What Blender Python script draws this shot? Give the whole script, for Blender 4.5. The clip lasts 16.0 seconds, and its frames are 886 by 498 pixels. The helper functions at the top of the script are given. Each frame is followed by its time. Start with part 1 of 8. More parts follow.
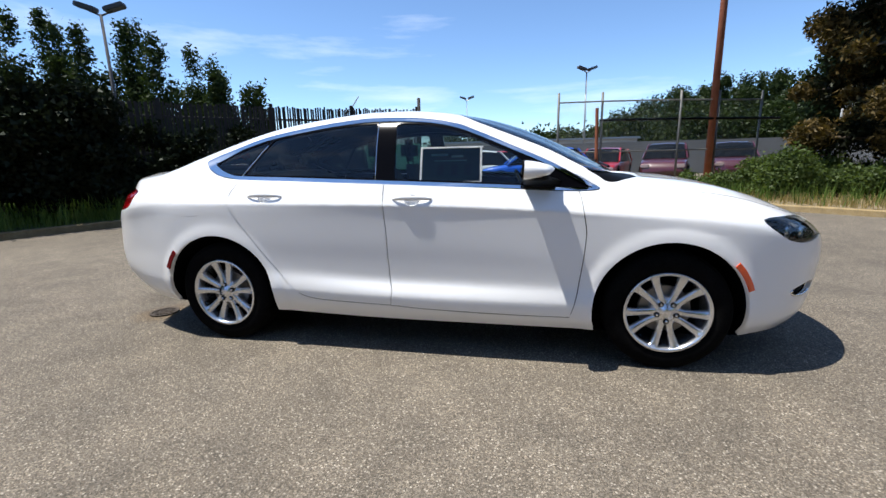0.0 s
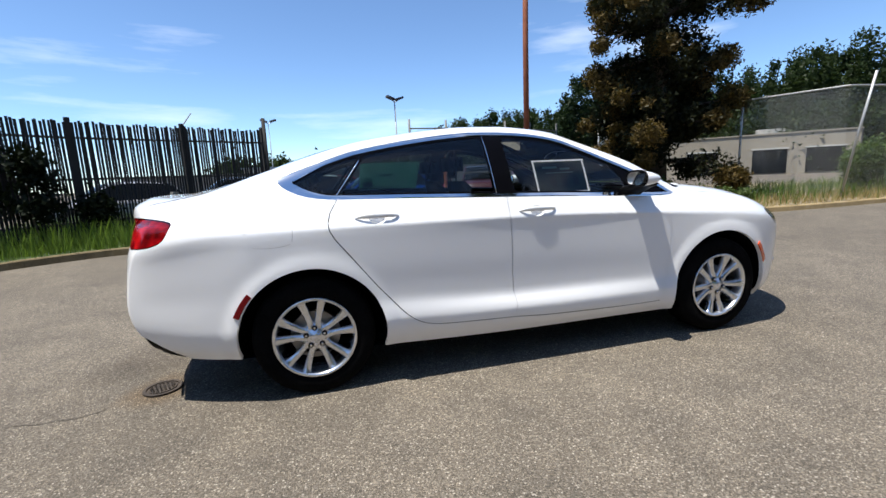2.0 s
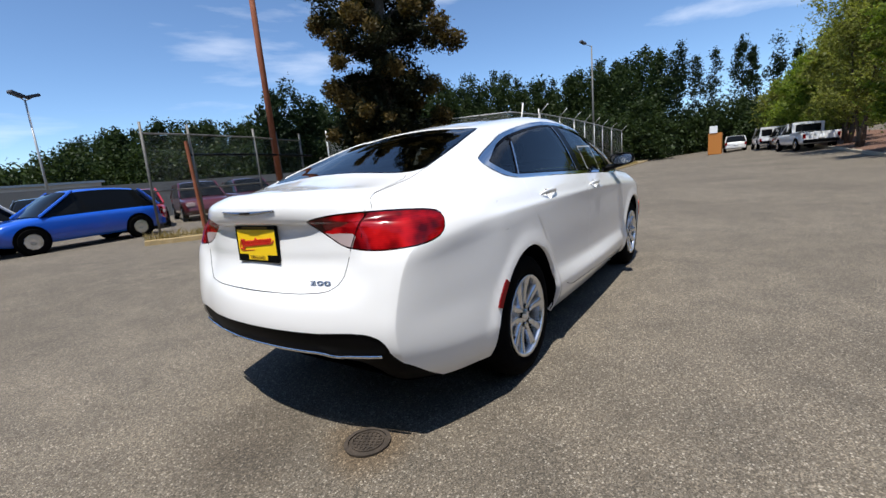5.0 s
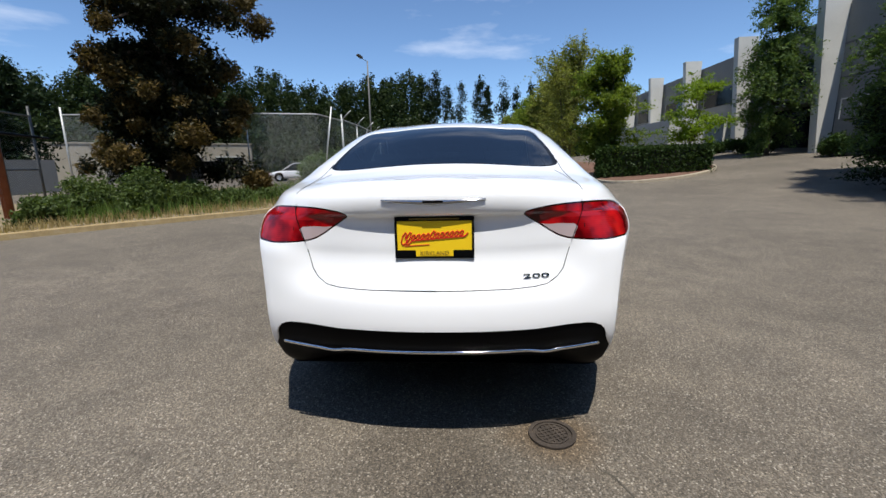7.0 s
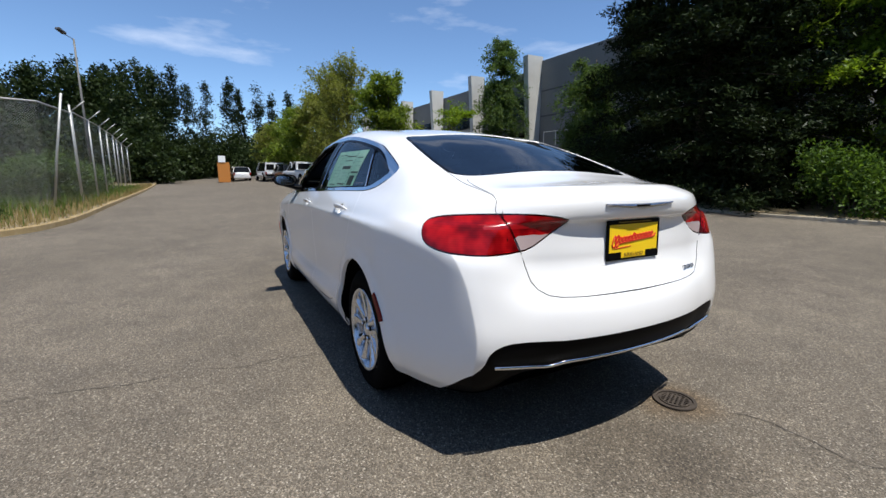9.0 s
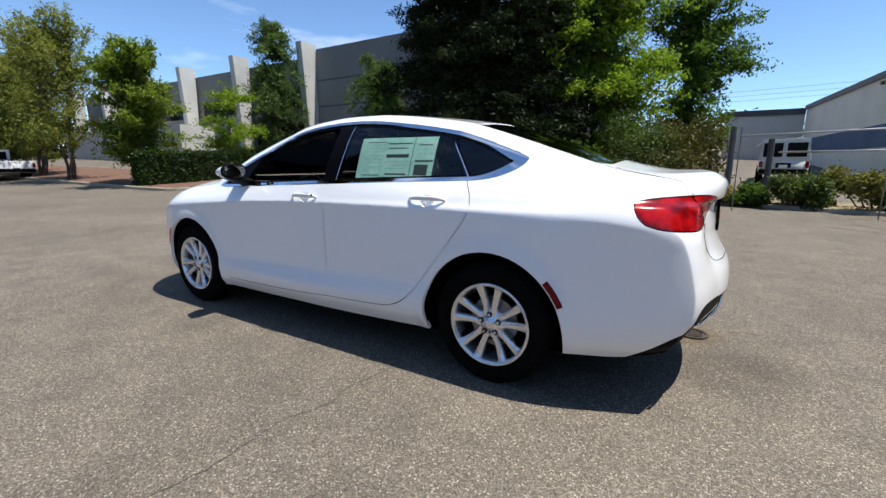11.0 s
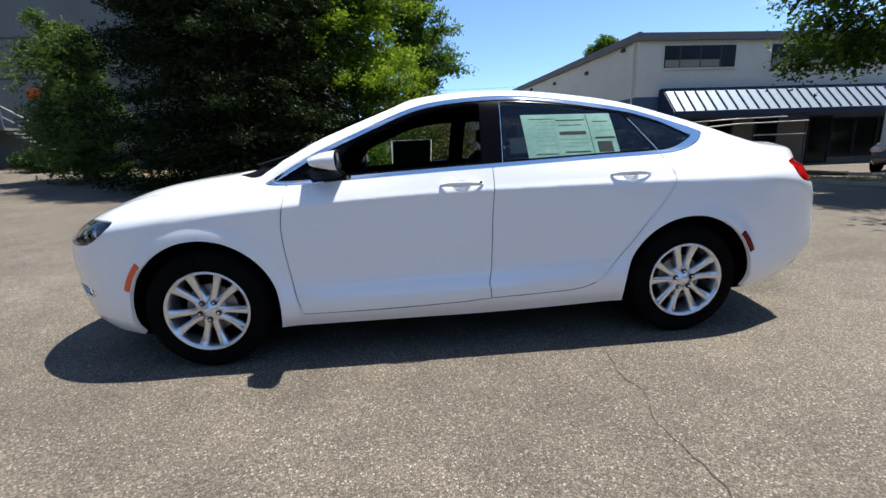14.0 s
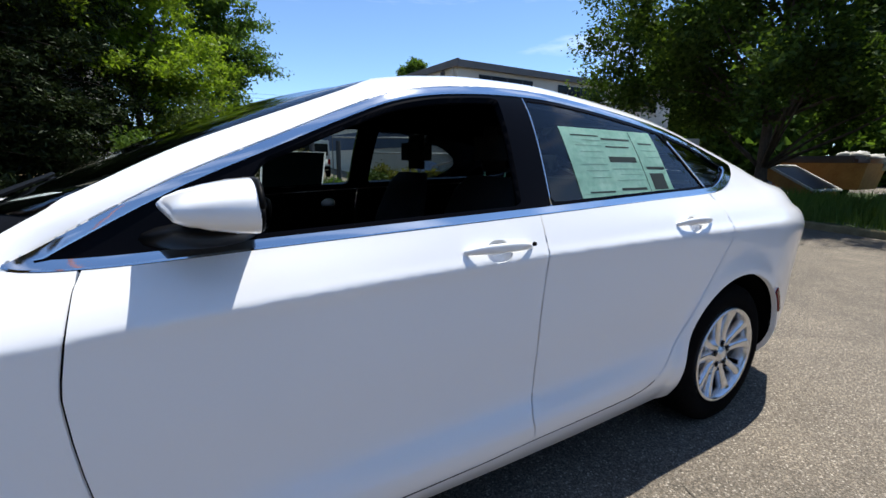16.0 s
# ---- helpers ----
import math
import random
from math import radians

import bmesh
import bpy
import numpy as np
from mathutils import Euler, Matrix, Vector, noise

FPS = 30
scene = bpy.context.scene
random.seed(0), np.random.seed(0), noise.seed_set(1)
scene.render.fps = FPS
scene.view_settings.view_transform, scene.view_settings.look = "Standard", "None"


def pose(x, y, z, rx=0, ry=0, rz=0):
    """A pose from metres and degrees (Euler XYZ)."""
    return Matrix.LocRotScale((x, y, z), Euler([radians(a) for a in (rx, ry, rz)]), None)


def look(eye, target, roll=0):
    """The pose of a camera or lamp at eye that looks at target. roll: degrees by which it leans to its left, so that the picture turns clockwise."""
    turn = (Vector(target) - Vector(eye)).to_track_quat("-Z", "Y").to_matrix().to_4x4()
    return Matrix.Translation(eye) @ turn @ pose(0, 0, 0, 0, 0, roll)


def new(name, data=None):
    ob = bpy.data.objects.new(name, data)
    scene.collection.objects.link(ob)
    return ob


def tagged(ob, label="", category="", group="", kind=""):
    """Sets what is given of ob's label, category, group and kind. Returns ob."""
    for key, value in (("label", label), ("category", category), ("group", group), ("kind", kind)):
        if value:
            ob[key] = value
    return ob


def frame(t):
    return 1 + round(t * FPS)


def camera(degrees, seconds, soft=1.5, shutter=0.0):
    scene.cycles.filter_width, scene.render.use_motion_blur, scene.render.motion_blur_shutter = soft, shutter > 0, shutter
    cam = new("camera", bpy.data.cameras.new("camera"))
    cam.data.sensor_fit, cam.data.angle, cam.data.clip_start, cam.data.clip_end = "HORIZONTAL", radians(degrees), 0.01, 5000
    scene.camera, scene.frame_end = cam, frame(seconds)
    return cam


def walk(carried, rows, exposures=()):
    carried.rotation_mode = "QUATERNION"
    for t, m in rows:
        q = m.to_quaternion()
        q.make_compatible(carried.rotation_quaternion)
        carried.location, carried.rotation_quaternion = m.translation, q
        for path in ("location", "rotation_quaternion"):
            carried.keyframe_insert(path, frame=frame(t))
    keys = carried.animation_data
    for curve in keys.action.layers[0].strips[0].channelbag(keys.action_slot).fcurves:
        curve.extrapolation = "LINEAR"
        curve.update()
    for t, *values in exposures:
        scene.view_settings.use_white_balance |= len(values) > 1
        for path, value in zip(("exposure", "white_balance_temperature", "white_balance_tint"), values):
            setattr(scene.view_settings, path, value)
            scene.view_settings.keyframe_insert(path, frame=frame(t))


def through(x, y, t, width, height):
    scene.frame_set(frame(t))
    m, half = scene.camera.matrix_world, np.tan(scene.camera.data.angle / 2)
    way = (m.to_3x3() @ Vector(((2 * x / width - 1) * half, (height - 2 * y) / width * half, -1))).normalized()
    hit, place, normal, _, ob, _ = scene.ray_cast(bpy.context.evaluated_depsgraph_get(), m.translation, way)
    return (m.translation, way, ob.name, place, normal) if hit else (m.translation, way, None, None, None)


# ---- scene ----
# camera and walk: the sedan stands at the origin, nose along +x, wheels on z = 0
cam = camera(91.5, 16.0)
PATH = [
    (0, (0.66, -3.296, 1.183), (0.246, -1.383, 0.771), -1.4),
    (0.5, (0.176, -3.358, 1.182), (0.034, -1.4, 0.8), -2.3),
    (1, (-0.3, -3.344, 1.196), (-0.24, -1.376, 0.848), -2.4),
    (1.5, (-0.781, -3.326, 1.194), (-0.497, -1.375, 0.859), -2.9),
    (2, (-1.235, -3.259, 1.179), (-0.745, -1.349, 0.846), -2.6),
    (2.5, (-1.668, -3.137, 1.182), (-0.977, -1.292, 0.835), -1.4),
    (3, (-2.092, -2.959, 1.178), (-1.186, -1.214, 0.809), -1.0),
    (3.2, (-2.255, -2.862, 1.17), (-1.283, -1.157, 0.783), -2.1),
    (5.3, (-3.617, -1.595, 1.167), (-1.924, -0.597, 0.795), -4.2),
    (5.5, (-3.698, -1.424, 1.174), (-1.956, -0.517, 0.796), -3.3),
    (6, (-3.861, -1.036, 1.193), (-1.999, -0.383, 0.864), -2.8),
    (6.5, (-3.991, -0.602, 1.192), (-2.061, -0.256, 0.799), -2.3),
    (7, (-4.029, -0.151, 1.195), (-2.073, -0.014, 0.803), -1.3),
    (7.5, (-4.041, 0.297, 1.195), (-2.088, 0.115, 0.804), -0.7),
    (8, (-3.949, 0.724, 1.192), (-2.041, 0.286, 0.78), -0.7),
    (8.2, (-3.894, 0.897, 1.197), (-2.011, 0.358, 0.79), -0.4),
    (10.3, (-2.783, 2.458, 1.148), (-1.466, 0.992, 0.804), -0.9),
    (10.5, (-2.65, 2.572, 1.161), (-1.425, 1.035, 0.793), -0.8),
    (11, (-2.289, 2.85, 1.161), (-1.267, 1.175, 0.778), 0.1),
    (11.5, (-1.887, 3.042, 1.139), (-1.03, 1.27, 0.782), -0.5),
    (12, (-1.473, 3.182, 1.131), (-0.862, 1.314, 0.761), 0.7),
    (12.5, (-1.004, 3.293, 1.117), (-0.602, 1.378, 0.707), 0.3),
    (13, (-0.555, 3.326, 1.123), (-0.338, 1.382, 0.707), 0.3),
    (13.5, (-0.095, 3.337, 1.131), (-0.1, 1.386, 0.691), -0.7),
    (14, (0.287, 3.216, 1.13), (0.112, 1.272, 0.694), -2.1),
    (14.5, (0.582, 2.973, 1.142), (0.185, 1.061, 0.708), -1.2),
    (15, (0.757, 2.649, 1.174), (0.083, 0.817, 0.739), -1.3),
    (15.5, (0.78, 2.256, 1.175), (0.011, 0.452, 0.78), -0.1),
    (16, (0.698, 1.848, 1.192), (-0.284, 0.15, 0.802), 0.6),
]
EXPOSURE = [(0.0, 0.76), (3.0, 0.70), (5.5, 0.42), (7.0, 0.36), (8.0, 0.36), (10.5, 0.66), (12.5, 0.86), (14.5, 0.88), (16.0, 0.80)]
walk(cam, [(t, look(eye, target, roll)) for t, eye, target, roll in PATH], EXPOSURE)

# daylight: high sun from behind the sedan, clear sky with thin cloud
SUN = Vector((-0.36, -0.09, 1.0)).normalized()
world = bpy.data.worlds.new("world")
scene.world = world
world.use_nodes = True
wn = world.node_tree
wn.nodes.clear()
w_out = wn.nodes.new("ShaderNodeOutputWorld")
w_bg = wn.nodes.new("ShaderNodeBackground")
w_sky = wn.nodes.new("ShaderNodeTexSky")
w_sky.sky_type, w_sky.sun_disc = "NISHITA", False
w_sky.sun_elevation = math.asin(SUN.z)
w_sky.sun_rotation = math.atan2(SUN.x, SUN.y)
w_sky.air_density, w_sky.dust_density, w_sky.ozone_density = 0.75, 0.0, 4.0
w_co = wn.nodes.new("ShaderNodeTexCoord")
w_map = wn.nodes.new("ShaderNodeMapping")
w_map.inputs["Scale"].default_value = (0.9, 1.8, 7.0)
w_noise = wn.nodes.new("ShaderNodeTexNoise")
w_noise.inputs["Scale"].default_value, w_noise.inputs["Detail"].default_value = 1.6, 7.0
w_noise.inputs["Roughness"].default_value = 0.55
w_ramp = wn.nodes.new("ShaderNodeValToRGB")
w_ramp.color_ramp.elements[0].position, w_ramp.color_ramp.elements[1].position = 0.53, 0.80
w_ramp.color_ramp.elements[1].color = (0.55, 0.55, 0.55, 1)
w_mix = wn.nodes.new("ShaderNodeMix")
w_mix.data_type = "RGBA"
w_mix.inputs["B"].default_value = (8.8, 8.4, 8.6, 1)
wn.links.new(w_co.outputs["Generated"], w_map.inputs["Vector"])
wn.links.new(w_map.outputs["Vector"], w_noise.inputs["Vector"])
wn.links.new(w_noise.outputs["Fac"], w_ramp.inputs["Fac"])
wn.links.new(w_ramp.outputs["Color"], w_mix.inputs["Factor"])
wn.links.new(w_sky.outputs["Color"], w_mix.inputs["A"])
w_tint = wn.nodes.new("ShaderNodeMix")                         # a deep, dry summer blue
w_tint.data_type, w_tint.blend_type = "RGBA", "MULTIPLY"
w_tint.inputs["Factor"].default_value = 1.0
w_tint.inputs["B"].default_value = (0.92, 0.995, 1.035, 1)
wn.links.new(w_mix.outputs["Result"], w_tint.inputs["A"])
wn.links.new(w_tint.outputs["Result"], w_bg.inputs["Color"])
wn.links.new(w_bg.outputs["Background"], w_out.inputs["Surface"])
w_bg.inputs["Strength"].default_value = 0.122
sun = new("sun", bpy.data.lights.new("sun", "SUN"))
sun.data.energy, sun.data.angle, sun.data.color = 4.6, radians(0.53), (1.0, 0.965, 0.90)
sun.rotation_euler = SUN.to_track_quat("Z", "Y").to_euler()

# ---- materials ----
def mat(name, color=(0.5, 0.5, 0.5), rough=0.6, metal=0.0, spec=0.5, coat=0.0, emit=None):
    m = bpy.data.materials.new(name)
    m.use_nodes = True
    b = m.node_tree.nodes["Principled BSDF"]
    b.inputs["Base Color"].default_value = (*color, 1)
    b.inputs["Roughness"].default_value, b.inputs["Metallic"].default_value = rough, metal
    b.inputs["Specular IOR Level"].default_value = spec
    b.inputs["Coat Weight"].default_value = coat
    b.inputs["Coat Roughness"].default_value = 0.03
    return m


def node(m, kind, **sets):
    n = m.node_tree.nodes.new(kind)
    for k, v in sets.items():
        n.inputs[k.replace("_", " ")].default_value = v
    return n


def link(m, a, b):
    m.node_tree.links.new(a, b)


def ramp(m, src, stops):
    r = m.node_tree.nodes.new("ShaderNodeValToRGB")
    el = r.color_ramp.elements
    while len(el) < len(stops):
        el.new(0.5)
    for e, (p, c) in zip(el, stops):
        e.position, e.color = p, (*c, 1) if len(c) == 3 else c
    link(m, src, r.inputs["Fac"])
    return r.outputs["Color"]


def mixed(m, fac, a, b, blend="MIX"):
    n = m.node_tree.nodes.new("ShaderNodeMix")
    n.data_type, n.blend_type = "RGBA", blend
    for sock, v in (("Factor", fac), ("A", a), ("B", b)):
        if isinstance(v, (int, float)):
            n.inputs[sock].default_value = v
        elif isinstance(v, tuple):
            n.inputs[sock].default_value = (*v, 1)
        else:
            link(m, v, n.inputs[sock])
    return n.outputs["Result"]


def grainy(name, stops, scale=6.0, fine=60.0, rough=0.8, bump=0.3, dist=0.01, metal=0.0, spec=0.4, stretch=(1, 1, 1)):
    """Two scales of noise mixed into one colour ramp, with bump."""
    m = mat(name, rough=rough, metal=metal, spec=spec)
    b = m.node_tree.nodes["Principled BSDF"]
    co = node(m, "ShaderNodeTexCoord")
    mp = node(m, "ShaderNodeMapping", Scale=stretch)
    link(m, co.outputs["Object"], mp.inputs["Vector"])
    n1 = node(m, "ShaderNodeTexNoise", Scale=scale, Detail=4.0)
    n2 = node(m, "ShaderNodeTexNoise", Scale=fine, Detail=3.0)
    link(m, mp.outputs["Vector"], n1.inputs["Vector"])
    link(m, mp.outputs["Vector"], n2.inputs["Vector"])
    f = mixed(m, 0.45, n1.outputs["Fac"], n2.outputs["Fac"])
    link(m, ramp(m, f, stops), b.inputs["Base Color"])
    if bump:
        bp = node(m, "ShaderNodeBump", Strength=bump, Distance=dist)
        link(m, n2.outputs["Fac"], bp.inputs["Height"])
        link(m, bp.outputs["Normal"], b.inputs["Normal"])
    return m


def leafy(name, dark, light, trans=0.35, through=(1.25, 1.35, 0.6)):
    """Leaves: colour varies leaf by leaf, and light comes through them."""
    m = bpy.data.materials.new(name)
    m.use_nodes = True
    m.node_tree.nodes.clear()
    out = node(m, "ShaderNodeOutputMaterial")
    g = node(m, "ShaderNodeNewGeometry")
    co = node(m, "ShaderNodeTexCoord")
    n1 = node(m, "ShaderNodeTexNoise", Scale=0.55, Detail=2.0)
    link(m, co.outputs["Object"], n1.inputs["Vector"])
    f = mixed(m, 0.5, g.outputs["Random Per Island"], n1.outputs["Fac"])
    col = ramp(m, f, [(0.15, dark), (0.85, light)])
    d = node(m, "ShaderNodeBsdfDiffuse")
    t = node(m, "ShaderNodeBsdfTranslucent")
    gl = node(m, "ShaderNodeBsdfGlossy", Roughness=0.45)
    gl.inputs["Color"].default_value = (0.6, 0.65, 0.6, 1)
    mx = node(m, "ShaderNodeMixShader", Fac=trans)
    mx2 = node(m, "ShaderNodeMixShader", Fac=0.015)
    link(m, col, d.inputs["Color"])
    link(m, mixed(m, 1.0, col, through, "MULTIPLY"), t.inputs["Color"])
    link(m, d.outputs[0], mx.inputs[1])
    link(m, t.outputs[0], mx.inputs[2])
    link(m, mx.outputs[0], mx2.inputs[1])
    link(m, gl.outputs[0], mx2.inputs[2])
    link(m, mx2.outputs[0], out.inputs["Surface"])
    return m


def glassy(name, tint, ior=1.5):
    """A thin tinted pane: straight-through tint under a Fresnel gloss."""
    m = bpy.data.materials.new(name)
    m.use_nodes = True
    m.node_tree.nodes.clear()
    out = node(m, "ShaderNodeOutputMaterial")
    t = node(m, "ShaderNodeBsdfTransparent")
    t.inputs["Color"].default_value = (*tint, 1)
    gl = node(m, "ShaderNodeBsdfGlossy", Roughness=0.008)
    fr = node(m, "ShaderNodeFresnel", IOR=ior)
    mx = node(m, "ShaderNodeMixShader")
    link(m, fr.outputs[0], mx.inputs[0])
    link(m, t.outputs[0], mx.inputs[1])
    link(m, gl.outputs[0], mx.inputs[2])
    link(m, mx.outputs[0], out.inputs["Surface"])
    return m


# x, y, soft rim, reach and tone of the stains on the asphalt
STAINS = [(-2.29, -0.50, 0.02, 0.15, (0.92, 0.80, 0.66)), (-2.48, 0.06, 0.08, 0.26, (0.80, 0.79, 0.78)), (-2.66, -0.14, 0.08, 0.18, (0.84, 0.83, 0.82))]


def asphalt_material():
    m = mat("asphalt", rough=0.85, spec=0.35)
    b = m.node_tree.nodes["Principled BSDF"]
    co = node(m, "ShaderNodeTexCoord")
    v1 = node(m, "ShaderNodeTexVoronoi", Scale=112.0)
    v2 = node(m, "ShaderNodeTexVoronoi", Scale=190.0)
    n0 = node(m, "ShaderNodeTexNoise", Scale=0.35, Detail=5.0)
    n1 = node(m, "ShaderNodeTexNoise", Scale=3.0, Detail=6.0)
    n2 = node(m, "ShaderNodeTexNoise", Scale=35.0, Detail=3.0)
    for n in (v1, v2, n0, n1, n2):
        link(m, co.outputs["Object"], n.inputs["Vector"])
    s1 = node(m, "ShaderNodeSeparateColor")
    link(m, v1.outputs["Color"], s1.inputs[0])
    s2 = node(m, "ShaderNodeSeparateColor")
    link(m, v2.outputs["Color"], s2.inputs[0])
    big = ramp(m, s1.outputs[0], [(0.0, (0.050, 0.043, 0.034)), (0.45, (0.108, 0.094, 0.075)), (0.86, (0.168, 0.148, 0.120)), (0.98, (0.36, 0.325, 0.27))])
    small = ramp(m, s2.outputs[0], [(0.0, (0.052, 0.044, 0.034)), (0.6, (0.123, 0.103, 0.078)), (0.95, (0.235, 0.200, 0.155))])
    c = mixed(m, ramp(m, v1.outputs["Distance"], [(0.35, (0, 0, 0)), (0.62, (1, 1, 1))]), big, small)
    c = mixed(m, 1.0, c, ramp(m, n1.outputs["Fac"], [(0.3, (0.82, 0.82, 0.82)), (0.7, (1.13, 1.12, 1.1))]), "MULTIPLY")
    c = mixed(m, 1.0, c, ramp(m, n0.outputs["Fac"], [(0.33, (0.84, 0.83, 0.82)), (0.66, (1.12, 1.11, 1.1))]), "MULTIPLY")
    for x, y, r0, r1, tone in STAINS:                                  # drips and rust round the cover, uneven at the rim
        near = node(m, "ShaderNodeVectorMath")
        near.operation = "DISTANCE"
        near.inputs[1].default_value = (x, y, 0)
        link(m, co.outputs["Object"], near.inputs[0])
        rim = node(m, "ShaderNodeMath")
        rim.operation = "MULTIPLY_ADD"
        link(m, n1.outputs["Fac"], rim.inputs[0])
        rim.inputs[1].default_value = -1.6 * r1
        link(m, near.outputs["Value"], rim.inputs[2])
        c = mixed(m, 1.0, c, ramp(m, rim.outputs[0], [(0.0, tone), (max(0.01, r1 - r0), (1, 1, 1))]), "MULTIPLY")
    link(m, c, b.inputs["Base Color"])
    bp = node(m, "ShaderNodeBump", Strength=0.7, Distance=0.004)
    h = mixed(m, 0.4, v1.outputs["Distance"], n2.outputs["Fac"])
    link(m, h, bp.inputs["Height"])
    link(m, bp.outputs["Normal"], b.inputs["Normal"])
    return m


M_ASPHALT = asphalt_material()
M_PAINT = mat("white_paint", (0.86, 0.865, 0.87), 0.32, coat=1.0)
M_GLASS = glassy("tinted_glass", (0.40, 0.46, 0.45), 1.6)
M_GLASS_REAR = glassy("rear_glass", (0.16, 0.20, 0.21), 2.0)
M_GLASS_FRONT = glassy("clear_glass", (0.66, 0.74, 0.71), 1.6)
M_CHROME = mat("chrome", (0.82, 0.83, 0.85), 0.06, 1.0)
M_CHROME_DARK = mat("satin_chrome", (0.38, 0.39, 0.41), 0.16, 1.0)
M_BLACK_GLOSS = mat("black_gloss", (0.003, 0.003, 0.004), 0.14, spec=0.05)
M_BLACK = mat("black_plastic", (0.003, 0.003, 0.0034), 0.5, spec=0.06)
# near-black for hollows and gaps: their shade is put into the colour
M_DARK = mat("hollow_shade", (0.003, 0.003, 0.0033), 0.9, spec=0.02)
M_CLOTH = grainy("black_cloth", [(0.3, (0.012, 0.012, 0.013)), (0.7, (0.028, 0.028, 0.03))], 8, 200, 0.9, 0.3, 0.002)
M_TRIM_GREY = mat("grey_trim", (0.10, 0.10, 0.10), 0.7)
M_RUBBER = grainy("tyre_rubber", [(0.3, (0.0025, 0.0025, 0.0025)), (0.7, (0.007, 0.007, 0.007))], 10, 80, 0.9, 0.2, 0.002, spec=0.03)
M_ALLOY = mat("silver_alloy", (0.72, 0.73, 0.75), 0.24, 0.85, coat=0.5)
M_STEEL = mat("brake_steel", (0.25, 0.24, 0.23), 0.4, 0.9)
def lens_material():
    """A red lens over ribbed reflectors: brighter and deeper patches."""
    m = mat("red_lens", rough=0.18, spec=0.15, coat=0.35)
    b = m.node_tree.nodes["Principled BSDF"]
    co = node(m, "ShaderNodeTexCoord")
    n1 = node(m, "ShaderNodeTexNoise", Scale=11.0, Detail=2.0)
    w1 = node(m, "ShaderNodeTexWave", Scale=38.0, Distortion=0.4)
    w1.bands_direction = "Z"
    for n in (n1, w1):
        link(m, co.outputs["Object"], n.inputs["Vector"])
    f = mixed(m, 0.03, n1.outputs["Fac"], w1.outputs["Fac"])
    link(m, ramp(m, f, [(0.34, (0.055, 0.001, 0.002)), (0.50, (0.20, 0.002, 0.004)), (0.66, (0.42, 0.006, 0.008))]), b.inputs["Base Color"])
    return m


M_RED_LAMP = lens_material()
M_RED_MARK = mat("marker_red", (0.14, 0.004, 0.006), 0.2, spec=0.2)
M_RED_DEEP = mat("deep_red_lens", (0.035, 0.002, 0.003), 0.12, spec=0.3, coat=0.5)
M_CLEAR_LAMP = mat("clear_lens", (0.58, 0.46, 0.46), 0.25, 0.3, coat=0.6)
M_RED_BAR = mat("red_light_bar", (0.30, 0.006, 0.009), 0.2, coat=0.3)
M_AMBER = mat("amber_lens", (0.75, 0.075, 0.008), 0.12, coat=1.0)
M_HEADLAMP = glassy("headlamp_lens", (0.8, 0.84, 0.85))
M_PLATE = mat("yellow_plate", (0.90, 0.60, 0.01), 0.45)
M_PLATE_RED = mat("red_print", (0.60, 0.02, 0.01), 0.5)
M_PAPER = grainy("sticker_paper", [(0.3, (0.24, 0.50, 0.41)), (0.5, (0.33, 0.59, 0.50)), (0.7, (0.44, 0.68, 0.59))], 7, 40, 0.7, 0.25, 0.004)
M_INK = mat("dark_ink", (0.03, 0.05, 0.05), 0.7)
M_INK_PALE = mat("pale_ink", (0.22, 0.38, 0.33), 0.7)
M_SIGN = mat("dark_sign", (0.03, 0.07, 0.06), 0.5)
M_WHITE = mat("white_print", (0.78, 0.80, 0.80), 0.6)
M_PLATE_INK = mat("brown_print", (0.22, 0.13, 0.01), 0.6)
M_FILM = leafy("white_film", (0.80, 0.82, 0.82), (0.80, 0.82, 0.82), 0.5, (1.0, 1.0, 1.0))
M_MIRROR = mat("mirror_glass", (0.9, 0.9, 0.9), 0.16, 1.0)
M_IRON = grainy("rusty_iron", [(0.25, (0.03, 0.025, 0.021)), (0.5, (0.065, 0.052, 0.042)), (0.75, (0.12, 0.095, 0.075))], 14, 120, 0.75, 0.5, 0.003, metal=0.4)
M_CRACK = grainy("crack_fill", [(0.3, (0.05, 0.043, 0.034)), (0.7, (0.10, 0.088, 0.07))], 20, 150, 0.95, 0.4)
M_KERB = grainy("kerb_concrete", [(0.25, (0.22, 0.18, 0.12)), (0.5, (0.36, 0.31, 0.23)), (0.8, (0.48, 0.42, 0.32))], 5, 60, 0.9, 0.4)
M_KERB_MOSS = grainy("mossy_kerb", [(0.25, (0.09, 0.068, 0.035)), (0.5, (0.17, 0.13, 0.066)), (0.8, (0.29, 0.23, 0.125))], 5, 60, 0.9, 0.4)
M_KERB_YELLOW = grainy("worn_yellow_kerb", [(0.25, (0.17, 0.14, 0.09)), (0.5, (0.31, 0.225, 0.105)), (0.8, (0.37, 0.315, 0.22))], 6, 60, 0.9, 0.4)
M_CONCRETE = grainy("grey_concrete", [(0.25, (0.135, 0.135, 0.127)), (0.5, (0.17, 0.17, 0.16)), (0.8, (0.21, 0.207, 0.195))], 0.6, 22, 0.9, 0.2)
M_CONCRETE_LIGHT = grainy("light_concrete", [(0.25, (0.38, 0.37, 0.34)), (0.5, (0.47, 0.46, 0.42)), (0.8, (0.54, 0.53, 0.49))], 0.8, 25, 0.9, 0.2)
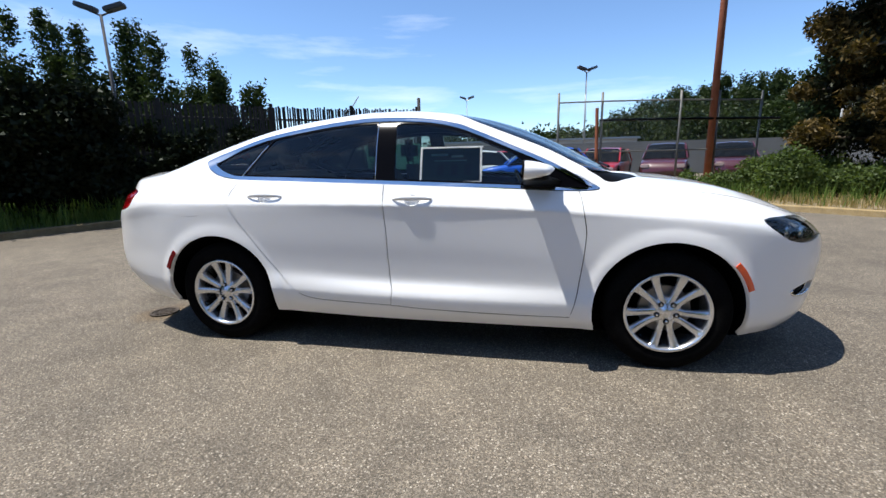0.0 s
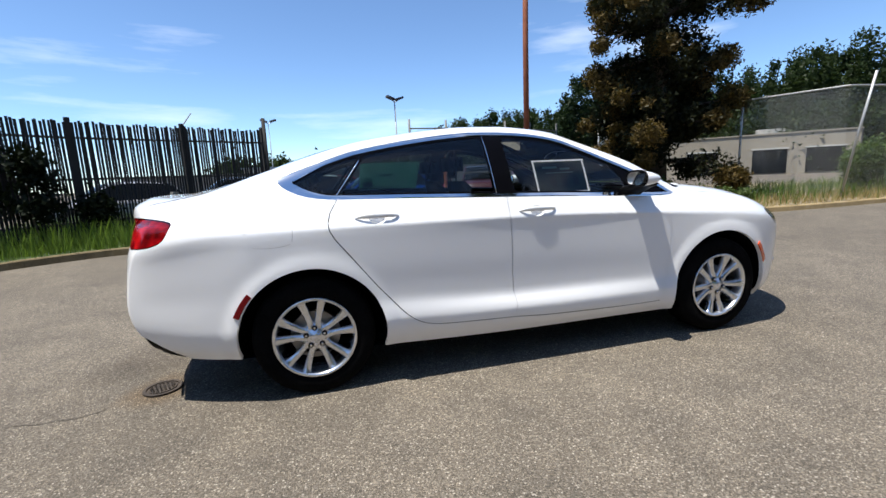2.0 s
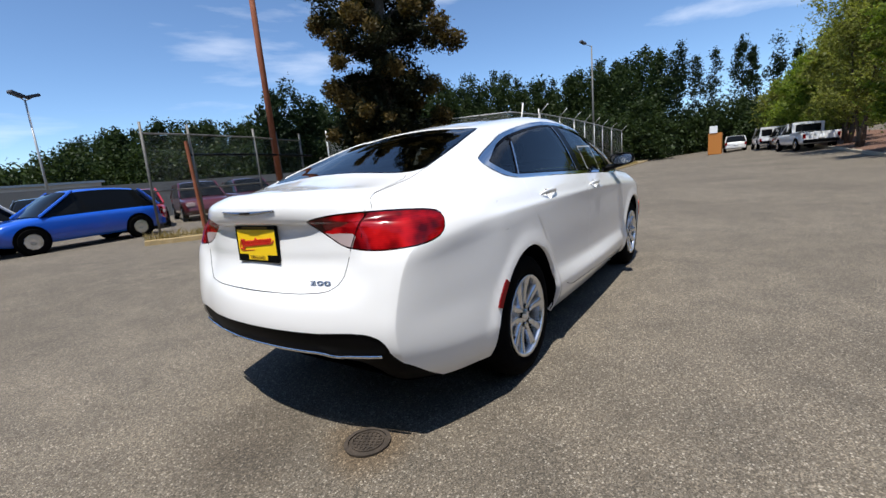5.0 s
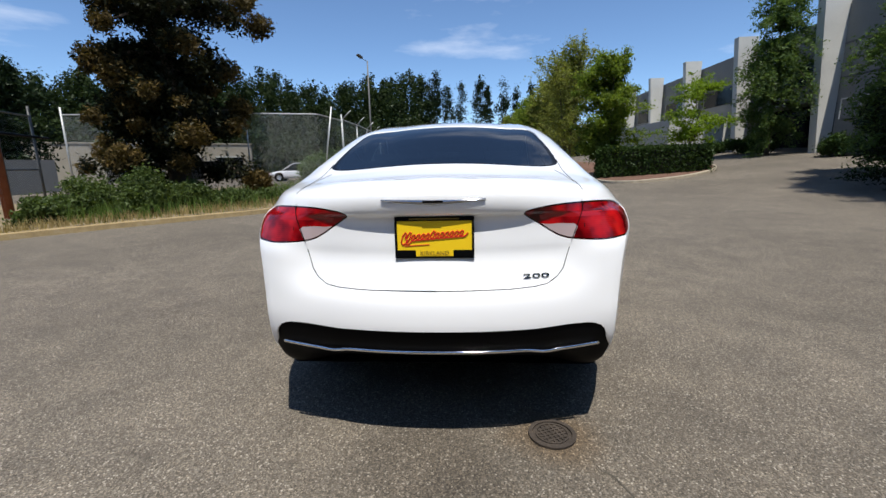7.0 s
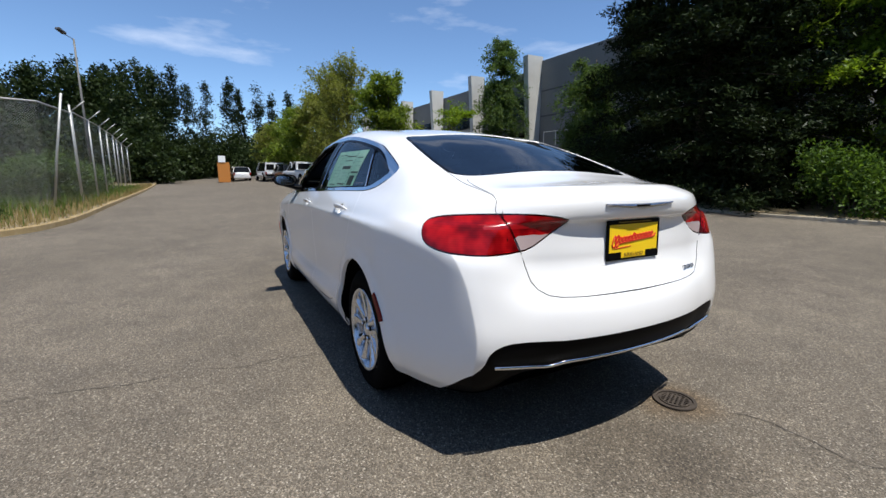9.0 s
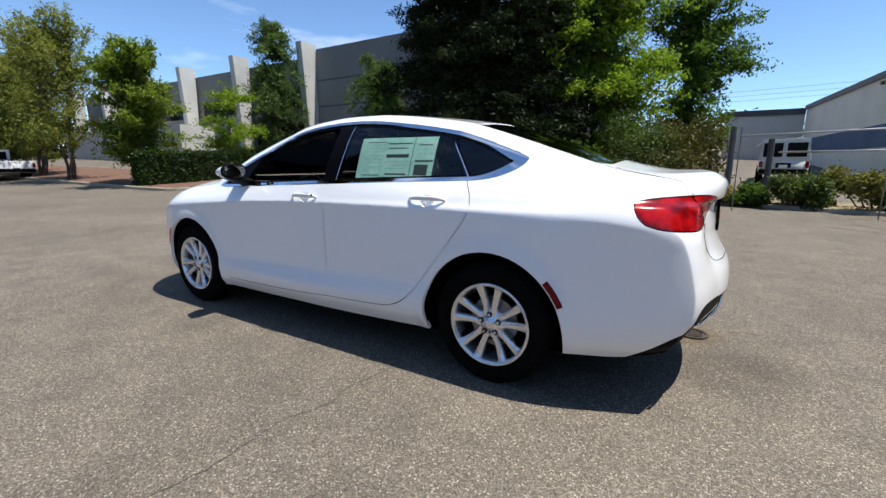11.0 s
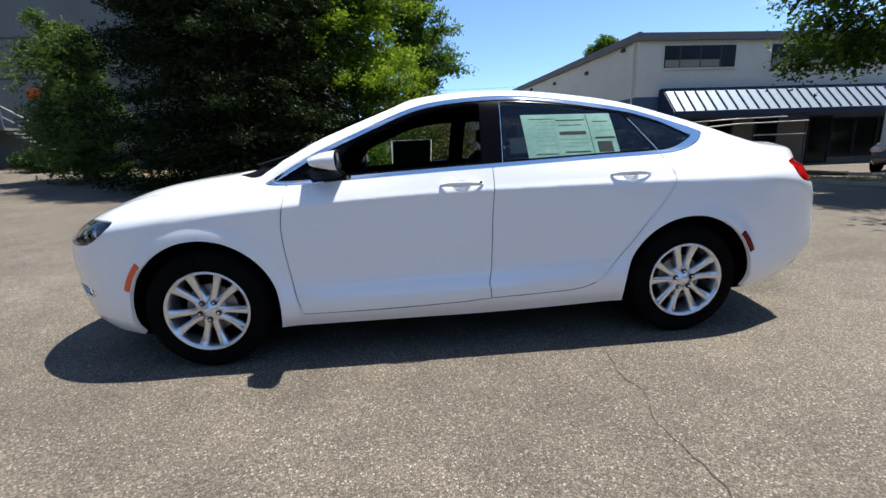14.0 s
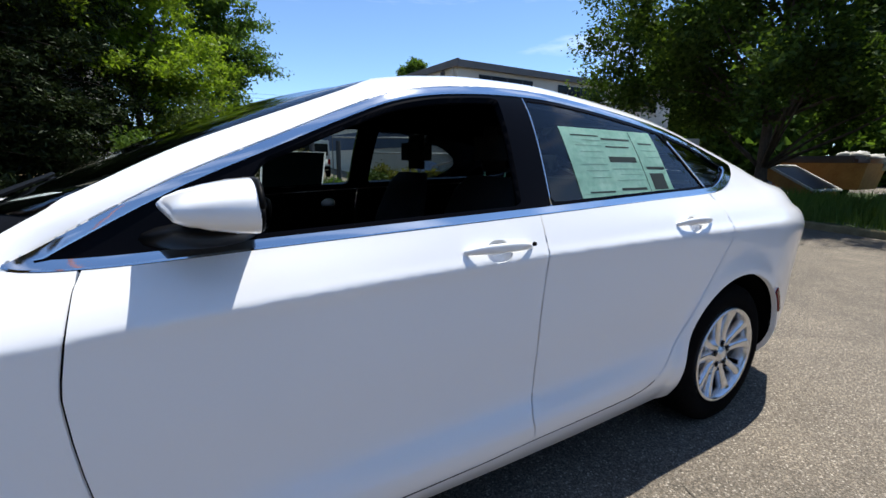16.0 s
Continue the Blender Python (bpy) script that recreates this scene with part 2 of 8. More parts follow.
M_STUCCO = grainy("cream_stucco", [(0.25, (0.58, 0.53, 0.44)), (0.5, (0.68, 0.63, 0.53)), (0.8, (0.74, 0.69, 0.60))], 0.7, 30, 0.9, 0.2)
M_TAN = grainy("tan_block", [(0.25, (0.24, 0.21, 0.16)), (0.5, (0.30, 0.265, 0.205)), (0.8, (0.36, 0.32, 0.25))], 0.7, 30, 0.9, 0.2)
M_NAVY = grainy("navy_paint", [(0.3, (0.016, 0.028, 0.065)), (0.7, (0.026, 0.045, 0.095))], 1.5, 40, 0.7, 0.15)
# wall tone darkened to hold the shade under the awning
M_AWNING_SHADE = grainy("awning_shade", [(0.3, (0.14, 0.12, 0.095)), (0.7, (0.20, 0.175, 0.14))], 0.7, 30, 0.9, 0.2)
M_BLIND = grainy("brown_blind", [(0.3, (0.10, 0.088, 0.065)), (0.7, (0.16, 0.145, 0.11))], 1.2, 30, 0.6, 0.1)
M_BLUE_BAND = grainy("blue_grey_paint", [(0.3, (0.06, 0.09, 0.15)), (0.7, (0.10, 0.135, 0.20))], 0.8, 30, 0.85, 0.2)
M_METAL_ROOF = mat("blue_grey_metal_roof", (0.24, 0.29, 0.34), 0.4, 0.3)
M_ROOF_DARK = grainy("dark_roof_edge", [(0.3, (0.05, 0.05, 0.055)), (0.7, (0.09, 0.09, 0.095))], 2, 30, 0.8, 0.2)
M_ROOF_GREY = grainy("grey_roof_edge", [(0.3, (0.13, 0.125, 0.12)), (0.7, (0.20, 0.19, 0.18))], 2, 30, 0.8, 0.2)
M_WINDOW = mat("dark_window", (0.006, 0.007, 0.008), 0.08, spec=0.14)
M_DULL_STEEL = grainy("dull_steel", [(0.3, (0.10, 0.098, 0.09)), (0.7, (0.19, 0.185, 0.17))], 10, 60, 0.6, 0.1, metal=0.3)
M_GALV = grainy("galvanised_steel", [(0.3, (0.35, 0.35, 0.34)), (0.7, (0.52, 0.52, 0.50))], 10, 60, 0.5, 0.1, metal=0.6)
M_RUST_POLE = grainy("rust_red_pole", [(0.25, (0.16, 0.045, 0.02)), (0.5, (0.27, 0.085, 0.04)), (0.8, (0.36, 0.14, 0.075))], 4, 50, 0.85, 0.3)
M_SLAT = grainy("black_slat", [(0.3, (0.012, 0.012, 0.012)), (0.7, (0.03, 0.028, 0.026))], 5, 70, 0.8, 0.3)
M_BARK = grainy("bark", [(0.25, (0.045, 0.033, 0.024)), (0.5, (0.09, 0.068, 0.05)), (0.8, (0.15, 0.118, 0.09))], 5, 40, 0.95, 0.8, 0.02, stretch=(1, 1, 0.25))
M_BARK_RED = grainy("bark_chips", [(0.25, (0.07, 0.035, 0.022)), (0.5, (0.14, 0.075, 0.05)), (0.8, (0.22, 0.13, 0.085))], 6, 50, 0.95, 0.8, 0.03)
M_DIRT = grainy("dry_verge_soil", [(0.25, (0.11, 0.085, 0.05)), (0.5, (0.21, 0.165, 0.095)), (0.8, (0.33, 0.26, 0.15))], 1.5, 30, 0.95, 0.6, 0.03)
M_TURF = grainy("green_turf", [(0.25, (0.035, 0.055, 0.018)), (0.5, (0.06, 0.09, 0.03)), (0.8, (0.12, 0.14, 0.05))], 1.2, 35, 0.95, 0.6, 0.03)
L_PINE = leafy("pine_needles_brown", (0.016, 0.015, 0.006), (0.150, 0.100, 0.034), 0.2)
# darker copy of the pine needles: the crown's inner shade is in the colour
L_PINE_SHADE = leafy("pine_needles_shaded", (0.006, 0.008, 0.004), (0.024, 0.025, 0.010), 0.1)
# ramp starts near black: shade between the boughs is mixed into the needle colour
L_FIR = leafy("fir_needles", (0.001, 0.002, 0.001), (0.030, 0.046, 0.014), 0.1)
L_MAPLE = leafy("maple_leaves", (0.045, 0.080, 0.012), (0.25, 0.31, 0.050), 0.5)
L_OLIVE = leafy("olive_leaves", (0.08, 0.09, 0.022), (0.29, 0.30, 0.080), 0.5)
L_LIME = leafy("bright_leaves", (0.07, 0.125, 0.012), (0.25, 0.335, 0.034), 0.5)
L_GREEN = leafy("green_leaves", (0.025, 0.055, 0.012), (0.12, 0.19, 0.035), 0.45)
L_SHADE = leafy("shade_leaves", (0.013, 0.030, 0.007), (0.105, 0.160, 0.030), 0.45)
L_BIRCH = leafy("birch_leaves", (0.045, 0.075, 0.025), (0.13, 0.19, 0.06), 0.4)
L_SHRUB = leafy("shrub_leaves", (0.03, 0.05, 0.016), (0.12, 0.16, 0.05), 0.35)
# far below leaf green: shade on the backlit fence is put into the ivy colour
L_IVY = leafy("shaded_ivy", (0.004, 0.006, 0.003), (0.012, 0.018, 0.008), 0.1)
L_HEDGE = leafy("hedge_leaves", (0.015, 0.03, 0.009), (0.05, 0.085, 0.02), 0.25)
L_FOREST = leafy("forest_leaves", (0.009, 0.017, 0.006), (0.042, 0.062, 0.020), 0.25)
L_FOREST_DARK = leafy("forest_dark", (0.006, 0.013, 0.006), (0.020, 0.034, 0.013), 0.2)
L_GRASS = leafy("grass_blades", (0.05, 0.10, 0.02), (0.19, 0.27, 0.07), 0.4)
L_STRAW_GREEN = leafy("broom_leaves", (0.07, 0.075, 0.02), (0.22, 0.20, 0.06), 0.35)
L_RUSSET = leafy("russet_leaves", (0.035, 0.040, 0.014), (0.15, 0.125, 0.045), 0.3)
L_STRAW = leafy("dry_grass", (0.22, 0.16, 0.07), (0.48, 0.38, 0.19), 0.35)


# ---- mesh helpers ----
def shade(me, smooth=True):
    me.polygons.foreach_set("use_smooth", [smooth] * len(me.polygons))


def part(name, bm, material, parent=None, label="", smooth=False, keep=False):
    """Link a bmesh as one mesh object, under a thing where one is given."""
    me = bpy.data.meshes.new(name)
    bm.to_mesh(me)
    if not keep:
        bm.free()
    me.materials.append(material)
    shade(me, smooth)
    ob = new(name, me)
    if parent is not None:
        ob.parent = parent
    if label:
        tagged(ob, label)
    return ob


def thing(name, label, category, group="", kind="", at=(0, 0, 0), rz=0.0):
    ob = new(name)
    ob.empty_display_size = 0.2
    ob.matrix_world = pose(*at, 0, 0, rz)
    return tagged(ob, label, category, group, kind)


def box(bm, lo, hi, m=None, bevel=0.0):
    vs = [bm.verts.new((x, y, z)) for z in (lo[2], hi[2]) for y in (lo[1], hi[1]) for x in (lo[0], hi[0])]
    fs = [bm.faces.new([vs[i] for i in q]) for q in ((0, 2, 3, 1), (4, 5, 7, 6), (0, 1, 5, 4), (2, 6, 7, 3), (0, 4, 6, 2), (1, 3, 7, 5))]
    if bevel:
        r = bmesh.ops.bevel(bm, geom=list({e for f in fs for e in f.edges}), offset=bevel, segments=2, affect="EDGES")
        vs = list({v for v in r["verts"]} | {v for v in vs if v.is_valid})
    if m is not None:
        bmesh.ops.transform(bm, matrix=m, verts=vs)
    return vs


def boxed(lo, hi, m=None, bevel=0.0):
    bm = bmesh.new()
    box(bm, lo, hi, m, bevel)
    return bm


def tube(bm, pts, radii, seg=8, caps=True):
    """A tapered tube along points."""
    pts = [Vector(p) for p in pts]
    rings = []
    side = None
    for i, p in enumerate(pts):
        d = (pts[min(i + 1, len(pts) - 1)] - pts[max(i - 1, 0)]).normalized()
        if side is None:
            side = d.orthogonal().normalized()
        side = (side - d * side.dot(d)).normalized()
        up = d.cross(side)
        r = float(radii[i] if hasattr(radii, "__len__") else radii)
        rings.append([bm.verts.new(p + r * (math.cos(a) * side + math.sin(a) * up)) for a in (2 * math.pi * k / seg for k in range(seg))])
    for a, b in zip(rings, rings[1:]):
        for k in range(seg):
            bm.faces.new((a[k], a[(k + 1) % seg], b[(k + 1) % seg], b[k]))
    if caps and seg > 2:
        bm.faces.new(rings[0][::-1])
        bm.faces.new(rings[-1])
    return rings


def tubed(pts, radii, seg=8):
    bm = bmesh.new()
    tube(bm, pts, radii, seg)
    return bm


def revolve(bm, profile, seg=32, m=None, a0=0.0, a1=2 * math.pi):
    """Turn (radius, y) pairs about the y axis."""
    full = abs(a1 - a0 - 2 * math.pi) < 1e-6
    n = seg if full else seg + 1
    rings = []
    for r, y in profile:
        rings.append([bm.verts.new((r * math.cos(a0 + (a1 - a0) * k / seg), y, r * math.sin(a0 + (a1 - a0) * k / seg))) for k in range(n)])
    for a, b in zip(rings, rings[1:]):
        for k in range(seg):
            bm.faces.new((a[k], b[k], b[(k + 1) % n], a[(k + 1) % n]))
    if m is not None:
        bmesh.ops.transform(bm, matrix=m, verts=[v for r in rings for v in r])
    return rings


def mesh_np(name, verts, faces, material, smooth=False):
    """A mesh from numpy arrays of vertices and equal-sized faces."""
    me = bpy.data.meshes.new(name)
    me.vertices.add(len(verts))
    me.vertices.foreach_set("co", np.asarray(verts, np.float32).ravel())
    k = faces.shape[1]
    me.loops.add(faces.size)
    me.loops.foreach_set("vertex_index", np.asarray(faces, np.int32).ravel())
    me.polygons.add(len(faces))
    me.polygons.foreach_set("loop_start", np.arange(0, faces.size, k, dtype=np.int32))
    me.update(calc_edges=True)
    me.materials.append(material)
    if smooth:
        shade(me)
    return me


RNG = np.random.default_rng(7)


def leaves(name, at, size, material, long=1.7, flat=0.0, parent=None, label=""):
    """Small pointed leaves at the given points, turned at random; flat pulls them level."""
    at = np.concatenate([at, at + RNG.normal(size=at.shape) * np.mean(size) * 1.6])
    size = np.mean(size) * 0.74
    n = len(at)
    a = RNG.normal(size=(n, 3))
    a[:, 2] *= 1 - flat
    a /= np.linalg.norm(a, axis=1, keepdims=True) + 1e-9
    b = np.cross(a, RNG.normal(size=(n, 3)))
    b[:, 2] *= 1 - flat
    b /= np.linalg.norm(b, axis=1, keepdims=True) + 1e-9
    s = (np.broadcast_to(size, n) * RNG.uniform(0.6, 1.3, n))[:, None]
    v = np.stack([at - a * s * long, at + b * s * 1.5, at + a * s * long - b * s * 0.4], 1).reshape(-1, 3)
    me = mesh_np(name, v, np.arange(3 * n).reshape(n, 3), material)
    ob = new(name, me)
    if parent is not None:
        ob.parent = parent
    if label:
        tagged(ob, label)
    return ob


def blobs(centres, radii, n, squash=0.75, shell=0.45):
    """n points in and near the skins of rough balls."""
    c, r = np.asarray(centres, float), np.asarray(radii, float)
    k = RNG.choice(len(c), n, p=r**2 / (r**2).sum())
    d = RNG.normal(size=(n, 3))
    d /= np.linalg.norm(d, axis=1, keepdims=True)
    rad = r[k] * (1 - shell * RNG.random(n) ** 1.5) * RNG.uniform(0.85, 1.12, n)
    d[:, 2] *= squash
    return c[k] + d * rad[:, None]

# ---- ground ----
def height(x, y):
    """The lot lies level round the sedan and climbs gently to the road end and the offices."""
    x, y = np.asarray(x), np.asarray(y)
    s = np.minimum(x * 0.55 - y * 0.83 - 11.0, x * 0.30 - y * 1.05 - 10.0)
    return 0.085 * np.where(s > 0, np.sqrt(s * s + 9.0) - 3.0, 0.0) * np.clip(1.0 - (s - 30) / 200.0, 0.15, 1.0)


def hz(x, y):
    return float(height(x, y))


def sheet(name, xs, ys, lift, material, inside=None):
    """A level-ish sheet that follows the ground over a grid of places."""
    X, Y = np.meshgrid(xs, ys, indexing="ij")
    Z = height(X, Y) + lift
    v = np.stack([X, Y, Z], -1).reshape(-1, 3)
    i = np.arange(len(xs) * len(ys)).reshape(len(xs), len(ys))
    f = np.stack([i[:-1, :-1], i[1:, :-1], i[1:, 1:], i[:-1, 1:]], -1).reshape(-1, 4)
    return new(name, mesh_np(name, v, f, material, True))


axis = np.concatenate([[-1500, -600, -250, -120, -70], np.arange(-44, 64, 2.0), [75, 100, 150, 250, 500, 900, 1500]])
tagged(sheet("ground", axis, axis, 0.0, M_ASPHALT), "weathered grey asphalt lot with pale aggregate", "ground", kind="structure")


def ribbon(pts, width, lo, hi, material, name, label, category):
    """A kerb: a bevelled bar that follows points on the ground."""
    bm = bmesh.new()
    prof = [(-width / 2, lo), (-width / 2 + 0.015, hi - 0.02), (-width / 2 + 0.035, hi), (width / 2 - 0.02, hi), (width / 2, hi - 0.03), (width / 2, lo)]
    P = [Vector((x, y, 0)) for x, y in pts]
    rows = []
    for i, p in enumerate(P):
        d = (P[min(i + 1, len(P) - 1)] - P[max(i - 1, 0)]).normalized()
        nrm = Vector((-d.y, d.x, 0))
        z = hz(p.x, p.y)
        rows.append([bm.verts.new(p + nrm * o + Vector((0, 0, z + h))) for o, h in prof])
    for a, b in zip(rows, rows[1:]):
        for k in range(len(prof) - 1):
            bm.faces.new((a[k], b[k], b[k + 1], a[k + 1]))
    bm.faces.new(rows[0])
    bm.faces.new(rows[-1][::-1])
    bmesh.ops.recalc_face_normals(bm, faces=bm.faces)
    return tagged(part(name, bm, material), label, category, kind="structure")


def curve_xy(pts, step=0.35):
    """A smooth line through points, sampled evenly."""
    P = np.array(pts, float)
    t = np.r_[0, np.cumsum(np.linalg.norm(np.diff(P, axis=0), axis=1))]
    q = np.linspace(0, t[-1], max(2, int(t[-1] / step)))
    return np.stack([spline(t, P[:, k], q) for k in range(P.shape[1])], 1)


def spline(xs, ys, q):
    """A monotone cubic through knots (xs rising)."""
    xs, ys, q = np.asarray(xs, float), np.asarray(ys, float), np.asarray(q, float)
    h, d = np.diff(xs), np.diff(ys) / np.diff(xs)
    m = np.empty_like(ys)
    m[0], m[-1] = d[0], d[-1]
    w1, w2 = 2 * h[1:] + h[:-1], h[1:] + 2 * h[:-1]
    ok = d[:-1] * d[1:] > 0
    m[1:-1] = np.where(ok, (w1 + w2) / np.where(ok, w1 / np.where(ok, d[:-1], 1) + w2 / np.where(ok, d[1:], 1), 1), 0)
    i = np.clip(np.searchsorted(xs, q) - 1, 0, len(h) - 1)
    t = np.clip((q - xs[i]) / h[i], 0, 1)
    return (2 * t**3 - 3 * t**2 + 1) * ys[i] + (t**3 - 2 * t**2 + t) * h[i] * m[i] + (-2 * t**3 + 3 * t**2) * ys[i + 1] + (t**3 - t**2) * h[i] * m[i + 1]


def verge(name, edge, back, material, label, category, lift=0.1, rows=9):
    """A raised strip of soil between a kerb line and a back line."""
    A, B = np.array(edge, float), np.array(back, float)
    w = np.linspace(0, 1, rows)[:, None, None]
    P = A[None] * (1 - w) + B[None] * w
    Z = height(P[..., 0], P[..., 1]) + lift + 0.05 * RNG.random(P.shape[:2])
    v = np.concatenate([P, Z[..., None]], -1).reshape(-1, 3)
    i = np.arange(rows * len(A)).reshape(rows, len(A))
    f = np.stack([i[:-1, :-1], i[:-1, 1:], i[1:, 1:], i[1:, :-1]], -1).reshape(-1, 4)
    return tagged(new(name, mesh_np(name, v, f, material, True)), label, category, kind="structure")

# ---- the sedan: a lofted skin, cut along its seams into panels ----
XA, XB = 1.5, -1.65          # where the nose and the tail begin to round in plan
# feature lines from sill to belt: height and half width at nose, x = 1.5, 0, -1.65, tail; reach of nose and tail
LINES = [
    ((0.215, 0.205, 0.205, 0.255, 0.345), (0.850, 0.855, 0.855), 2.27, -2.225),
    ((0.270, 0.265, 0.285, 0.315, 0.375), (0.885, 0.905, 0.892), 2.32, -2.30),
    ((0.360, 0.360, 0.365, 0.405, 0.430), (0.902, 0.923, 0.915), 2.35, -2.395),
    ((0.410, 0.400, 0.405, 0.460, 0.475), (0.9035, 0.913, 0.917), 2.36, -2.42),
    ((0.470, 0.450, 0.455, 0.530, 0.530), (0.905, 0.8920, 0.918), 2.37, -2.435),
    ((0.510, 0.510, 0.520, 0.600, 0.580), (0.906, 0.8905, 0.9185), 2.375, -2.435),
    ((0.570, 0.610, 0.690, 0.710, 0.660), (0.907, 0.9005, 0.920), 2.385, -2.42),
    ((0.650, 0.770, 0.845, 0.852, 0.750), (0.9055, 0.9070, 0.9185), 2.38, -2.372),
    ((0.690, 0.815, 0.895, 0.908, 0.830), (0.9035, 0.9105, 0.9160), 2.368, -2.345),
    ((0.715, 0.838, 0.918, 0.935, 0.870), (0.900, 0.9140, 0.911), 2.35, -2.342),
    ((0.755, 0.868, 0.948, 0.967, 0.984), (0.886, 0.902, 0.890), 2.31, -2.340),
    ((0.785, 0.905, 0.985, 1.010, 1.003), (0.856, 0.886, 0.862), 2.265, -2.365),
    ((0.805, 0.945, 1.030, 1.075, 1.075), (0.815, 0.866, 0.805), 2.225, -2.374),
]
# the tail's corner edge, line by line: share of its sharpness, place along the tail, inset, and reach of the corner
CORNER = [(0.9, 0.78, 0.800, -2.34), (1.0, 0.785, 0.802, -2.385), (1.0, 0.79, 0.803, -2.42), (1.0, 0.795, 0.803, -2.445), (1.0, 0.80, 0.803, -2.455), (1.0, 0.80, 0.806, -2.455), (0.9, 0.79, 0.816, -2.445), (0.75, 0.77, 0.838, -2.43), (0.55, 0.74, 0.868, -2.415), (0.40, 0.71, 0.888, -2.40), (0.2, 0.69, 0.895, -2.372), (0.0, 0.69, 0.88, -2.365), (0.0, 0.69, 0.88, -2.370)]
LIP_ROUND = {10: 2.8, 11: 2.6, 12: 2.5}                  # the lid's lip is rounder in plan than the bumper
RAIL_Y = ((-1.65, 0.69), (-1.3, 0.645), (-1.0, 0.612), (-0.5, 0.60), (0.0, 0.622), (0.3, 0.672), (0.6, 0.735), (0.9, 0.785), (1.02, 0.772), (1.2, 0.69), (1.5, 0.62))
RAIL_Z = ((-2.33, 1.121), (-2.1, 1.109), (-1.95, 1.118), (-1.8, 1.148), (-1.65, 1.19), (-1.5, 1.240), (-1.36, 1.285), (-1.16, 1.347), (-1.03, 1.380), (-0.8, 1.417), (-0.57, 1.444), (-0.37, 1.458), (-0.16, 1.456), (0.04, 1.438), (0.2, 1.407), (0.34, 1.354), (0.5, 1.288), (0.69, 1.207), (0.9, 1.100), (1.0, 1.060), (1.12, 1.048), (1.25, 1.035), (1.5, 1.008), (1.67, 0.978), (1.82, 0.938), (1.98, 0.888), (2.1, 0.845), (2.2, 0.81))
TOP_Z = ((-2.24, 1.138), (-2.14, 1.138), (-1.94, 1.168), (-1.73, 1.232), (-1.55, 1.293), (-1.37, 1.355), (-1.19, 1.405), (-1.0, 1.443), (-0.64, 1.490), (-0.46, 1.503), (-0.27, 1.508), (-0.09, 1.503), (0.1, 1.488), (0.3, 1.455), (0.5, 1.398), (0.66, 1.338), (0.92, 1.215), (1.1, 1.118), (1.19, 1.068), (1.25, 1.060), (1.5, 1.036), (1.67, 1.005), (1.82, 0.965), (1.98, 0.915), (2.1, 0.868), (2.14, 0.85))
HUBS = ((1.371, 0.333), (-1.371, 0.333))
ARCH = 0.395


def cap_angles(p, n):
    """Angles that step evenly along a superellipse, centre line first."""
    a = np.linspace(0, math.pi / 2, 2000)
    x, y = np.cos(a) ** (2 / p), np.sin(a) ** (2 / p)
    s = np.r_[0, np.cumsum(np.hypot(np.diff(x), np.diff(y)))]
    return np.interp(np.linspace(0, s[-1], n), s, a)


def tail_plan(sharp, cx, cy, p=3.0):
    """Half plan of the tail, side first: a superellipse pulled towards two flatter faces that meet in an edge."""
    u = 1 - (1 - np.linspace(0, 1, 24)) ** 1.35
    v = (1 - np.linspace(0, 1, 25)[1:]) ** 1.0
    cs = (1 - cx**p) ** (1 / p)
    x1 = np.r_[u * cx, (1 - (v * cs) ** p) ** (1 / p)]
    y1 = np.r_[(1 - (u * cx) ** p) ** (1 / p), v * cs]
    x2 = np.r_[u * cx, 1 - (1 - cx) * v**2.2]
    y2 = np.r_[1 - (1 - cy) * u**1.6, v * cy]
    return x1 + (x2 - x1) * sharp, y1 + (y2 - y1) * sharp


def car_grid():
    """Control points of the left half: stations by feature lines."""
    pf = 2.15
    af = cap_angles(pf, 34)
    fx, fy = np.cos(af) ** (2 / pf), np.sin(af) ** (2 / pf)
    xm = np.linspace(XA, XB, 182)[1:-1]
    cols = []
    knots = np.arange(5.0)
    for row, ((zs, ws, xf, xr), (sharp, cx, cy, xc)) in enumerate(zip(LINES, CORNER)):
        rx, ry = tail_plan(sharp, cx, cy, LIP_ROUND.get(row, 3.0))
        g = np.clip((ry - 0.50) / 0.28, 0, 1)
        reach = xr + (xc - xr) * g * g * (3 - 2 * g)
        x = np.r_[XA + (xf - XA) * fx, xm, XB + (reach - XB) * rx]
        q = np.r_[1 - fx, np.where(xm > 0, 1 + (XA - xm) / XA, 2 + xm / XB), 3 + rx]
        w = spline(knots[1:4], ws, np.clip(q, 1, 3))
        y = w * np.r_[fy, np.ones(len(xm)), ry]
        low = q if zs[2] > 0.42 else np.minimum(q, 3) + np.clip(q - 3, 0, 1) ** 3.2
        cols.append(np.stack([x, y, spline(knots, zs, low)], 1))
    ry_x, ry_y = np.array(RAIL_Y).T
    rx, ry = tail_plan(0.0, 0.69, 0.88, 2.5)
    for reach_f, reach_r, share in ((2.17, -2.322, 1.0), (2.15, -2.285, 0.55), (2.12, -2.24, 0.0)):
        x = np.r_[XA + (reach_f - XA) * fx, xm, XB + (reach_r - XB) * rx]
        y = spline(ry_x, ry_y, np.clip(x, XB, XA)) * np.r_[fy, np.ones(len(xm)), ry]
        zr, zt = spline(*np.array(RAIL_Z).T, x), spline(*np.array(TOP_Z).T, x)
        k = {1.0: 0.0, 0.55: 0.70, 0.0: 1.0}[share]
        cols.append(np.stack([x, y * share, zr + (zt - zr) * k], 1))
    return np.stack(cols, 1)


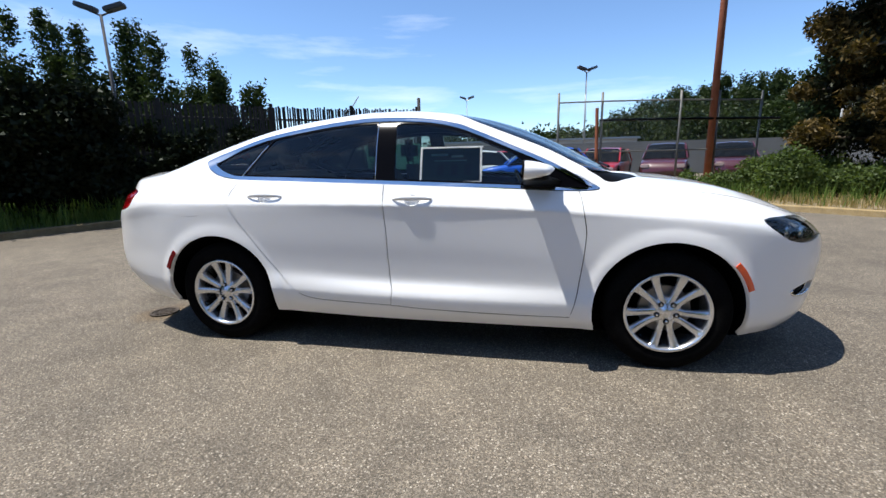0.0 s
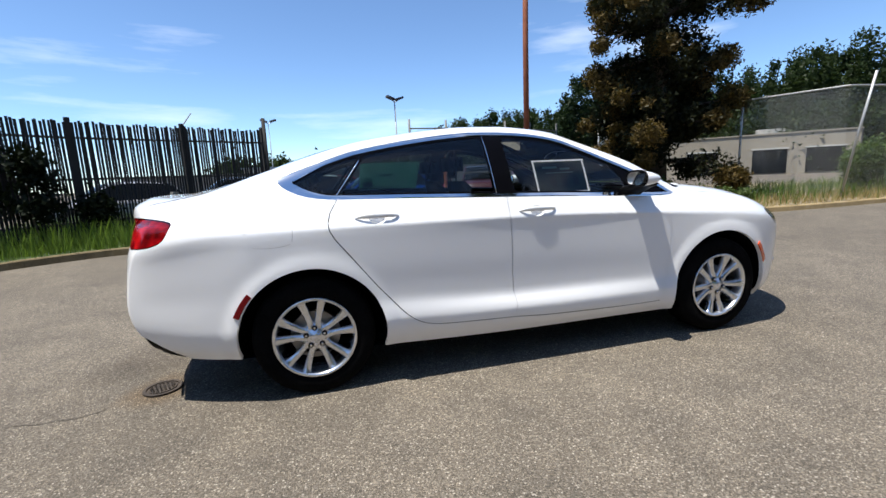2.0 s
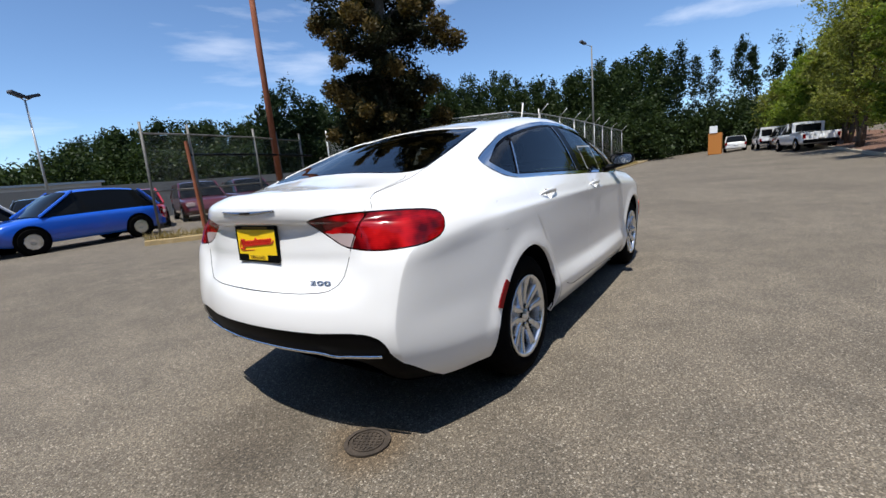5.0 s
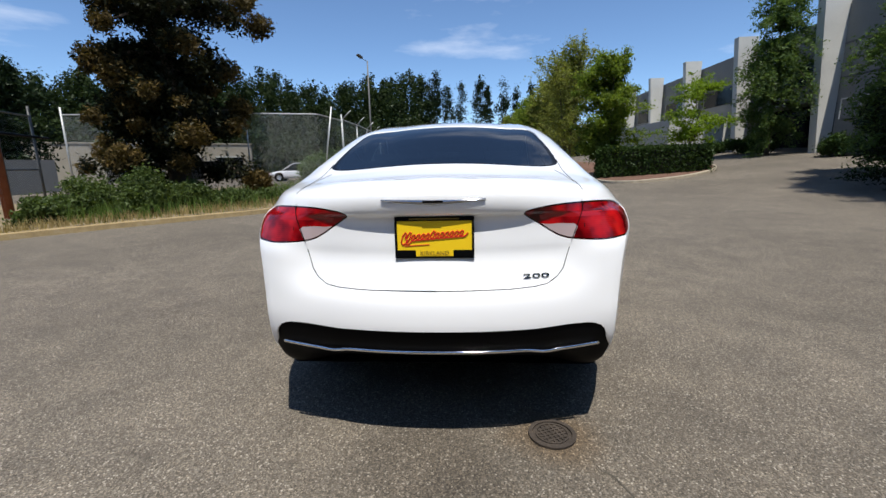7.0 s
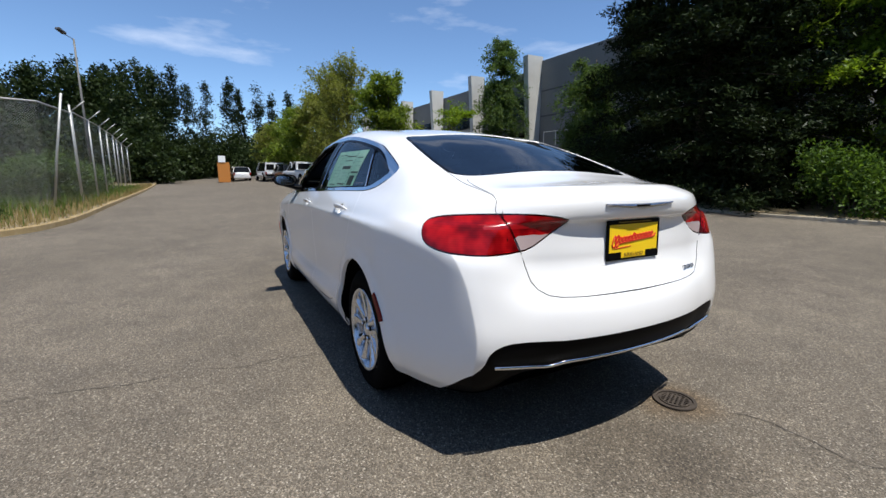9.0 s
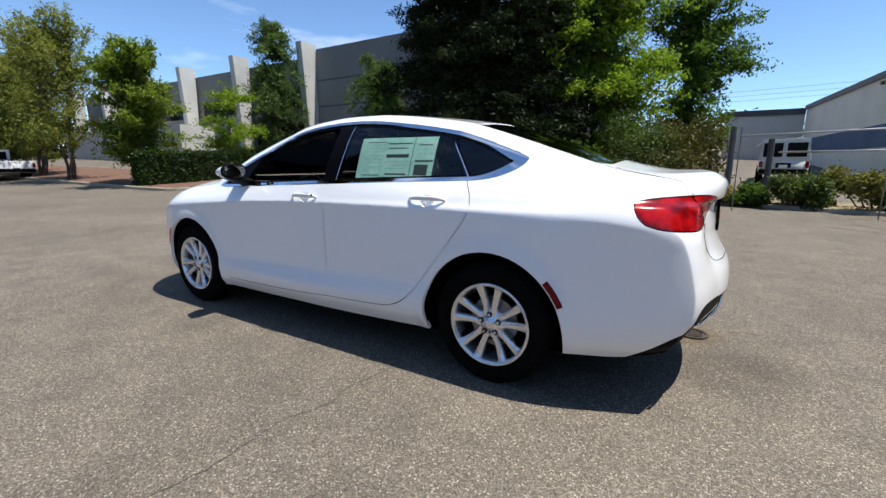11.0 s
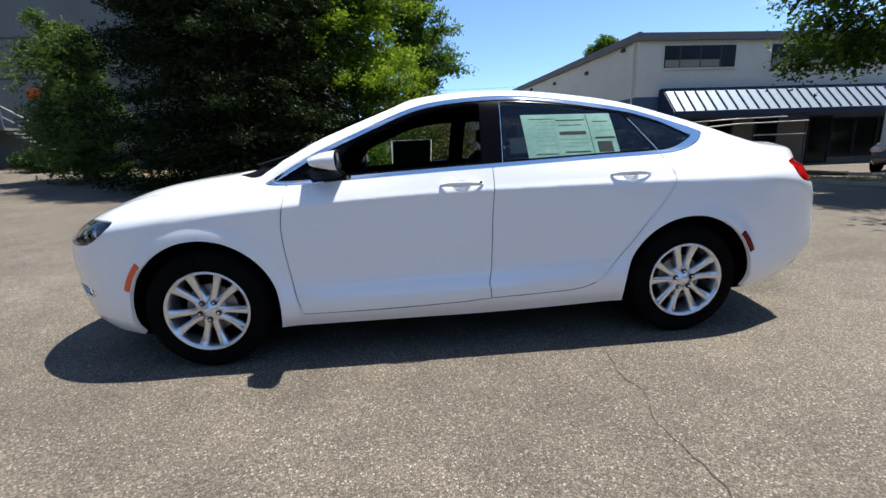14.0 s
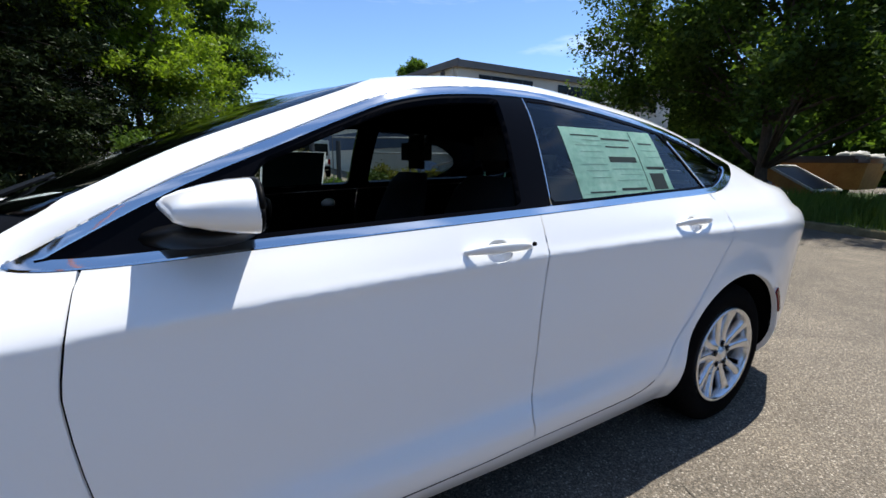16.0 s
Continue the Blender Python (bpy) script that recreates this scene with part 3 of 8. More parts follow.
def refine(P, counts):
    """A smooth curve through the lines of each station, by chord length."""
    n = P.shape[1]
    t = np.concatenate([np.zeros((len(P), 1)), np.cumsum(np.linalg.norm(np.diff(P, axis=1), axis=2) ** 0.8 + 1e-4, axis=1)], 1)
    m = np.zeros_like(P)
    h = np.diff(t, axis=1)[..., None]
    d = np.diff(P, axis=1) / h
    m[:, 1:-1] = (h[:, 1:] * d[:, :-1] + h[:, :-1] * d[:, 1:]) / (h[:, 1:] + h[:, :-1])
    m[:, 0] = d[:, 0]
    m[:, -1] = d[:, -1] * (1, 1, 0)
    out = []
    for k in range(n - 1):
        for j in range(counts[k]):
            u = j / counts[k]
            hk = h[:, k]
            out.append((2 * u**3 - 3 * u**2 + 1) * P[:, k] + (u**3 - 2 * u**2 + u) * hk * m[:, k] + (3 * u**2 - 2 * u**3) * P[:, k + 1] + (u**3 - u**2) * hk * m[:, k + 1])
    out.append(P[:, -1])
    return np.stack(out, 1)


GRID = refine(car_grid(), [3, 3, 3, 3, 3, 4, 4, 4, 3, 4, 4, 4, 14, 8, 10])
for hx, hzz in HUBS:                                     # swollen lips round the wheel arches
    d = np.hypot(GRID[..., 0] - hx, GRID[..., 2] - hzz)
    lip = np.clip((0.475 - d) / 0.065, 0, 1)
    GRID[..., 1] += np.where(GRID[..., 1] > 0.7, 0.011 * lip * lip * (3 - 2 * lip), 0)


def polygon_gap(poly):
    """Signed distance to a closed outline in a plane, negative inside."""
    A = np.array(poly, float)
    B = np.roll(A, -1, 0)

    def gap(u, v):
        p = np.stack([u, v], -1)[:, None, :]
        e = B - A
        w = p - A
        k = np.clip((w * e).sum(-1) / (e * e).sum(-1), 0, 1)
        d = np.sqrt(((w - k[..., None] * e) ** 2).sum(-1)).min(1)
        up = (A[:, 1] <= v[:, None]) != (B[:, 1] <= v[:, None])
        cross = A[:, 0] + (v[:, None] - A[:, 1]) / np.where(e[:, 1] == 0, 1e-12, e[:, 1]) * e[:, 0]
        inside = (up & (u[:, None] < cross)).sum(1) % 2 == 1
        return np.where(inside, -d, d)

    return gap


def rounded(pts, n=6):
    """A closed smooth outline through points."""
    P = np.array(pts, float)
    a, b, c, d = np.roll(P, 1, 0), P, np.roll(P, -1, 0), np.roll(P, -2, 0)
    out = []
    for j in range(n):
        t = j / n
        out.append(0.5 * (2 * b + (c - a) * t + (2 * a - 5 * b + 4 * c - d) * t * t + (3 * b - a - 3 * c + d) * t**3))
    return np.stack(out, 1).reshape(-1, 2)


FAR = 9.0
side_windows = polygon_gap(rounded([(0.995, 1.000), (0.955, 1.030), (0.80, 1.118), (0.69, 1.174), (0.512, 1.252), (0.338, 1.328), (0.20, 1.380), (0.04, 1.414), (-0.164, 1.432), (-0.367, 1.435), (-0.568, 1.420), (-0.8, 1.391), (-1.03, 1.353), (-1.16, 1.320), (-1.356, 1.254), (-1.46, 1.216), (-1.498, 1.193), (-1.463, 1.152), (-1.376, 1.110), (-1.27, 1.088), (-1.124, 1.079), (-0.823, 1.069), (-0.2, 1.044), (0.13, 1.030), (0.54, 1.010), (0.85, 0.994)]))
front_door = polygon_gap([(0.905, 0.96), (0.917, 0.88), (0.935, 0.78), (0.930, 0.69), (0.922, 0.608), (0.898, 0.432), (0.878, 0.34), (0.858, 0.285), (0.60, 0.285), (0.005, 0.298), (-0.19, 0.312), (-0.186, 0.36), (-0.178, 0.401), (-0.194, 0.47), (-0.200, 0.60), (-0.201, 0.739), (-0.213, 0.932), (-0.216, 1.20), (0.3, 1.20), (0.5, 1.14), (0.80, 1.05), (0.885, 1.01)])
rear_door = polygon_gap([(-0.216, 1.20), (-0.213, 0.932), (-0.201, 0.739), (-0.200, 0.60), (-0.194, 0.47), (-0.178, 0.401), (-0.186, 0.36), (-0.19, 0.312), (-0.45, 0.320), (-0.666, 0.330), (-0.746, 0.345), (-0.81, 0.373), (-0.85, 0.405), (-0.892, 0.448), (-1.003, 0.58), (-1.115, 0.728), (-1.223, 0.871), (-1.248, 0.92), (-1.252, 0.960), (-1.238, 1.010), (-1.200, 1.070), (-1.18, 1.20)])
tail_lamp = polygon_gap(rounded([(0.350, 0.998), (0.48, 1.026), (0.68, 1.029), (0.86, 1.024), (0.99, 1.014), (1.058, 0.996), (1.072, 0.955), (1.045, 0.912), (0.96, 0.888), (0.84, 0.879), (0.70, 0.875), (0.573, 0.882), (0.50, 0.896), (0.42, 0.945)]))
lamp_clear = polygon_gap([(0.425, 0.950), (0.580, 0.944), (0.556, 0.892), (0.520, 0.894), (0.485, 0.906), (0.448, 0.930)])
lamp_bar = polygon_gap([(0.425, 0.988), (0.50, 0.994), (0.74, 0.993), (0.74, 0.972), (0.50, 0.972), (0.435, 0.970)])
trunk_lid = polygon_gap([(-1, 0.697), (0.30, 0.701), (0.40, 0.707), (0.45, 0.716), (0.49, 0.740), (0.515, 0.772), (0.545, 0.868), (0.60, 0.99), (0.618, 1.040), (0.612, 1.060), (0.600, 1.085), (0.592, 1.11), (0.585, 1.16), (0.575, 1.30), (-1, 1.30)])
LID_EDGE = [(0.0, 0.697), (0.30, 0.701), (0.40, 0.707), (0.45, 0.716), (0.49, 0.740), (0.515, 0.772), (0.545, 0.868)]
rear_skirt = polygon_gap([(-1, 0.540), (0.40, 0.542), (0.55, 0.551), (0.62, 0.550), (0.660, 0.541), (0.688, 0.522), (0.702, 0.496), (0.706, 0.466), (0.718, 0.440), (0.738, 0.410), (0.752, 0.37), (0.760, 0.32), (0.762, 0.1), (-1, 0.1)])
head_lamp = polygon_gap(rounded([(1.80, 0.838), (1.95, 0.842), (2.08, 0.828), (2.19, 0.795), (2.24, 0.765), (2.21, 0.728), (2.13, 0.708), (2.04, 0.705), (1.95, 0.725), (1.87, 0.772)]))
rear_glass = polygon_gap(rounded([(-1.86, -0.35), (-1.86, 0.0), (-1.86, 0.35), (-1.85, 0.50), (-1.80, 0.572), (-1.70, 0.585), (-1.50, 0.575), (-1.30, 0.552), (-1.16, 0.53), (-1.10, 0.49), (-1.08, 0.35), (-1.075, 0.0), (-1.08, -0.35), (-1.10, -0.49), (-1.5, -0.575), (-1.80, -0.572)]))
wind_glass = polygon_gap(rounded([(1.16, -0.30), (1.17, 0.0), (1.16, 0.30), (1.10, 0.56), (1.01, 0.70), (0.93, 0.735), (0.78, 0.715), (0.50, 0.66), (0.28, 0.60), (0.20, 0.52), (0.165, 0.30), (0.155, 0.0), (0.165, -0.30), (0.28, -0.60), (0.78, -0.715), (1.01, -0.70)]))
cowl = polygon_gap(rounded([(1.29, -0.30), (1.30, 0.0), (1.29, 0.30), (1.235, 0.58), (1.13, 0.735), (1.05, 0.785), (0.99, 0.765), (0.90, 0.70), (0.95, 0.30), (0.95, 0.0), (0.95, -0.30), (1.05, -0.785)]))
hood = polygon_gap(rounded([(1.31, -0.30), (1.32, 0.0), (1.31, 0.30), (1.25, 0.60), (1.17, 0.745), (1.30, 0.755), (1.60, 0.725), (1.85, 0.665), (2.00, 0.60), (2.12, 0.45), (2.17, 0.25), (2.18, 0.0), (2.17, -0.25), (2.0, -0.60), (1.6, -0.725), (1.17, -0.745)]))
grille = polygon_gap(rounded([(-0.55, 0.70), (0.0, 0.69), (0.40, 0.70), (0.60, 0.73), (0.64, 0.75), (0.50, 0.775), (0.0, 0.78), (-0.55, 0.775)]))
intake = polygon_gap(rounded([(-0.5, 0.47), (0.0, 0.48), (0.42, 0.47), (0.52, 0.42), (0.48, 0.32), (0.0, 0.29), (-0.5, 0.32)]))
fog_pocket = polygon_gap(rounded([(0.60, 0.475), (0.70, 0.470), (0.765, 0.445), (0.74, 0.41), (0.66, 0.40), (0.60, 0.42)]))
fuel_flap = polygon_gap(rounded([(-1.455, 0.985), (-1.55, 0.998), (-1.645, 0.985), (-1.665, 0.925), (-1.645, 0.865), (-1.55, 0.852), (-1.455, 0.865), (-1.435, 0.925)]))


def cup_gap(cx, cz):
    return polygon_gap([(cx + 0.046 * math.cos(a), cz + 0.013 + 0.033 * math.sin(a)) for a in np.linspace(0, 2 * math.pi, 28)[:-1]])


CUPS = ((-0.035, 0.937), (-0.990, 0.956))
cups = [cup_gap(*c) for c in CUPS]


def masked(where, gap, u, v):
    """A seam function over the part of the skin where it holds; far away elsewhere."""
    out = np.full(len(u), FAR)
    if where.any():
        out[where] = gap(u[where], v[where])
    return out


def field(name, P, right):
    """One seam function at points of the left-hand skin."""
    x, y, z = P.T
    if name in ("win", "trim", "pane_f", "pane_r", "pane_q"):
        win = masked((y > 0.45) & (x < 1.1) & (x > -1.75) & (z > 0.93), side_windows, x, z)
        k = np.clip((-1.22 - x) / 0.22, 0, 1)
        trim = win + 0.017 + 0.024 * k * k * (3 - 2 * k)
        return {"win": win, "trim": trim,
                "pane_f": np.maximum.reduce([win + 0.030, x - 0.665 - (1.05 - z) * 0.75, -(x + 0.155) - (z - 1.05) * 0.06]),
                "pane_r": np.maximum.reduce([win + 0.030, x + 0.278 + (z - 1.05) * 0.06, -(x + 1.190) + (z - 1.095) * 0.75]),
                "pane_q": np.maximum.reduce([win + 0.030, trim + 0.006, x + 1.214 - (z - 1.095) * 0.75])}[name]
    if name == "arch":
        return np.minimum(*(np.hypot(x - a, z - b) for a, b in HUBS)) - ARCH
    if name == "flap" and not right:
        return np.full(len(x), FAR)
    w = y + np.maximum(0, x + 2.27) * 0.95
    top = z > 0.75
    where, gap, u, v = {
        "door_f": (y > 0.45, front_door, x, z), "door_r": (y > 0.45, rear_door, x, z),
        "lamp": (x < -1.80, tail_lamp, w, z), "clear": (x < -1.80, lamp_clear, w, z), "bar": (x < -1.80, lamp_bar, w, z),
        "lid": (x < -1.6, trunk_lid, y, z), "skirt": (x < -1.95, rear_skirt, y, z),
        "head": ((x > 1.6) & (y > 0.3), head_lamp, x, z),
        "rglass": (top & (x < -0.8), rear_glass, x, y), "wglass": (top & (x > -0.2), wind_glass, x, y),
        "cowl": (top & (x > 0.7), cowl, x, y), "hood": (top & (x > 0.9), hood, x, y),
        "grille": (x > 1.9, grille, y, z), "intake": (x > 1.9, intake, y, z), "fog": (x > 1.8, fog_pocket, y, z),
        "flap": ((y > 0.5) & (x < -1.3), fuel_flap, x, z),
        "cup0": (y > 0.6, cups[0], x, z), "cup1": (y > 0.6, cups[1], x, z)}[name]
    return masked(where, gap, u, v)


SEAM, LID_SEAM = 0.0028, 0.0013
CUTS = [("arch", 0.0), ("win", 0.0), ("trim", 0.0), ("pane_f", 0.0), ("pane_r", 0.0), ("pane_q", 0.0),
        ("door_f", SEAM), ("door_f", -SEAM), ("door_r", SEAM), ("door_r", -SEAM), ("lamp", 0.0), ("lamp", -0.007), ("clear", 0.0), ("bar", 0.0),
        ("win", 0.0042), ("lid", LID_SEAM), ("lid", -LID_SEAM), ("skirt", 0.0), ("head", 0.0), ("rglass", 0.0), ("rglass", -0.022), ("wglass", 0.0), ("wglass", 0.012),
        ("cowl", 0.0), ("hood", 0.0), ("grille", 0.0), ("intake", 0.0), ("fog", 0.0), ("flap", 0.001), ("flap", -0.001), ("cup0", 0.0), ("cup1", 0.0)]


def cut(bm, vals, level):
    """Split the faces of bm along the line where a vertex value passes a level."""
    v = np.array(vals) - level
    v[np.abs(v) < 2e-5] = 2e-5
    fresh = set()
    faces = set()
    for e in list(bm.edges):
        a, b = e.verts
        p, q = v[a.index], v[b.index]
        if p * q < 0 and abs(p) < 0.4 and abs(q) < 0.4:
            faces.update(e.link_faces)
            _, n = bmesh.utils.edge_split(e, a, p / (p - q))
            fresh.add(n)
    for f in faces:
        hits = [k for k in f.verts if k in fresh]
        if len(hits) >= 2:
            try:
                bmesh.utils.face_split(f, hits[0], hits[1])
            except ValueError:
                pass


def region(f, k):
    """Which panel a face belongs to, by the seam functions at its middle."""
    g = lambda n: f[n][k]
    if g("arch") < 0:
        return None
    if g("win") < 0:
        if g("trim") > 0:
            return "window_trim"
        if g("pane_f") < 0:
            return "front_window"
        if g("pane_r") < 0:
            return "rear_window"
        if g("pane_q") < 0:
            return "quarter_window"
        return "window_frame"
    if g("lamp") < 0:
        if g("lamp") > -0.007:
            return "lamp_rim"
        return "reverse_lens" if g("clear") < 0 else "light_bar" if g("bar") < 0 else "tail_lamp"
    if g("rglass") < 0:
        return "rear_windscreen" if g("rglass") < -0.022 else "rear_seal"
    if g("wglass") < 0:
        return "windscreen"
    if g("wglass") < 0.012 and g("cowl") > 0:
        return "windscreen_seal"
    if g("cowl") < 0:
        return "cowl_panel"
    for n, name in (("skirt", "rear_skirt"), ("head", "headlamp_lens"), ("grille", "grille"), ("intake", "lower_grille"), ("fog", "fog_pocket")):
        if g(n) < 0:
            return name
    if g("cup0") < 0 or g("cup1") < 0:
        return None
    if g("win") < 0.0042:
        return "seam"
    for n, name in (("door_f", "front_door"), ("door_r", "rear_door"), ("lid", "trunk_lid"), ("hood", "hood")):
        if abs(g(n)) < {"lid": LID_SEAM, "hood": 0.0}.get(n, SEAM):
            return "seam"
        if g(n) < 0:
            return name
    if abs(g("flap")) < 0.001:
        return "seam"
    if g("flap") < 0:
        return "fuel_flap"
    return "body"


N_S, N_U = GRID.shape[:2]
grid_faces = [(i * N_U + j, (i + 1) * N_U + j, (i + 1) * N_U + j + 1, i * N_U + j + 1) for i in range(N_S - 1) for j in range(N_U - 1)]
grid_verts = GRID.reshape(-1, 3)
du, dv = np.gradient(GRID, axis=0), np.gradient(GRID, axis=1)
du[0] *= (0, 1, 0)
du[-1] *= (0, 1, 0)
du[:, -1] *= (1, 0, 1)
dv[:, -1] *= (0, 1, 0)
grid_normals = np.cross(dv, du)
flat = np.linalg.norm(grid_normals, axis=2, keepdims=True)
grid_normals = np.where(flat > 1e-12, grid_normals / np.maximum(flat, 1e-12), (1, 0, 0)).reshape(-1, 3)
if grid_normals[(N_S // 2) * N_U + 12][1] < 0:
    grid_normals = -grid_normals
from mathutils.bvhtree import BVHTree
SKIN = BVHTree.FromPolygons([Vector(v) for v in grid_verts], grid_faces)


def skin_normal(p):
    """The smooth normal of the left-hand skin next to a point."""
    at, _, k, _ = SKIN.find_nearest(p)
    ids = grid_faces[k]
    wt = np.array([1.0 / (1e-5 + (Vector(grid_verts[i]) - p).length_squared) for i in ids])
    n = (grid_normals[list(ids)] * wt[:, None]).sum(0)
    return Vector(n).normalized()


def on_side(x, z):
    """The left-hand skin's point and normal beside (x, z)."""
    hit = SKIN.ray_cast(Vector((x, 2.0, z)), Vector((0, -1, 0)))
    return hit[0], skin_normal(hit[0])


def on_tail(y, z):
    hit = SKIN.ray_cast(Vector((-4.0, abs(y), z)), Vector((1, 0, 0)))
    p, n = hit[0], skin_normal(hit[0])
    return (p, n) if y >= 0 else (Vector((p.x, -p.y, p.z)), Vector((n.x, -n.y, n.z)))


def half_panels(right):
    """Cut the half skin and sort its faces: region -> (vertices, faces)."""
    bm = bmesh.new()
    vs = [bm.verts.new(v) for v in grid_verts]
    for q in grid_faces:
        ks = []
        for i in q:
            if vs[i] not in ks:
                ks.append(vs[i])
        bm.faces.new(ks)
    for name, level in CUTS:
        bm.verts.index_update()
        co = np.array([v.co[:] for v in bm.verts])
        cut(bm, field(name, co, right), level)
    bm.verts.index_update()
    mids = np.array([f.calc_center_median()[:] for f in bm.faces])
    f = {n: field(n, mids, right) for n in {c[0] for c in CUTS}}
    out = {}
    co = [v.co.copy() for v in bm.verts]
    for k, face in enumerate(bm.faces):
        name = region(f, k)
        if name:
            out.setdefault(name, []).append([v.index for v in face.verts])
    bm.free()
    return co, out


def panel(name, pieces, material, parent, label="", sink=0.0, flange=0.022, mirror=(False,)):
    """Join pieces of the skin (co, faces, right?) into one panel with turned-in edges and the skin's own normals."""
    bm = bmesh.new()
    lay = {}
    for co, faces, right in pieces:
        made = {}
        for f in faces:
            ks = []
            for i in f:
                if i not in made:
                    c = co[i]
                    made[i] = bm.verts.new((c.x, -c.y if right else c.y, c.z))
                ks.append(made[i])
            try:
                bm.faces.new(ks if right else ks[::-1])
            except ValueError:
                pass
    bmesh.ops.remove_doubles(bm, verts=bm.verts, dist=1e-5)
    nor = {}
    for v in bm.verts:
        c = v.co
        n = skin_normal(Vector((c.x, abs(c.y), c.z)))
        if abs(c.y) < 1e-5:
            n.y = 0
        nor[v] = Vector((n.x, n.y if c.y >= 0 else -n.y, n.z)).normalized()
    for f in bm.faces:
        f.normal_update()
        if f.normal.dot(nor[f.verts[0]]) < 0:
            f.normal_flip()
    if sink:
        for v in bm.verts:
            v.co -= nor[v] * sink
    if flange:
        rim = [e for e in bm.edges if e.is_boundary]
        inner = {}
        for e in rim:
            for v in e.verts:
                if v not in inner:
                    inner[v] = bm.verts.new(v.co - nor[v] * flange)
                    nor[inner[v]] = nor[v]
        for e in rim:
            a, b = e.link_loops[0].vert, e.link_loops[0].link_loop_next.vert
            bm.faces.new((b, a, inner[a], inner[b]))
    bm.verts.index_update()
    normals = [nor[v][:] for v in bm.verts]
    me = bpy.data.meshes.new(name)
    bm.to_mesh(me)
    bm.free()
    me.materials.append(material)
    shade(me)
    me.normals_split_custom_set_from_vertices(normals)
    ob = new(name, me)
    ob.parent = parent
    if label:
        tagged(ob, label)
    return ob


sedan = thing("sedan", "white four-door sedan parked on the asphalt", "car")
left_co, left = half_panels(False)
right_co, right = half_panels(True)


def both(name):
    return [(left_co, left.get(name, []), False), (right_co, right.get(name, []), True)]


body = panel("body", both("body"), M_PAINT, sedan, "white painted body shell")
panel("seam", both("seam"), M_DARK, sedan, "dark shut lines", sink=0.011, flange=0)
panel("hood", both("hood"), M_PAINT, sedan)
lid = panel("trunk_lid", both("trunk_lid"), M_PAINT, sedan)
panel("cowl_panel", both("cowl_panel"), M_BLACK, sedan, "black plastic cowl", sink=0.012)
panel("windscreen", both("windscreen"), M_GLASS_FRONT, sedan, "clear windscreen", sink=0.004, flange=0)
panel("windscreen_seal", both("windscreen_seal"), M_BLACK, sedan, sink=0.003)
panel("rear_windscreen", both("rear_windscreen"), M_GLASS_REAR, sedan, "dark tinted rear windscreen", sink=0.003, flange=0)
panel("rear_seal", both("rear_seal"), M_BLACK_GLOSS, sedan, "black rear glass border", sink=0.003, flange=0.02)
panel("rear_skirt", both("rear_skirt"), M_BLACK, sedan, "black lower bumper insert", sink=0.007)
panel("grille", both("grille"), M_BLACK_GLOSS, sedan, sink=0.02)
panel("lower_grille", both("lower_grille"), M_BLACK, sedan, sink=0.03)
for is_right, (co, regs) in ((False, (left_co, left)), (True, (right_co, right))):
    def one(name, material, parent=sedan, label="", **k):
        return panel(name, [(co, regs.get(name, []), is_right)], material, parent, label, **k)

    doors = {n: one(n, M_PAINT) for n in ("front_door", "rear_door")}
    one("window_trim", M_CHROME, label="bright chrome window surround", sink=-0.002)
    one("window_frame", M_BLACK_GLOSS, label="gloss black window pillars", sink=0.006)
    if is_right:
        one("front_window", M_GLASS_FRONT, doors["front_door"], "lightly tinted closed window", sink=0.010, flange=0)
        one("fuel_flap", M_PAINT, sedan)
    one("rear_window", M_GLASS, doors["rear_door"], "dark tinted closed window", sink=0.010, flange=0)
    one("quarter_window", M_GLASS, sedan, "dark tinted quarter window", sink=0.010, flange=0)
    lamp = one("tail_lamp", M_RED_LAMP, sedan, "glossy red tail lamp", sink=0.002)
    one("lamp_rim", M_RED_DEEP, lamp, "dark red lamp rim", sink=0.004)
    one("reverse_lens", M_CLEAR_LAMP, lamp, "clear reversing lens", sink=0.001)
    one("light_bar", M_RED_BAR, lamp, "brighter red light bar", sink=0.004, flange=0.004)
    one("headlamp_lens", M_HEADLAMP, sedan, "clear headlamp lens", sink=0.002, flange=0)
    one("fog_pocket", M_BLACK, sedan, "black fog lamp pocket", sink=0.03)

# lining behind panels and pillars; the cabin's shade is in its near-black colour
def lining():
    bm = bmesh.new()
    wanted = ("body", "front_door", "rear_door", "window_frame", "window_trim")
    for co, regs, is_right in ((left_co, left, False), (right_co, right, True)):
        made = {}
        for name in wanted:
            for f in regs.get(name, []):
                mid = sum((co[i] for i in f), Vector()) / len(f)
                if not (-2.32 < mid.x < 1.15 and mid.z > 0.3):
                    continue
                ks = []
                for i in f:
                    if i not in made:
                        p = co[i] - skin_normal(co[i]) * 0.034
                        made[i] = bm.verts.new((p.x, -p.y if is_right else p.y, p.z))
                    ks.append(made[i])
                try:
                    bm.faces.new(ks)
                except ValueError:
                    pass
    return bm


part("cabin_lining", lining(), M_DARK, sedan, "cabin lining coloured near-black for its shade", smooth=True)

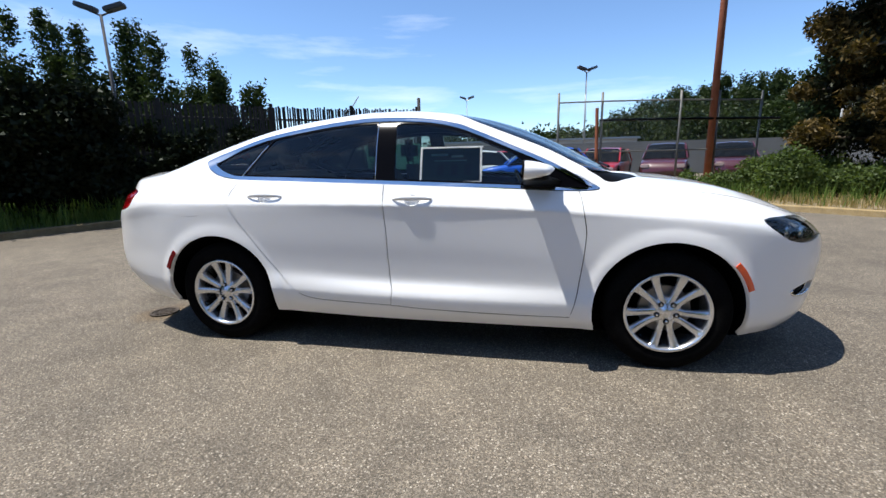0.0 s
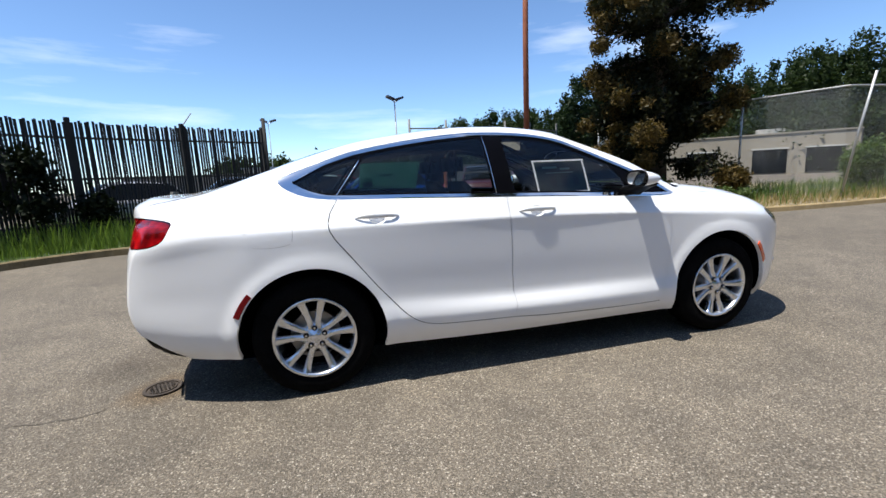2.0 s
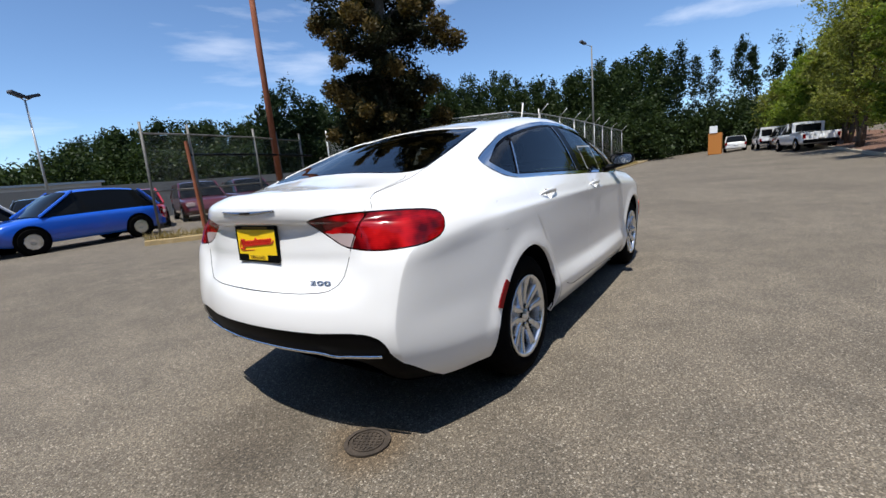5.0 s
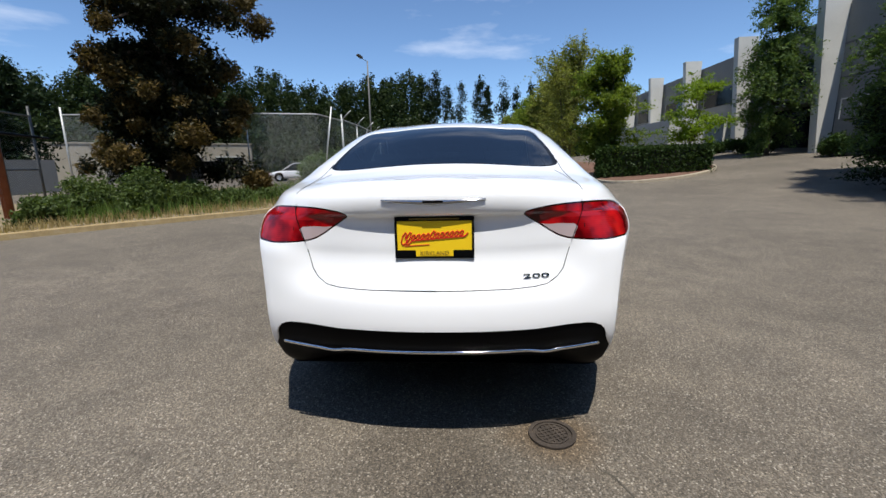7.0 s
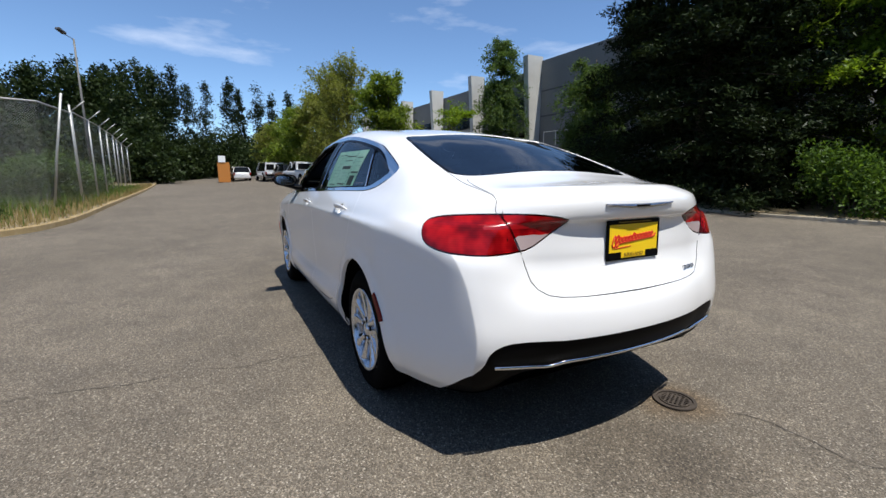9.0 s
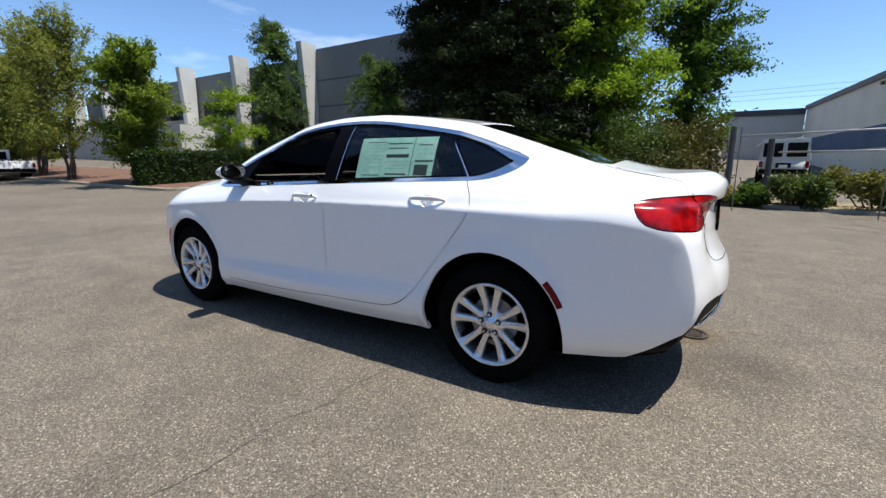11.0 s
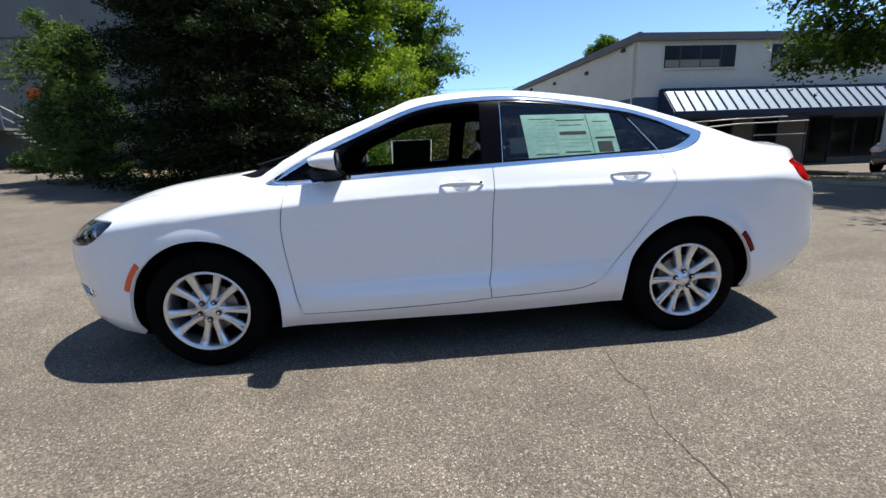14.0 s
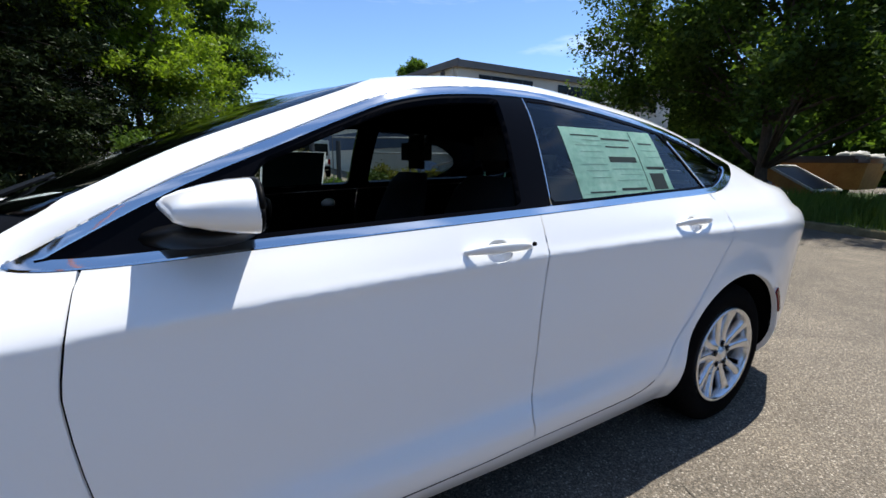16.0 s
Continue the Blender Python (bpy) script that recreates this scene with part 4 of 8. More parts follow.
# underbody and wheel houses
bm = bmesh.new()
edge = [Vector(v) for v in GRID[:, 0]]
rows = [[bm.verts.new((v.x, v.y * k, v.z + 0.004)) for v in edge] for k in (1.0, 0.5, 0.0, -0.5, -1.0)]
for p, q in zip(rows, rows[1:]):
    for i in range(len(edge) - 1):
        bm.faces.new((p[i], p[i + 1], q[i + 1], q[i]))
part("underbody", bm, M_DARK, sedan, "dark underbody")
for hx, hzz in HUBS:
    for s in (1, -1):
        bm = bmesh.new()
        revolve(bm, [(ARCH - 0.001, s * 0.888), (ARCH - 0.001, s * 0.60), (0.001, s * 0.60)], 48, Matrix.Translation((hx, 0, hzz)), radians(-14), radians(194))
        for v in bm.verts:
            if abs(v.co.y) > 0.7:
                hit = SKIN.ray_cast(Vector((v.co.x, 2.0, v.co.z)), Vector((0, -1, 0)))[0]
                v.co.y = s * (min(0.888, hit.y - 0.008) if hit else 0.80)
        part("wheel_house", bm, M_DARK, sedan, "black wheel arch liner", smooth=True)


def wheel_bodies():
    """Meshes of one wheel, axle along y, outer face at +y = 0."""
    bm = bmesh.new()                                        # tyre
    prof = [(0.222, -0.20), (0.235, -0.212), (0.27, -0.218), (0.308, -0.212), (0.326, -0.195), (0.3335, -0.165), (0.3345, -0.11), (0.3335, -0.055), (0.326, -0.026), (0.308, -0.010), (0.27, -0.002), (0.240, -0.006), (0.224, -0.018)]
    revolve(bm, prof, 72)
    tyre = bm
    bm = bmesh.new()                                        # rim: lip, barrel, hub and five pairs of spokes
    revolve(bm, [(0.224, -0.016), (0.226, -0.004), (0.2235, 0.0), (0.214, -0.001), (0.207, -0.010), (0.203, -0.026), (0.196, -0.10), (0.192, -0.20)], 72)
    bmesh.ops.recalc_face_normals(bm, faces=bm.faces)
    rim = bm
    hub = bmesh.new()
    revolve(hub, [(0.0, -0.014), (0.030, -0.014), (0.033, -0.018), (0.062, -0.024), (0.078, -0.034), (0.086, -0.055), (0.088, -0.10)], 40)
    spokes = []
    for sgn in (1, -1):
        bm = bmesh.new()
        secs = []
        for r, off, wd, y, th in ((0.045, 0.018, 0.019, -0.020, 0.03), (0.085, 0.0225, 0.0175, -0.026, 0.035), (0.13, 0.034, 0.0185, -0.022, 0.035), (0.175, 0.048, 0.0215, -0.015, 0.035), (0.205, 0.060, 0.0275, -0.008, 0.035), (0.2165, 0.064, 0.0310, -0.004, 0.03)):
            secs.append([bm.verts.new((min(r, math.sqrt(0.2175**2 - (sgn * off + o) ** 2)), y + dy, sgn * off + o)) for o, dy in ((-wd, -th), (-wd, -0.006), (-wd * 0.62, 0.0), (wd * 0.62, 0.0), (wd, -0.006), (wd, -th))])
        for a, b in zip(secs, secs[1:]):
            for j in range(5):
                bm.faces.new((a[j], a[j + 1], b[j + 1], b[j]))
        bmesh.ops.recalc_face_normals(bm, faces=bm.faces)
        if max(bm.faces, key=lambda f: f.calc_center_median().y).normal.y < 0:
            bmesh.ops.reverse_faces(bm, faces=bm.faces)
        spokes.append(bm)
    disc = bmesh.new()
    revolve(disc, [(0.05, -0.075), (0.135, -0.075), (0.135, -0.10), (0.05, -0.10)], 40)
    # flat disc added behind the spokes, darkened as the shade between them
    back = bmesh.new()
    revolve(back, [(0.0, -0.13), (0.195, -0.13)], 40)
    nut = bmesh.new()
    revolve(nut, [(0.0, 0.010), (0.006, 0.009), (0.009, 0.004), (0.0095, -0.012)], 6)
    seat = bmesh.new()
    revolve(seat, [(0.0, -0.001), (0.0125, -0.001), (0.0145, 0.001), (0.0150, -0.002)], 16)
    cap = bmesh.new()
    revolve(cap, [(0.0, 0.004), (0.018, 0.003), (0.026, 0.0), (0.028, -0.006)], 28)
    return tyre, rim, disc, back, nut, seat, cap, hub, spokes


W_TYRE, W_RIM, W_DISC, W_BACK, W_NUT, W_SEAT, W_CAP, W_HUB, W_SPOKES = wheel_bodies()
bpy.context.view_layer.update()
for wx, spin in ((1.371, 36.0), (-1.371, 2.0)):
    for s in (1, -1):
        turn = pose(wx, s * 0.892, 0.3335, 0, 0, 0 if s > 0 else 180) @ pose(0, 0, 0, 0, spin, 0)
        w = part("wheel", W_RIM, M_ALLOY, sedan, "silver alloy wheel with paired spokes", smooth=True, keep=True)
        w.matrix_basis = turn
        part("tyre", W_TYRE, M_RUBBER, w, "black rubber tyre", smooth=True, keep=True)
        part("brake_disc", W_DISC, M_STEEL, w, "bare steel brake disc", keep=True)
        part("spoke_shade", W_BACK, M_DARK, w, keep=True)
        part("hub_cap", W_CAP, M_ALLOY, w, smooth=True, keep=True).location = (0, -0.014, 0)
        part("hub", W_HUB, M_ALLOY, w, smooth=True, keep=True)
        for k in range(5):
            a = math.pi / 2 + 2 * math.pi * k / 5
            for spoke in W_SPOKES:
                part("spoke", spoke, M_ALLOY, w, smooth=True, keep=True).matrix_basis = pose(0, 0, 0, 0, -math.degrees(a), 0)
            p = (0.0525 * math.cos(a), -0.0185, 0.0525 * math.sin(a))
            nut = part("wheel_nut", W_NUT, M_CHROME, w, keep=True)
            nut.location = p
            part("nut_seat", W_SEAT, M_BLACK, w, keep=True).location = p
for b in (W_TYRE, W_RIM, W_DISC, W_BACK, W_NUT, W_SEAT, W_CAP, W_HUB, *W_SPOKES):
    b.free()


def side_frame(x, z, s):
    """A pose on the skin at (x, z): local x along the car, y out, z up; s = 1 left, -1 right."""
    p, n = on_side(x, z)
    ux = Vector((1, 0, 0))
    ux = (ux - n * ux.dot(n)).normalized()
    uz = ux.cross(n)
    m = Matrix((ux, n, uz)).transposed().to_4x4()
    m.translation = p
    return m if s > 0 else Matrix.Diagonal((1, -1, 1, 1)) @ m


for s in (1, -1):
    for cx, cz in CUPS:
        m = side_frame(cx, cz, s)
        bm = bmesh.new()                                       # bowl behind the grip
        rings = []
        for r, dep in ((1.0, 0.0), (0.96, 0.010), (0.82, 0.024), (0.5, 0.033), (0.12, 0.036)):
            row = []
            for a in np.linspace(0, 2 * math.pi, 33)[:-1]:
                x, z = cx + 0.0475 * r * math.cos(a), cz + 0.013 + 0.0345 * r * math.sin(a)
                p, n = on_side(x, z)
                p = p - n * dep
                row.append(bm.verts.new((p.x, p.y * s, p.z)))
            rings.append(row)
        for a, b in zip(rings, rings[1:]):
            for k in range(32):
                bm.faces.new((a[k], a[(k + 1) % 32], b[(k + 1) % 32], b[k]))
        bm.faces.new(rings[-1])
        bmesh.ops.recalc_face_normals(bm, faces=bm.faces)
        part("handle_cup", bm, M_PAINT, sedan, smooth=True)
        bm = bmesh.new()                                       # grip bar
        secs = []
        for u in np.linspace(-1, 1, 15):
            out = 0.020 * (1 - abs(u) ** 4) + 0.001
            hh = 0.0135 * (1 - 0.55 * abs(u) ** 3)
            x0 = 0.118 * u
            p, n = on_side(cx + x0, cz + 0.018)
            ring = []
            for a in np.linspace(0, 2 * math.pi, 13)[:-1]:
                q = p + n * (out + 0.006 * math.cos(a)) + Vector((0, 0, hh * math.sin(a)))
                ring.append(bm.verts.new((q.x, q.y * s, q.z)))
            secs.append(ring)
        for a, b in zip(secs, secs[1:]):
            for k in range(12):
                bm.faces.new((a[k], a[(k + 1) % 12], b[(k + 1) % 12], b[k]))
        bm.faces.new(secs[0])
        bm.faces.new(secs[-1][::-1])
        bmesh.ops.recalc_face_normals(bm, faces=bm.faces)
        grip = part("door_handle", bm, M_PAINT, sedan, "white door handle grip", smooth=True)
    if s > 0:
        p, n = on_side(CUPS[0][0] - 0.10, CUPS[0][1] + 0.018)
        bm = bmesh.new()
        revolve(bm, [(0.0, 0.002), (0.006, 0.002), (0.007, -0.004)], 14, Matrix.Translation(p + n * 0.035))
        part("lock_barrel", bm, M_BLACK, sedan)

    # side markers on bumper edges
    for zlo, zhi, hx, a_lo, a_hi, material, lab in ((0, 0, 1.371, 20, 43, M_AMBER, "amber side marker"), (0, 0, -1.371, 137, 156, M_RED_MARK, "red side marker")):
        bm = bmesh.new()
        rows = []
        for a in np.linspace(a_lo, a_hi, 9):
            row = []
            for r, dep in ((ARCH + 0.004, -0.004), (ARCH + 0.006, 0.006), (ARCH + 0.028, 0.007), (ARCH + 0.034, 0.006), (ARCH + 0.036, -0.004)):
                p, n = on_side(hx + r * math.cos(radians(a)), 0.333 + r * math.sin(radians(a)))
                p = p + n * dep
                row.append(bm.verts.new((p.x, p.y * s, p.z)))
            rows.append(row)
        for a, b in zip(rows, rows[1:]):
            for k in range(4):
                bm.faces.new((a[k], a[k + 1], b[k + 1], b[k]))
        bm.faces.new(rows[0])
        bm.faces.new(rows[-1][::-1])
        bmesh.ops.recalc_face_normals(bm, faces=bm.faces)
        part("side_marker", bm, material, sedan, lab)

    # door mirror: a shell that narrows forward, glass behind, black foot
    bm = bmesh.new()
    secs = []
    for u, xx in zip((0.0, 0.10, 0.3, 0.55, 0.8, 0.95, 1.0), (0.745, 0.738, 0.716, 0.682, 0.640, 0.608, 0.600)):
        k = 0.14 + 0.86 * min(1.0, u * 1.12) ** 0.62
        hw, hh = 0.098 * (0.35 + 0.65 * k), 0.048 * k
        ring = []
        for a in np.linspace(0, 2 * math.pi, 25)[:-1]:
            ca, sa = math.cos(a), math.sin(a)
            ex = abs(ca) ** 0.72 * (1 if ca > 0 else -1)
            ez = abs(sa) ** 0.72 * (1 if sa > 0 else -1)
            ring.append(bm.verts.new((xx - 0.012 * ex * (1 - u), s * (0.968 + hw * ex), 1.113 + hh * ez - 0.006 * ex - 0.004 * (1 - u))))
        secs.append(ring)
    for a, b in zip(secs, secs[1:]):
        for k in range(24):
            bm.faces.new((a[k], a[(k + 1) % 24], b[(k + 1) % 24], b[k]))
    bm.faces.new(secs[0])
    bmesh.ops.recalc_face_normals(bm, faces=bm.faces)
    shell = part("door_mirror", bm, M_PAINT, sedan, "white door mirror shell", smooth=True)
    bm = bmesh.new()
    ring_pts = [(0.598, s * (0.968 + 0.094 * math.copysign(abs(math.cos(a)) ** 0.72, math.cos(a))), 1.113 + 0.045 * math.copysign(abs(math.sin(a)) ** 0.72, math.sin(a))) for a in np.linspace(0, 2 * math.pi, 33)]
    part("mirror_rim", tubed(ring_pts, 0.006, 6), M_BLACK, shell, "black mirror rim", smooth=True)
    glass_turn = Matrix.Translation((0.606, s * 0.966, 1.113)) @ pose(0, 0, 0, 0, 12.5, 13 * s)
    bm.faces.new([bm.verts.new(glass_turn @ Vector((0, 0.086 * math.copysign(abs(math.cos(a)) ** 0.72, math.cos(a)), 0.045 * math.copysign(abs(math.sin(a)) ** 0.72, math.sin(a))))) for a in np.linspace(0, 2 * math.pi, 25)[:-1]])
    part("mirror_glass", bm, M_MIRROR, shell, "mirror glass")
    bm = bmesh.new()
    secs = []
    for y, xc, zc, hx2, hz2 in ((0.83, 0.69, 1.040, 0.110, 0.030), (0.87, 0.685, 1.046, 0.095, 0.026), (0.92, 0.675, 1.058, 0.078, 0.022), (0.98, 0.668, 1.070, 0.068, 0.016), (1.03, 0.66, 1.076, 0.05, 0.008)):
        secs.append([bm.verts.new((xc + hx2 * math.cos(a), s * y, zc + hz2 * math.sin(a))) for a in np.linspace(0, 2 * math.pi, 17)[:-1]])
    for a, b in zip(secs, secs[1:]):
        for k in range(16):
            bm.faces.new((a[k], a[(k + 1) % 16], b[(k + 1) % 16], b[k]))
    bm.faces.new(secs[-1])
    bmesh.ops.recalc_face_normals(bm, faces=bm.faces)
    part("mirror_foot", bm, M_BLACK, shell, "black plastic mirror foot", smooth=True)

    # headlamp innards
    bm = bmesh.new()
    rows = []
    for x in np.linspace(1.84, 2.2, 12):
        top_z, low_z = 0.825 - max(0, x - 2.08) * 0.4, 0.77 - min(0.045, max(0, (x - 1.86)) * 0.5) + max(0, x - 2.12) * 0.25
        row = []
        for z in np.linspace(low_z - 0.01, top_z, 4):
            hit = on_side(x, z)
            p = hit[0] - hit[1] * 0.045
            row.append(bm.verts.new((p.x, p.y * s, p.z)))
        rows.append(row)
    for a, b in zip(rows, rows[1:]):
        for k in range(3):
            bm.faces.new((a[k], a[k + 1], b[k + 1], b[k]))
    part("headlamp_bezel", bm, M_BLACK_GLOSS, sedan, "dark headlamp housing")
    for x, z in ((1.98, 0.775), (2.09, 0.765)):
        p, n = on_side(x, z)
        c = p - n * 0.035
        bm = bmesh.new()
        revolve(bm, [(0.0, 0.012), (0.02, 0.008), (0.030, -0.004), (0.036, 0.004), (0.038, -0.01)], 24, Matrix.Translation((c.x, 0, c.z)) @ pose(0, 0, 0, 0, 0, -55))
        for v in bm.verts:
            v.co.y = (v.co.y + c.y) * s
        part("projector", bm, M_CHROME, sedan, "chrome headlamp projector", smooth=True)
    # fog lamp trim
    pts = []
    for a in np.linspace(-2.6, 0.4, 14):
        y, z = 0.69 + 0.07 * math.cos(a), 0.438 + 0.028 * math.sin(a)
        hit = SKIN.ray_cast(Vector((4, y, z)), Vector((-1, 0, 0)))
        pts.append((hit[0].x - 0.002, s * y, z))
    part("fog_trim", tubed(pts, 0.006, 6), M_CHROME, sedan, "chrome fog lamp trim", smooth=True)

# shut lines above the sill and along the trunk lid, bright dividers between the panes
for s in (1, -1):
    line = []
    for x, z in curve_xy([(0.860, 0.287), (0.60, 0.286), (0.005, 0.299), (-0.19, 0.313), (-0.45, 0.321), (-0.666, 0.331), (-0.746, 0.346), (-0.80, 0.368)], 0.04):
        p, n = on_side(x, z)
        line.append((p.x, p.y * s, p.z))
    part("door_seam", tubed(line, 0.0017, 6), M_TRIM_GREY, sedan, "dark shut line above the sill")
    deck = []
    for x in np.arange(-2.30, -1.70, 0.02):
        y = 0.60
        for _ in range(4):
            hit = SKIN.ray_cast(Vector((x, y, 3)), Vector((0, 0, -1)))
            if hit[0] is None:
                break
            y = float(np.interp(hit[0].z, (1.04, 1.06, 1.085, 1.11, 1.16), (0.618, 0.612, 0.600, 0.592, 0.585)))
        else:
            if hit[0].z > 1.055:
                deck.append((x, y * s, hit[0].z + 0.0005))
    part("lid_seam", tubed(deck, 0.0018, 6), M_TRIM_GREY, sedan, "dark shut line of the trunk lid")
    for x0, z0, x1, z1, r in ((-1.202, 1.092, -1.052, 1.292, 0.0045), (-0.272, 1.062, -0.292, 1.412, 0.0028)):
        line = []
        for k in range(9):
            p, n = on_side(x0 + (x1 - x0) * k / 8, z0 + (z1 - z0) * k / 8)
            p = p - n * 0.006
            line.append((p.x, p.y * s, p.z))
        part("window_divider", tubed(line, r, 6), M_CHROME, sedan, "thin bright divider between panes", smooth=True)

# tail: chrome strip, emblem, badge, plate
pts = []
for y in np.linspace(-0.670, 0.670, 67):
    a = abs(y)
    z = 0.432 + 0.012 / (1 + math.exp((a - 0.40) / 0.012)) - 0.004 * math.exp(-(((a - 0.45) / 0.04) ** 2)) + max(0, a - 0.46) * 0.09
    p, n = on_tail(y, z)
    pts.append(p + Vector((-0.004, 0, 0)))
shut = []
for (y0, z0), (y1, z1) in zip(LID_EDGE, LID_EDGE[1:]):
    for k in range(6):
        shut.append((y0 + (y1 - y0) * k / 6, z0 + (z1 - z0) * k / 6))
shut = [(-y, z) for y, z in shut[::-1]] + shut
part("lid_shut_line", tubed([on_tail(y, z)[0] for y, z in shut], 0.0016, 6), M_DARK, lid, "dark gap round the trunk lid")
for s in (1, -1):
    side = []
    for x, y in ((-1.885, 0.545), (-1.93, 0.562), (-2.0, 0.575), (-2.08, 0.583), (-2.16, 0.590), (-2.23, 0.597), (-2.275, 0.602)):
        hit = SKIN.ray_cast(Vector((x, y, 3.0)), Vector((0, 0, -1)))[0]
        if hit:
            side.append((hit.x, hit.y * s, hit.z))
    part("lid_shut_line", tubed(side, 0.0013, 6), M_DARK, lid)
part("bumper_strip", tubed(pts, [0.0075] * len(pts), 10), M_CHROME, sedan, "thin chrome bumper strip", smooth=True)

for s in (1, -1):                                              # gap where the lid parts each tail lamp
    gap_pts = []
    for k in range(9):
        p, n = on_tail(s * (0.606 - 0.058 * k / 8), 1.028 - 0.150 * k / 8)
        gap_pts.append(p + n * 0.001)
    part("lamp_gap", tubed(gap_pts, 0.0017, 6), M_DARK, sedan, "dark gap across the tail lamp")

bm = bmesh.new()                                               # winged emblem
rows = []
for u in np.linspace(-1, 1, 31):
    y = 0.202 * u
    lo = 1.039 + 0.015 * abs(u) ** 1.3 - 0.001
    hi = 1.060 - 0.003 * (1 - abs(u))
    ring = []
    for d, q in ((0.0, 0.0), (0.005, 0.15), (0.008, 0.5), (0.005, 0.85), (0.0, 1.0)):
        p, n = on_tail(y, lo + (hi - lo) * q)
        ring.append(bm.verts.new(p + n * d))
    rows.append(ring)
for a, b in zip(rows, rows[1:]):
    for k in range(4):
        bm.faces.new((a[k], a[k + 1], b[k + 1], b[k]))
bmesh.ops.recalc_face_normals(bm, faces=bm.faces)
emblem = part("emblem", bm, M_CHROME_DARK, sedan, "chrome winged emblem")
bm = bmesh.new()
p, n = on_tail(0.0, 1.049)
box(bm, (-0.004, -0.040, -0.004), (0.004, 0.040, 0.005), Matrix.Translation(p + n * 0.006) @ pose(0, 0, 0, 0, -12, 0), 0.002)
part("emblem_centre", bm, M_BLACK_GLOSS, emblem, "dark emblem centre")


def lettering(words, size, m, material, name, parent, extrude=0.001):
    cu = bpy.data.curves.new(name, "FONT")
    cu.body, cu.size, cu.extrude = words, size, extrude
    cu.align_x, cu.align_y = "CENTER", "CENTER"
    tmp = new(name, cu)
    me = bpy.data.meshes.new_from_object(tmp)
    bpy.data.objects.remove(tmp)
    me.materials.append(material)
    ob = new(name, me)
    ob.parent, ob.matrix_basis = parent, m
    return ob


p, n = on_tail(-0.402, 0.745)
tail_turn = Matrix(((0, 0, -1), (-1, 0, 0), (0, 1, 0))).to_4x4()       # text reads from behind
badge_m = Matrix.Translation(p + n * 0.004) @ pose(0, 0, 0, 0, math.degrees(math.asin(-n.z)) * -1, math.degrees(math.atan2(n.y, n.x)) - 180) @ tail_turn
badge = lettering("200", 0.040, badge_m @ Matrix.Diagonal((1.85, 0.62, 1, 1)), M_CHROME_DARK, "model_badge", sedan, 0.002)

p_hi, _ = on_tail(0.0, 0.985)
p_lo, _ = on_tail(0.0, 0.825)
lean = math.degrees(math.atan2(p_hi.x - p_lo.x, 0.16))
plate_m = Matrix.Translation(((p_hi.x + p_lo.x) / 2 - 0.0045, 0, 0.905)) @ pose(0, 0, 0, 0, lean, 0)
plate = part("dealer_plate", boxed((-0.002, -0.151, -0.076), (0.006, 0.151, 0.076), None, 0.001), M_PLATE, sedan, "yellow dealer plate with red script bars")
plate.matrix_basis = plate_m
bm = bmesh.new()
for lo, hi in (((-0.004, -0.158, 0.066), (0.008, 0.158, 0.083)), ((-0.004, -0.158, -0.083), (0.008, 0.158, -0.077)), ((-0.004, -0.158, -0.077), (0.008, -0.148, 0.066)), ((-0.004, 0.148, -0.077), (0.008, 0.158, 0.066)), ((-0.0038, -0.148, -0.077), (0.007, -0.075, -0.050)), ((-0.0038, 0.075, -0.077), (0.007, 0.148, -0.050))):
    box(bm, lo, hi, None, 0.0015)
part("plate_frame", bm, M_BLACK, plate, "black plastic plate frame")
rs = random.Random(3)
script = []
for k in range(90):                                               # a slanted scrawl in place of the trade name
    u = k / 89
    tall = (1.9 if k < 13 else 1.0) * (1.7 if 40 < k < 46 else 1.0)
    w = math.sin(k * 0.92)
    script.append((-0.0032, 0.128 - 0.250 * u - 0.011 * math.cos(k * 0.92) - 0.006 * tall * w, -0.004 + 0.020 * u + tall * 0.0135 * w))
part("script_bar", tubed(script, 0.0030, 5), M_PLATE_RED, plate, "red scrawled script")
part("script_rule", tubed([(-0.0030, 0.118, -0.034), (-0.0030, 0.06, -0.030), (-0.0030, 0.02, -0.028)], 0.0016, 5), M_PLATE_RED, plate)
lettering("KIRKLAND", 0.024, Matrix.Translation((-0.0042, 0, -0.063)) @ tail_turn, M_PLATE_INK, "plate_words", plate, 0.0004)
part("plate_caption", boxed((-0.0050, -0.10, 0.072), (-0.0039, 0.10, 0.077)), M_PLATE_INK, plate)

# shut lines along the hood's sides
for s in (1, -1):
    line = []
    for x, y in curve_xy([(1.16, 0.770), (1.24, 0.775), (1.36, 0.768), (1.60, 0.740), (1.80, 0.695), (1.98, 0.625), (2.06, 0.56)], 0.03):
        hit = SKIN.ray_cast(Vector((x, y, 3.0)), Vector((0, 0, -1)))[0]
        if hit:
            line.append((hit.x, hit.y * s, hit.z))
    part("hood_shut_line", tubed(line, 0.0014, 6), M_DARK, sedan, "dark gap beside the hood")

# wipers
for y0, y1 in ((0.62, 0.02), (0.02, -0.55)):
    a = SKIN.ray_cast(Vector((1.10, abs(y0), 3)), Vector((0, 0, -1)))[0]
    b = SKIN.ray_cast(Vector((1.08, abs(y1), 3)), Vector((0, 0, -1)))[0]
    part("wiper", tubed([(a.x, y0, a.z + 0.012), (b.x, y1, b.z + 0.016)], 0.008, 6), M_BLACK, sedan, "black wiper blade")

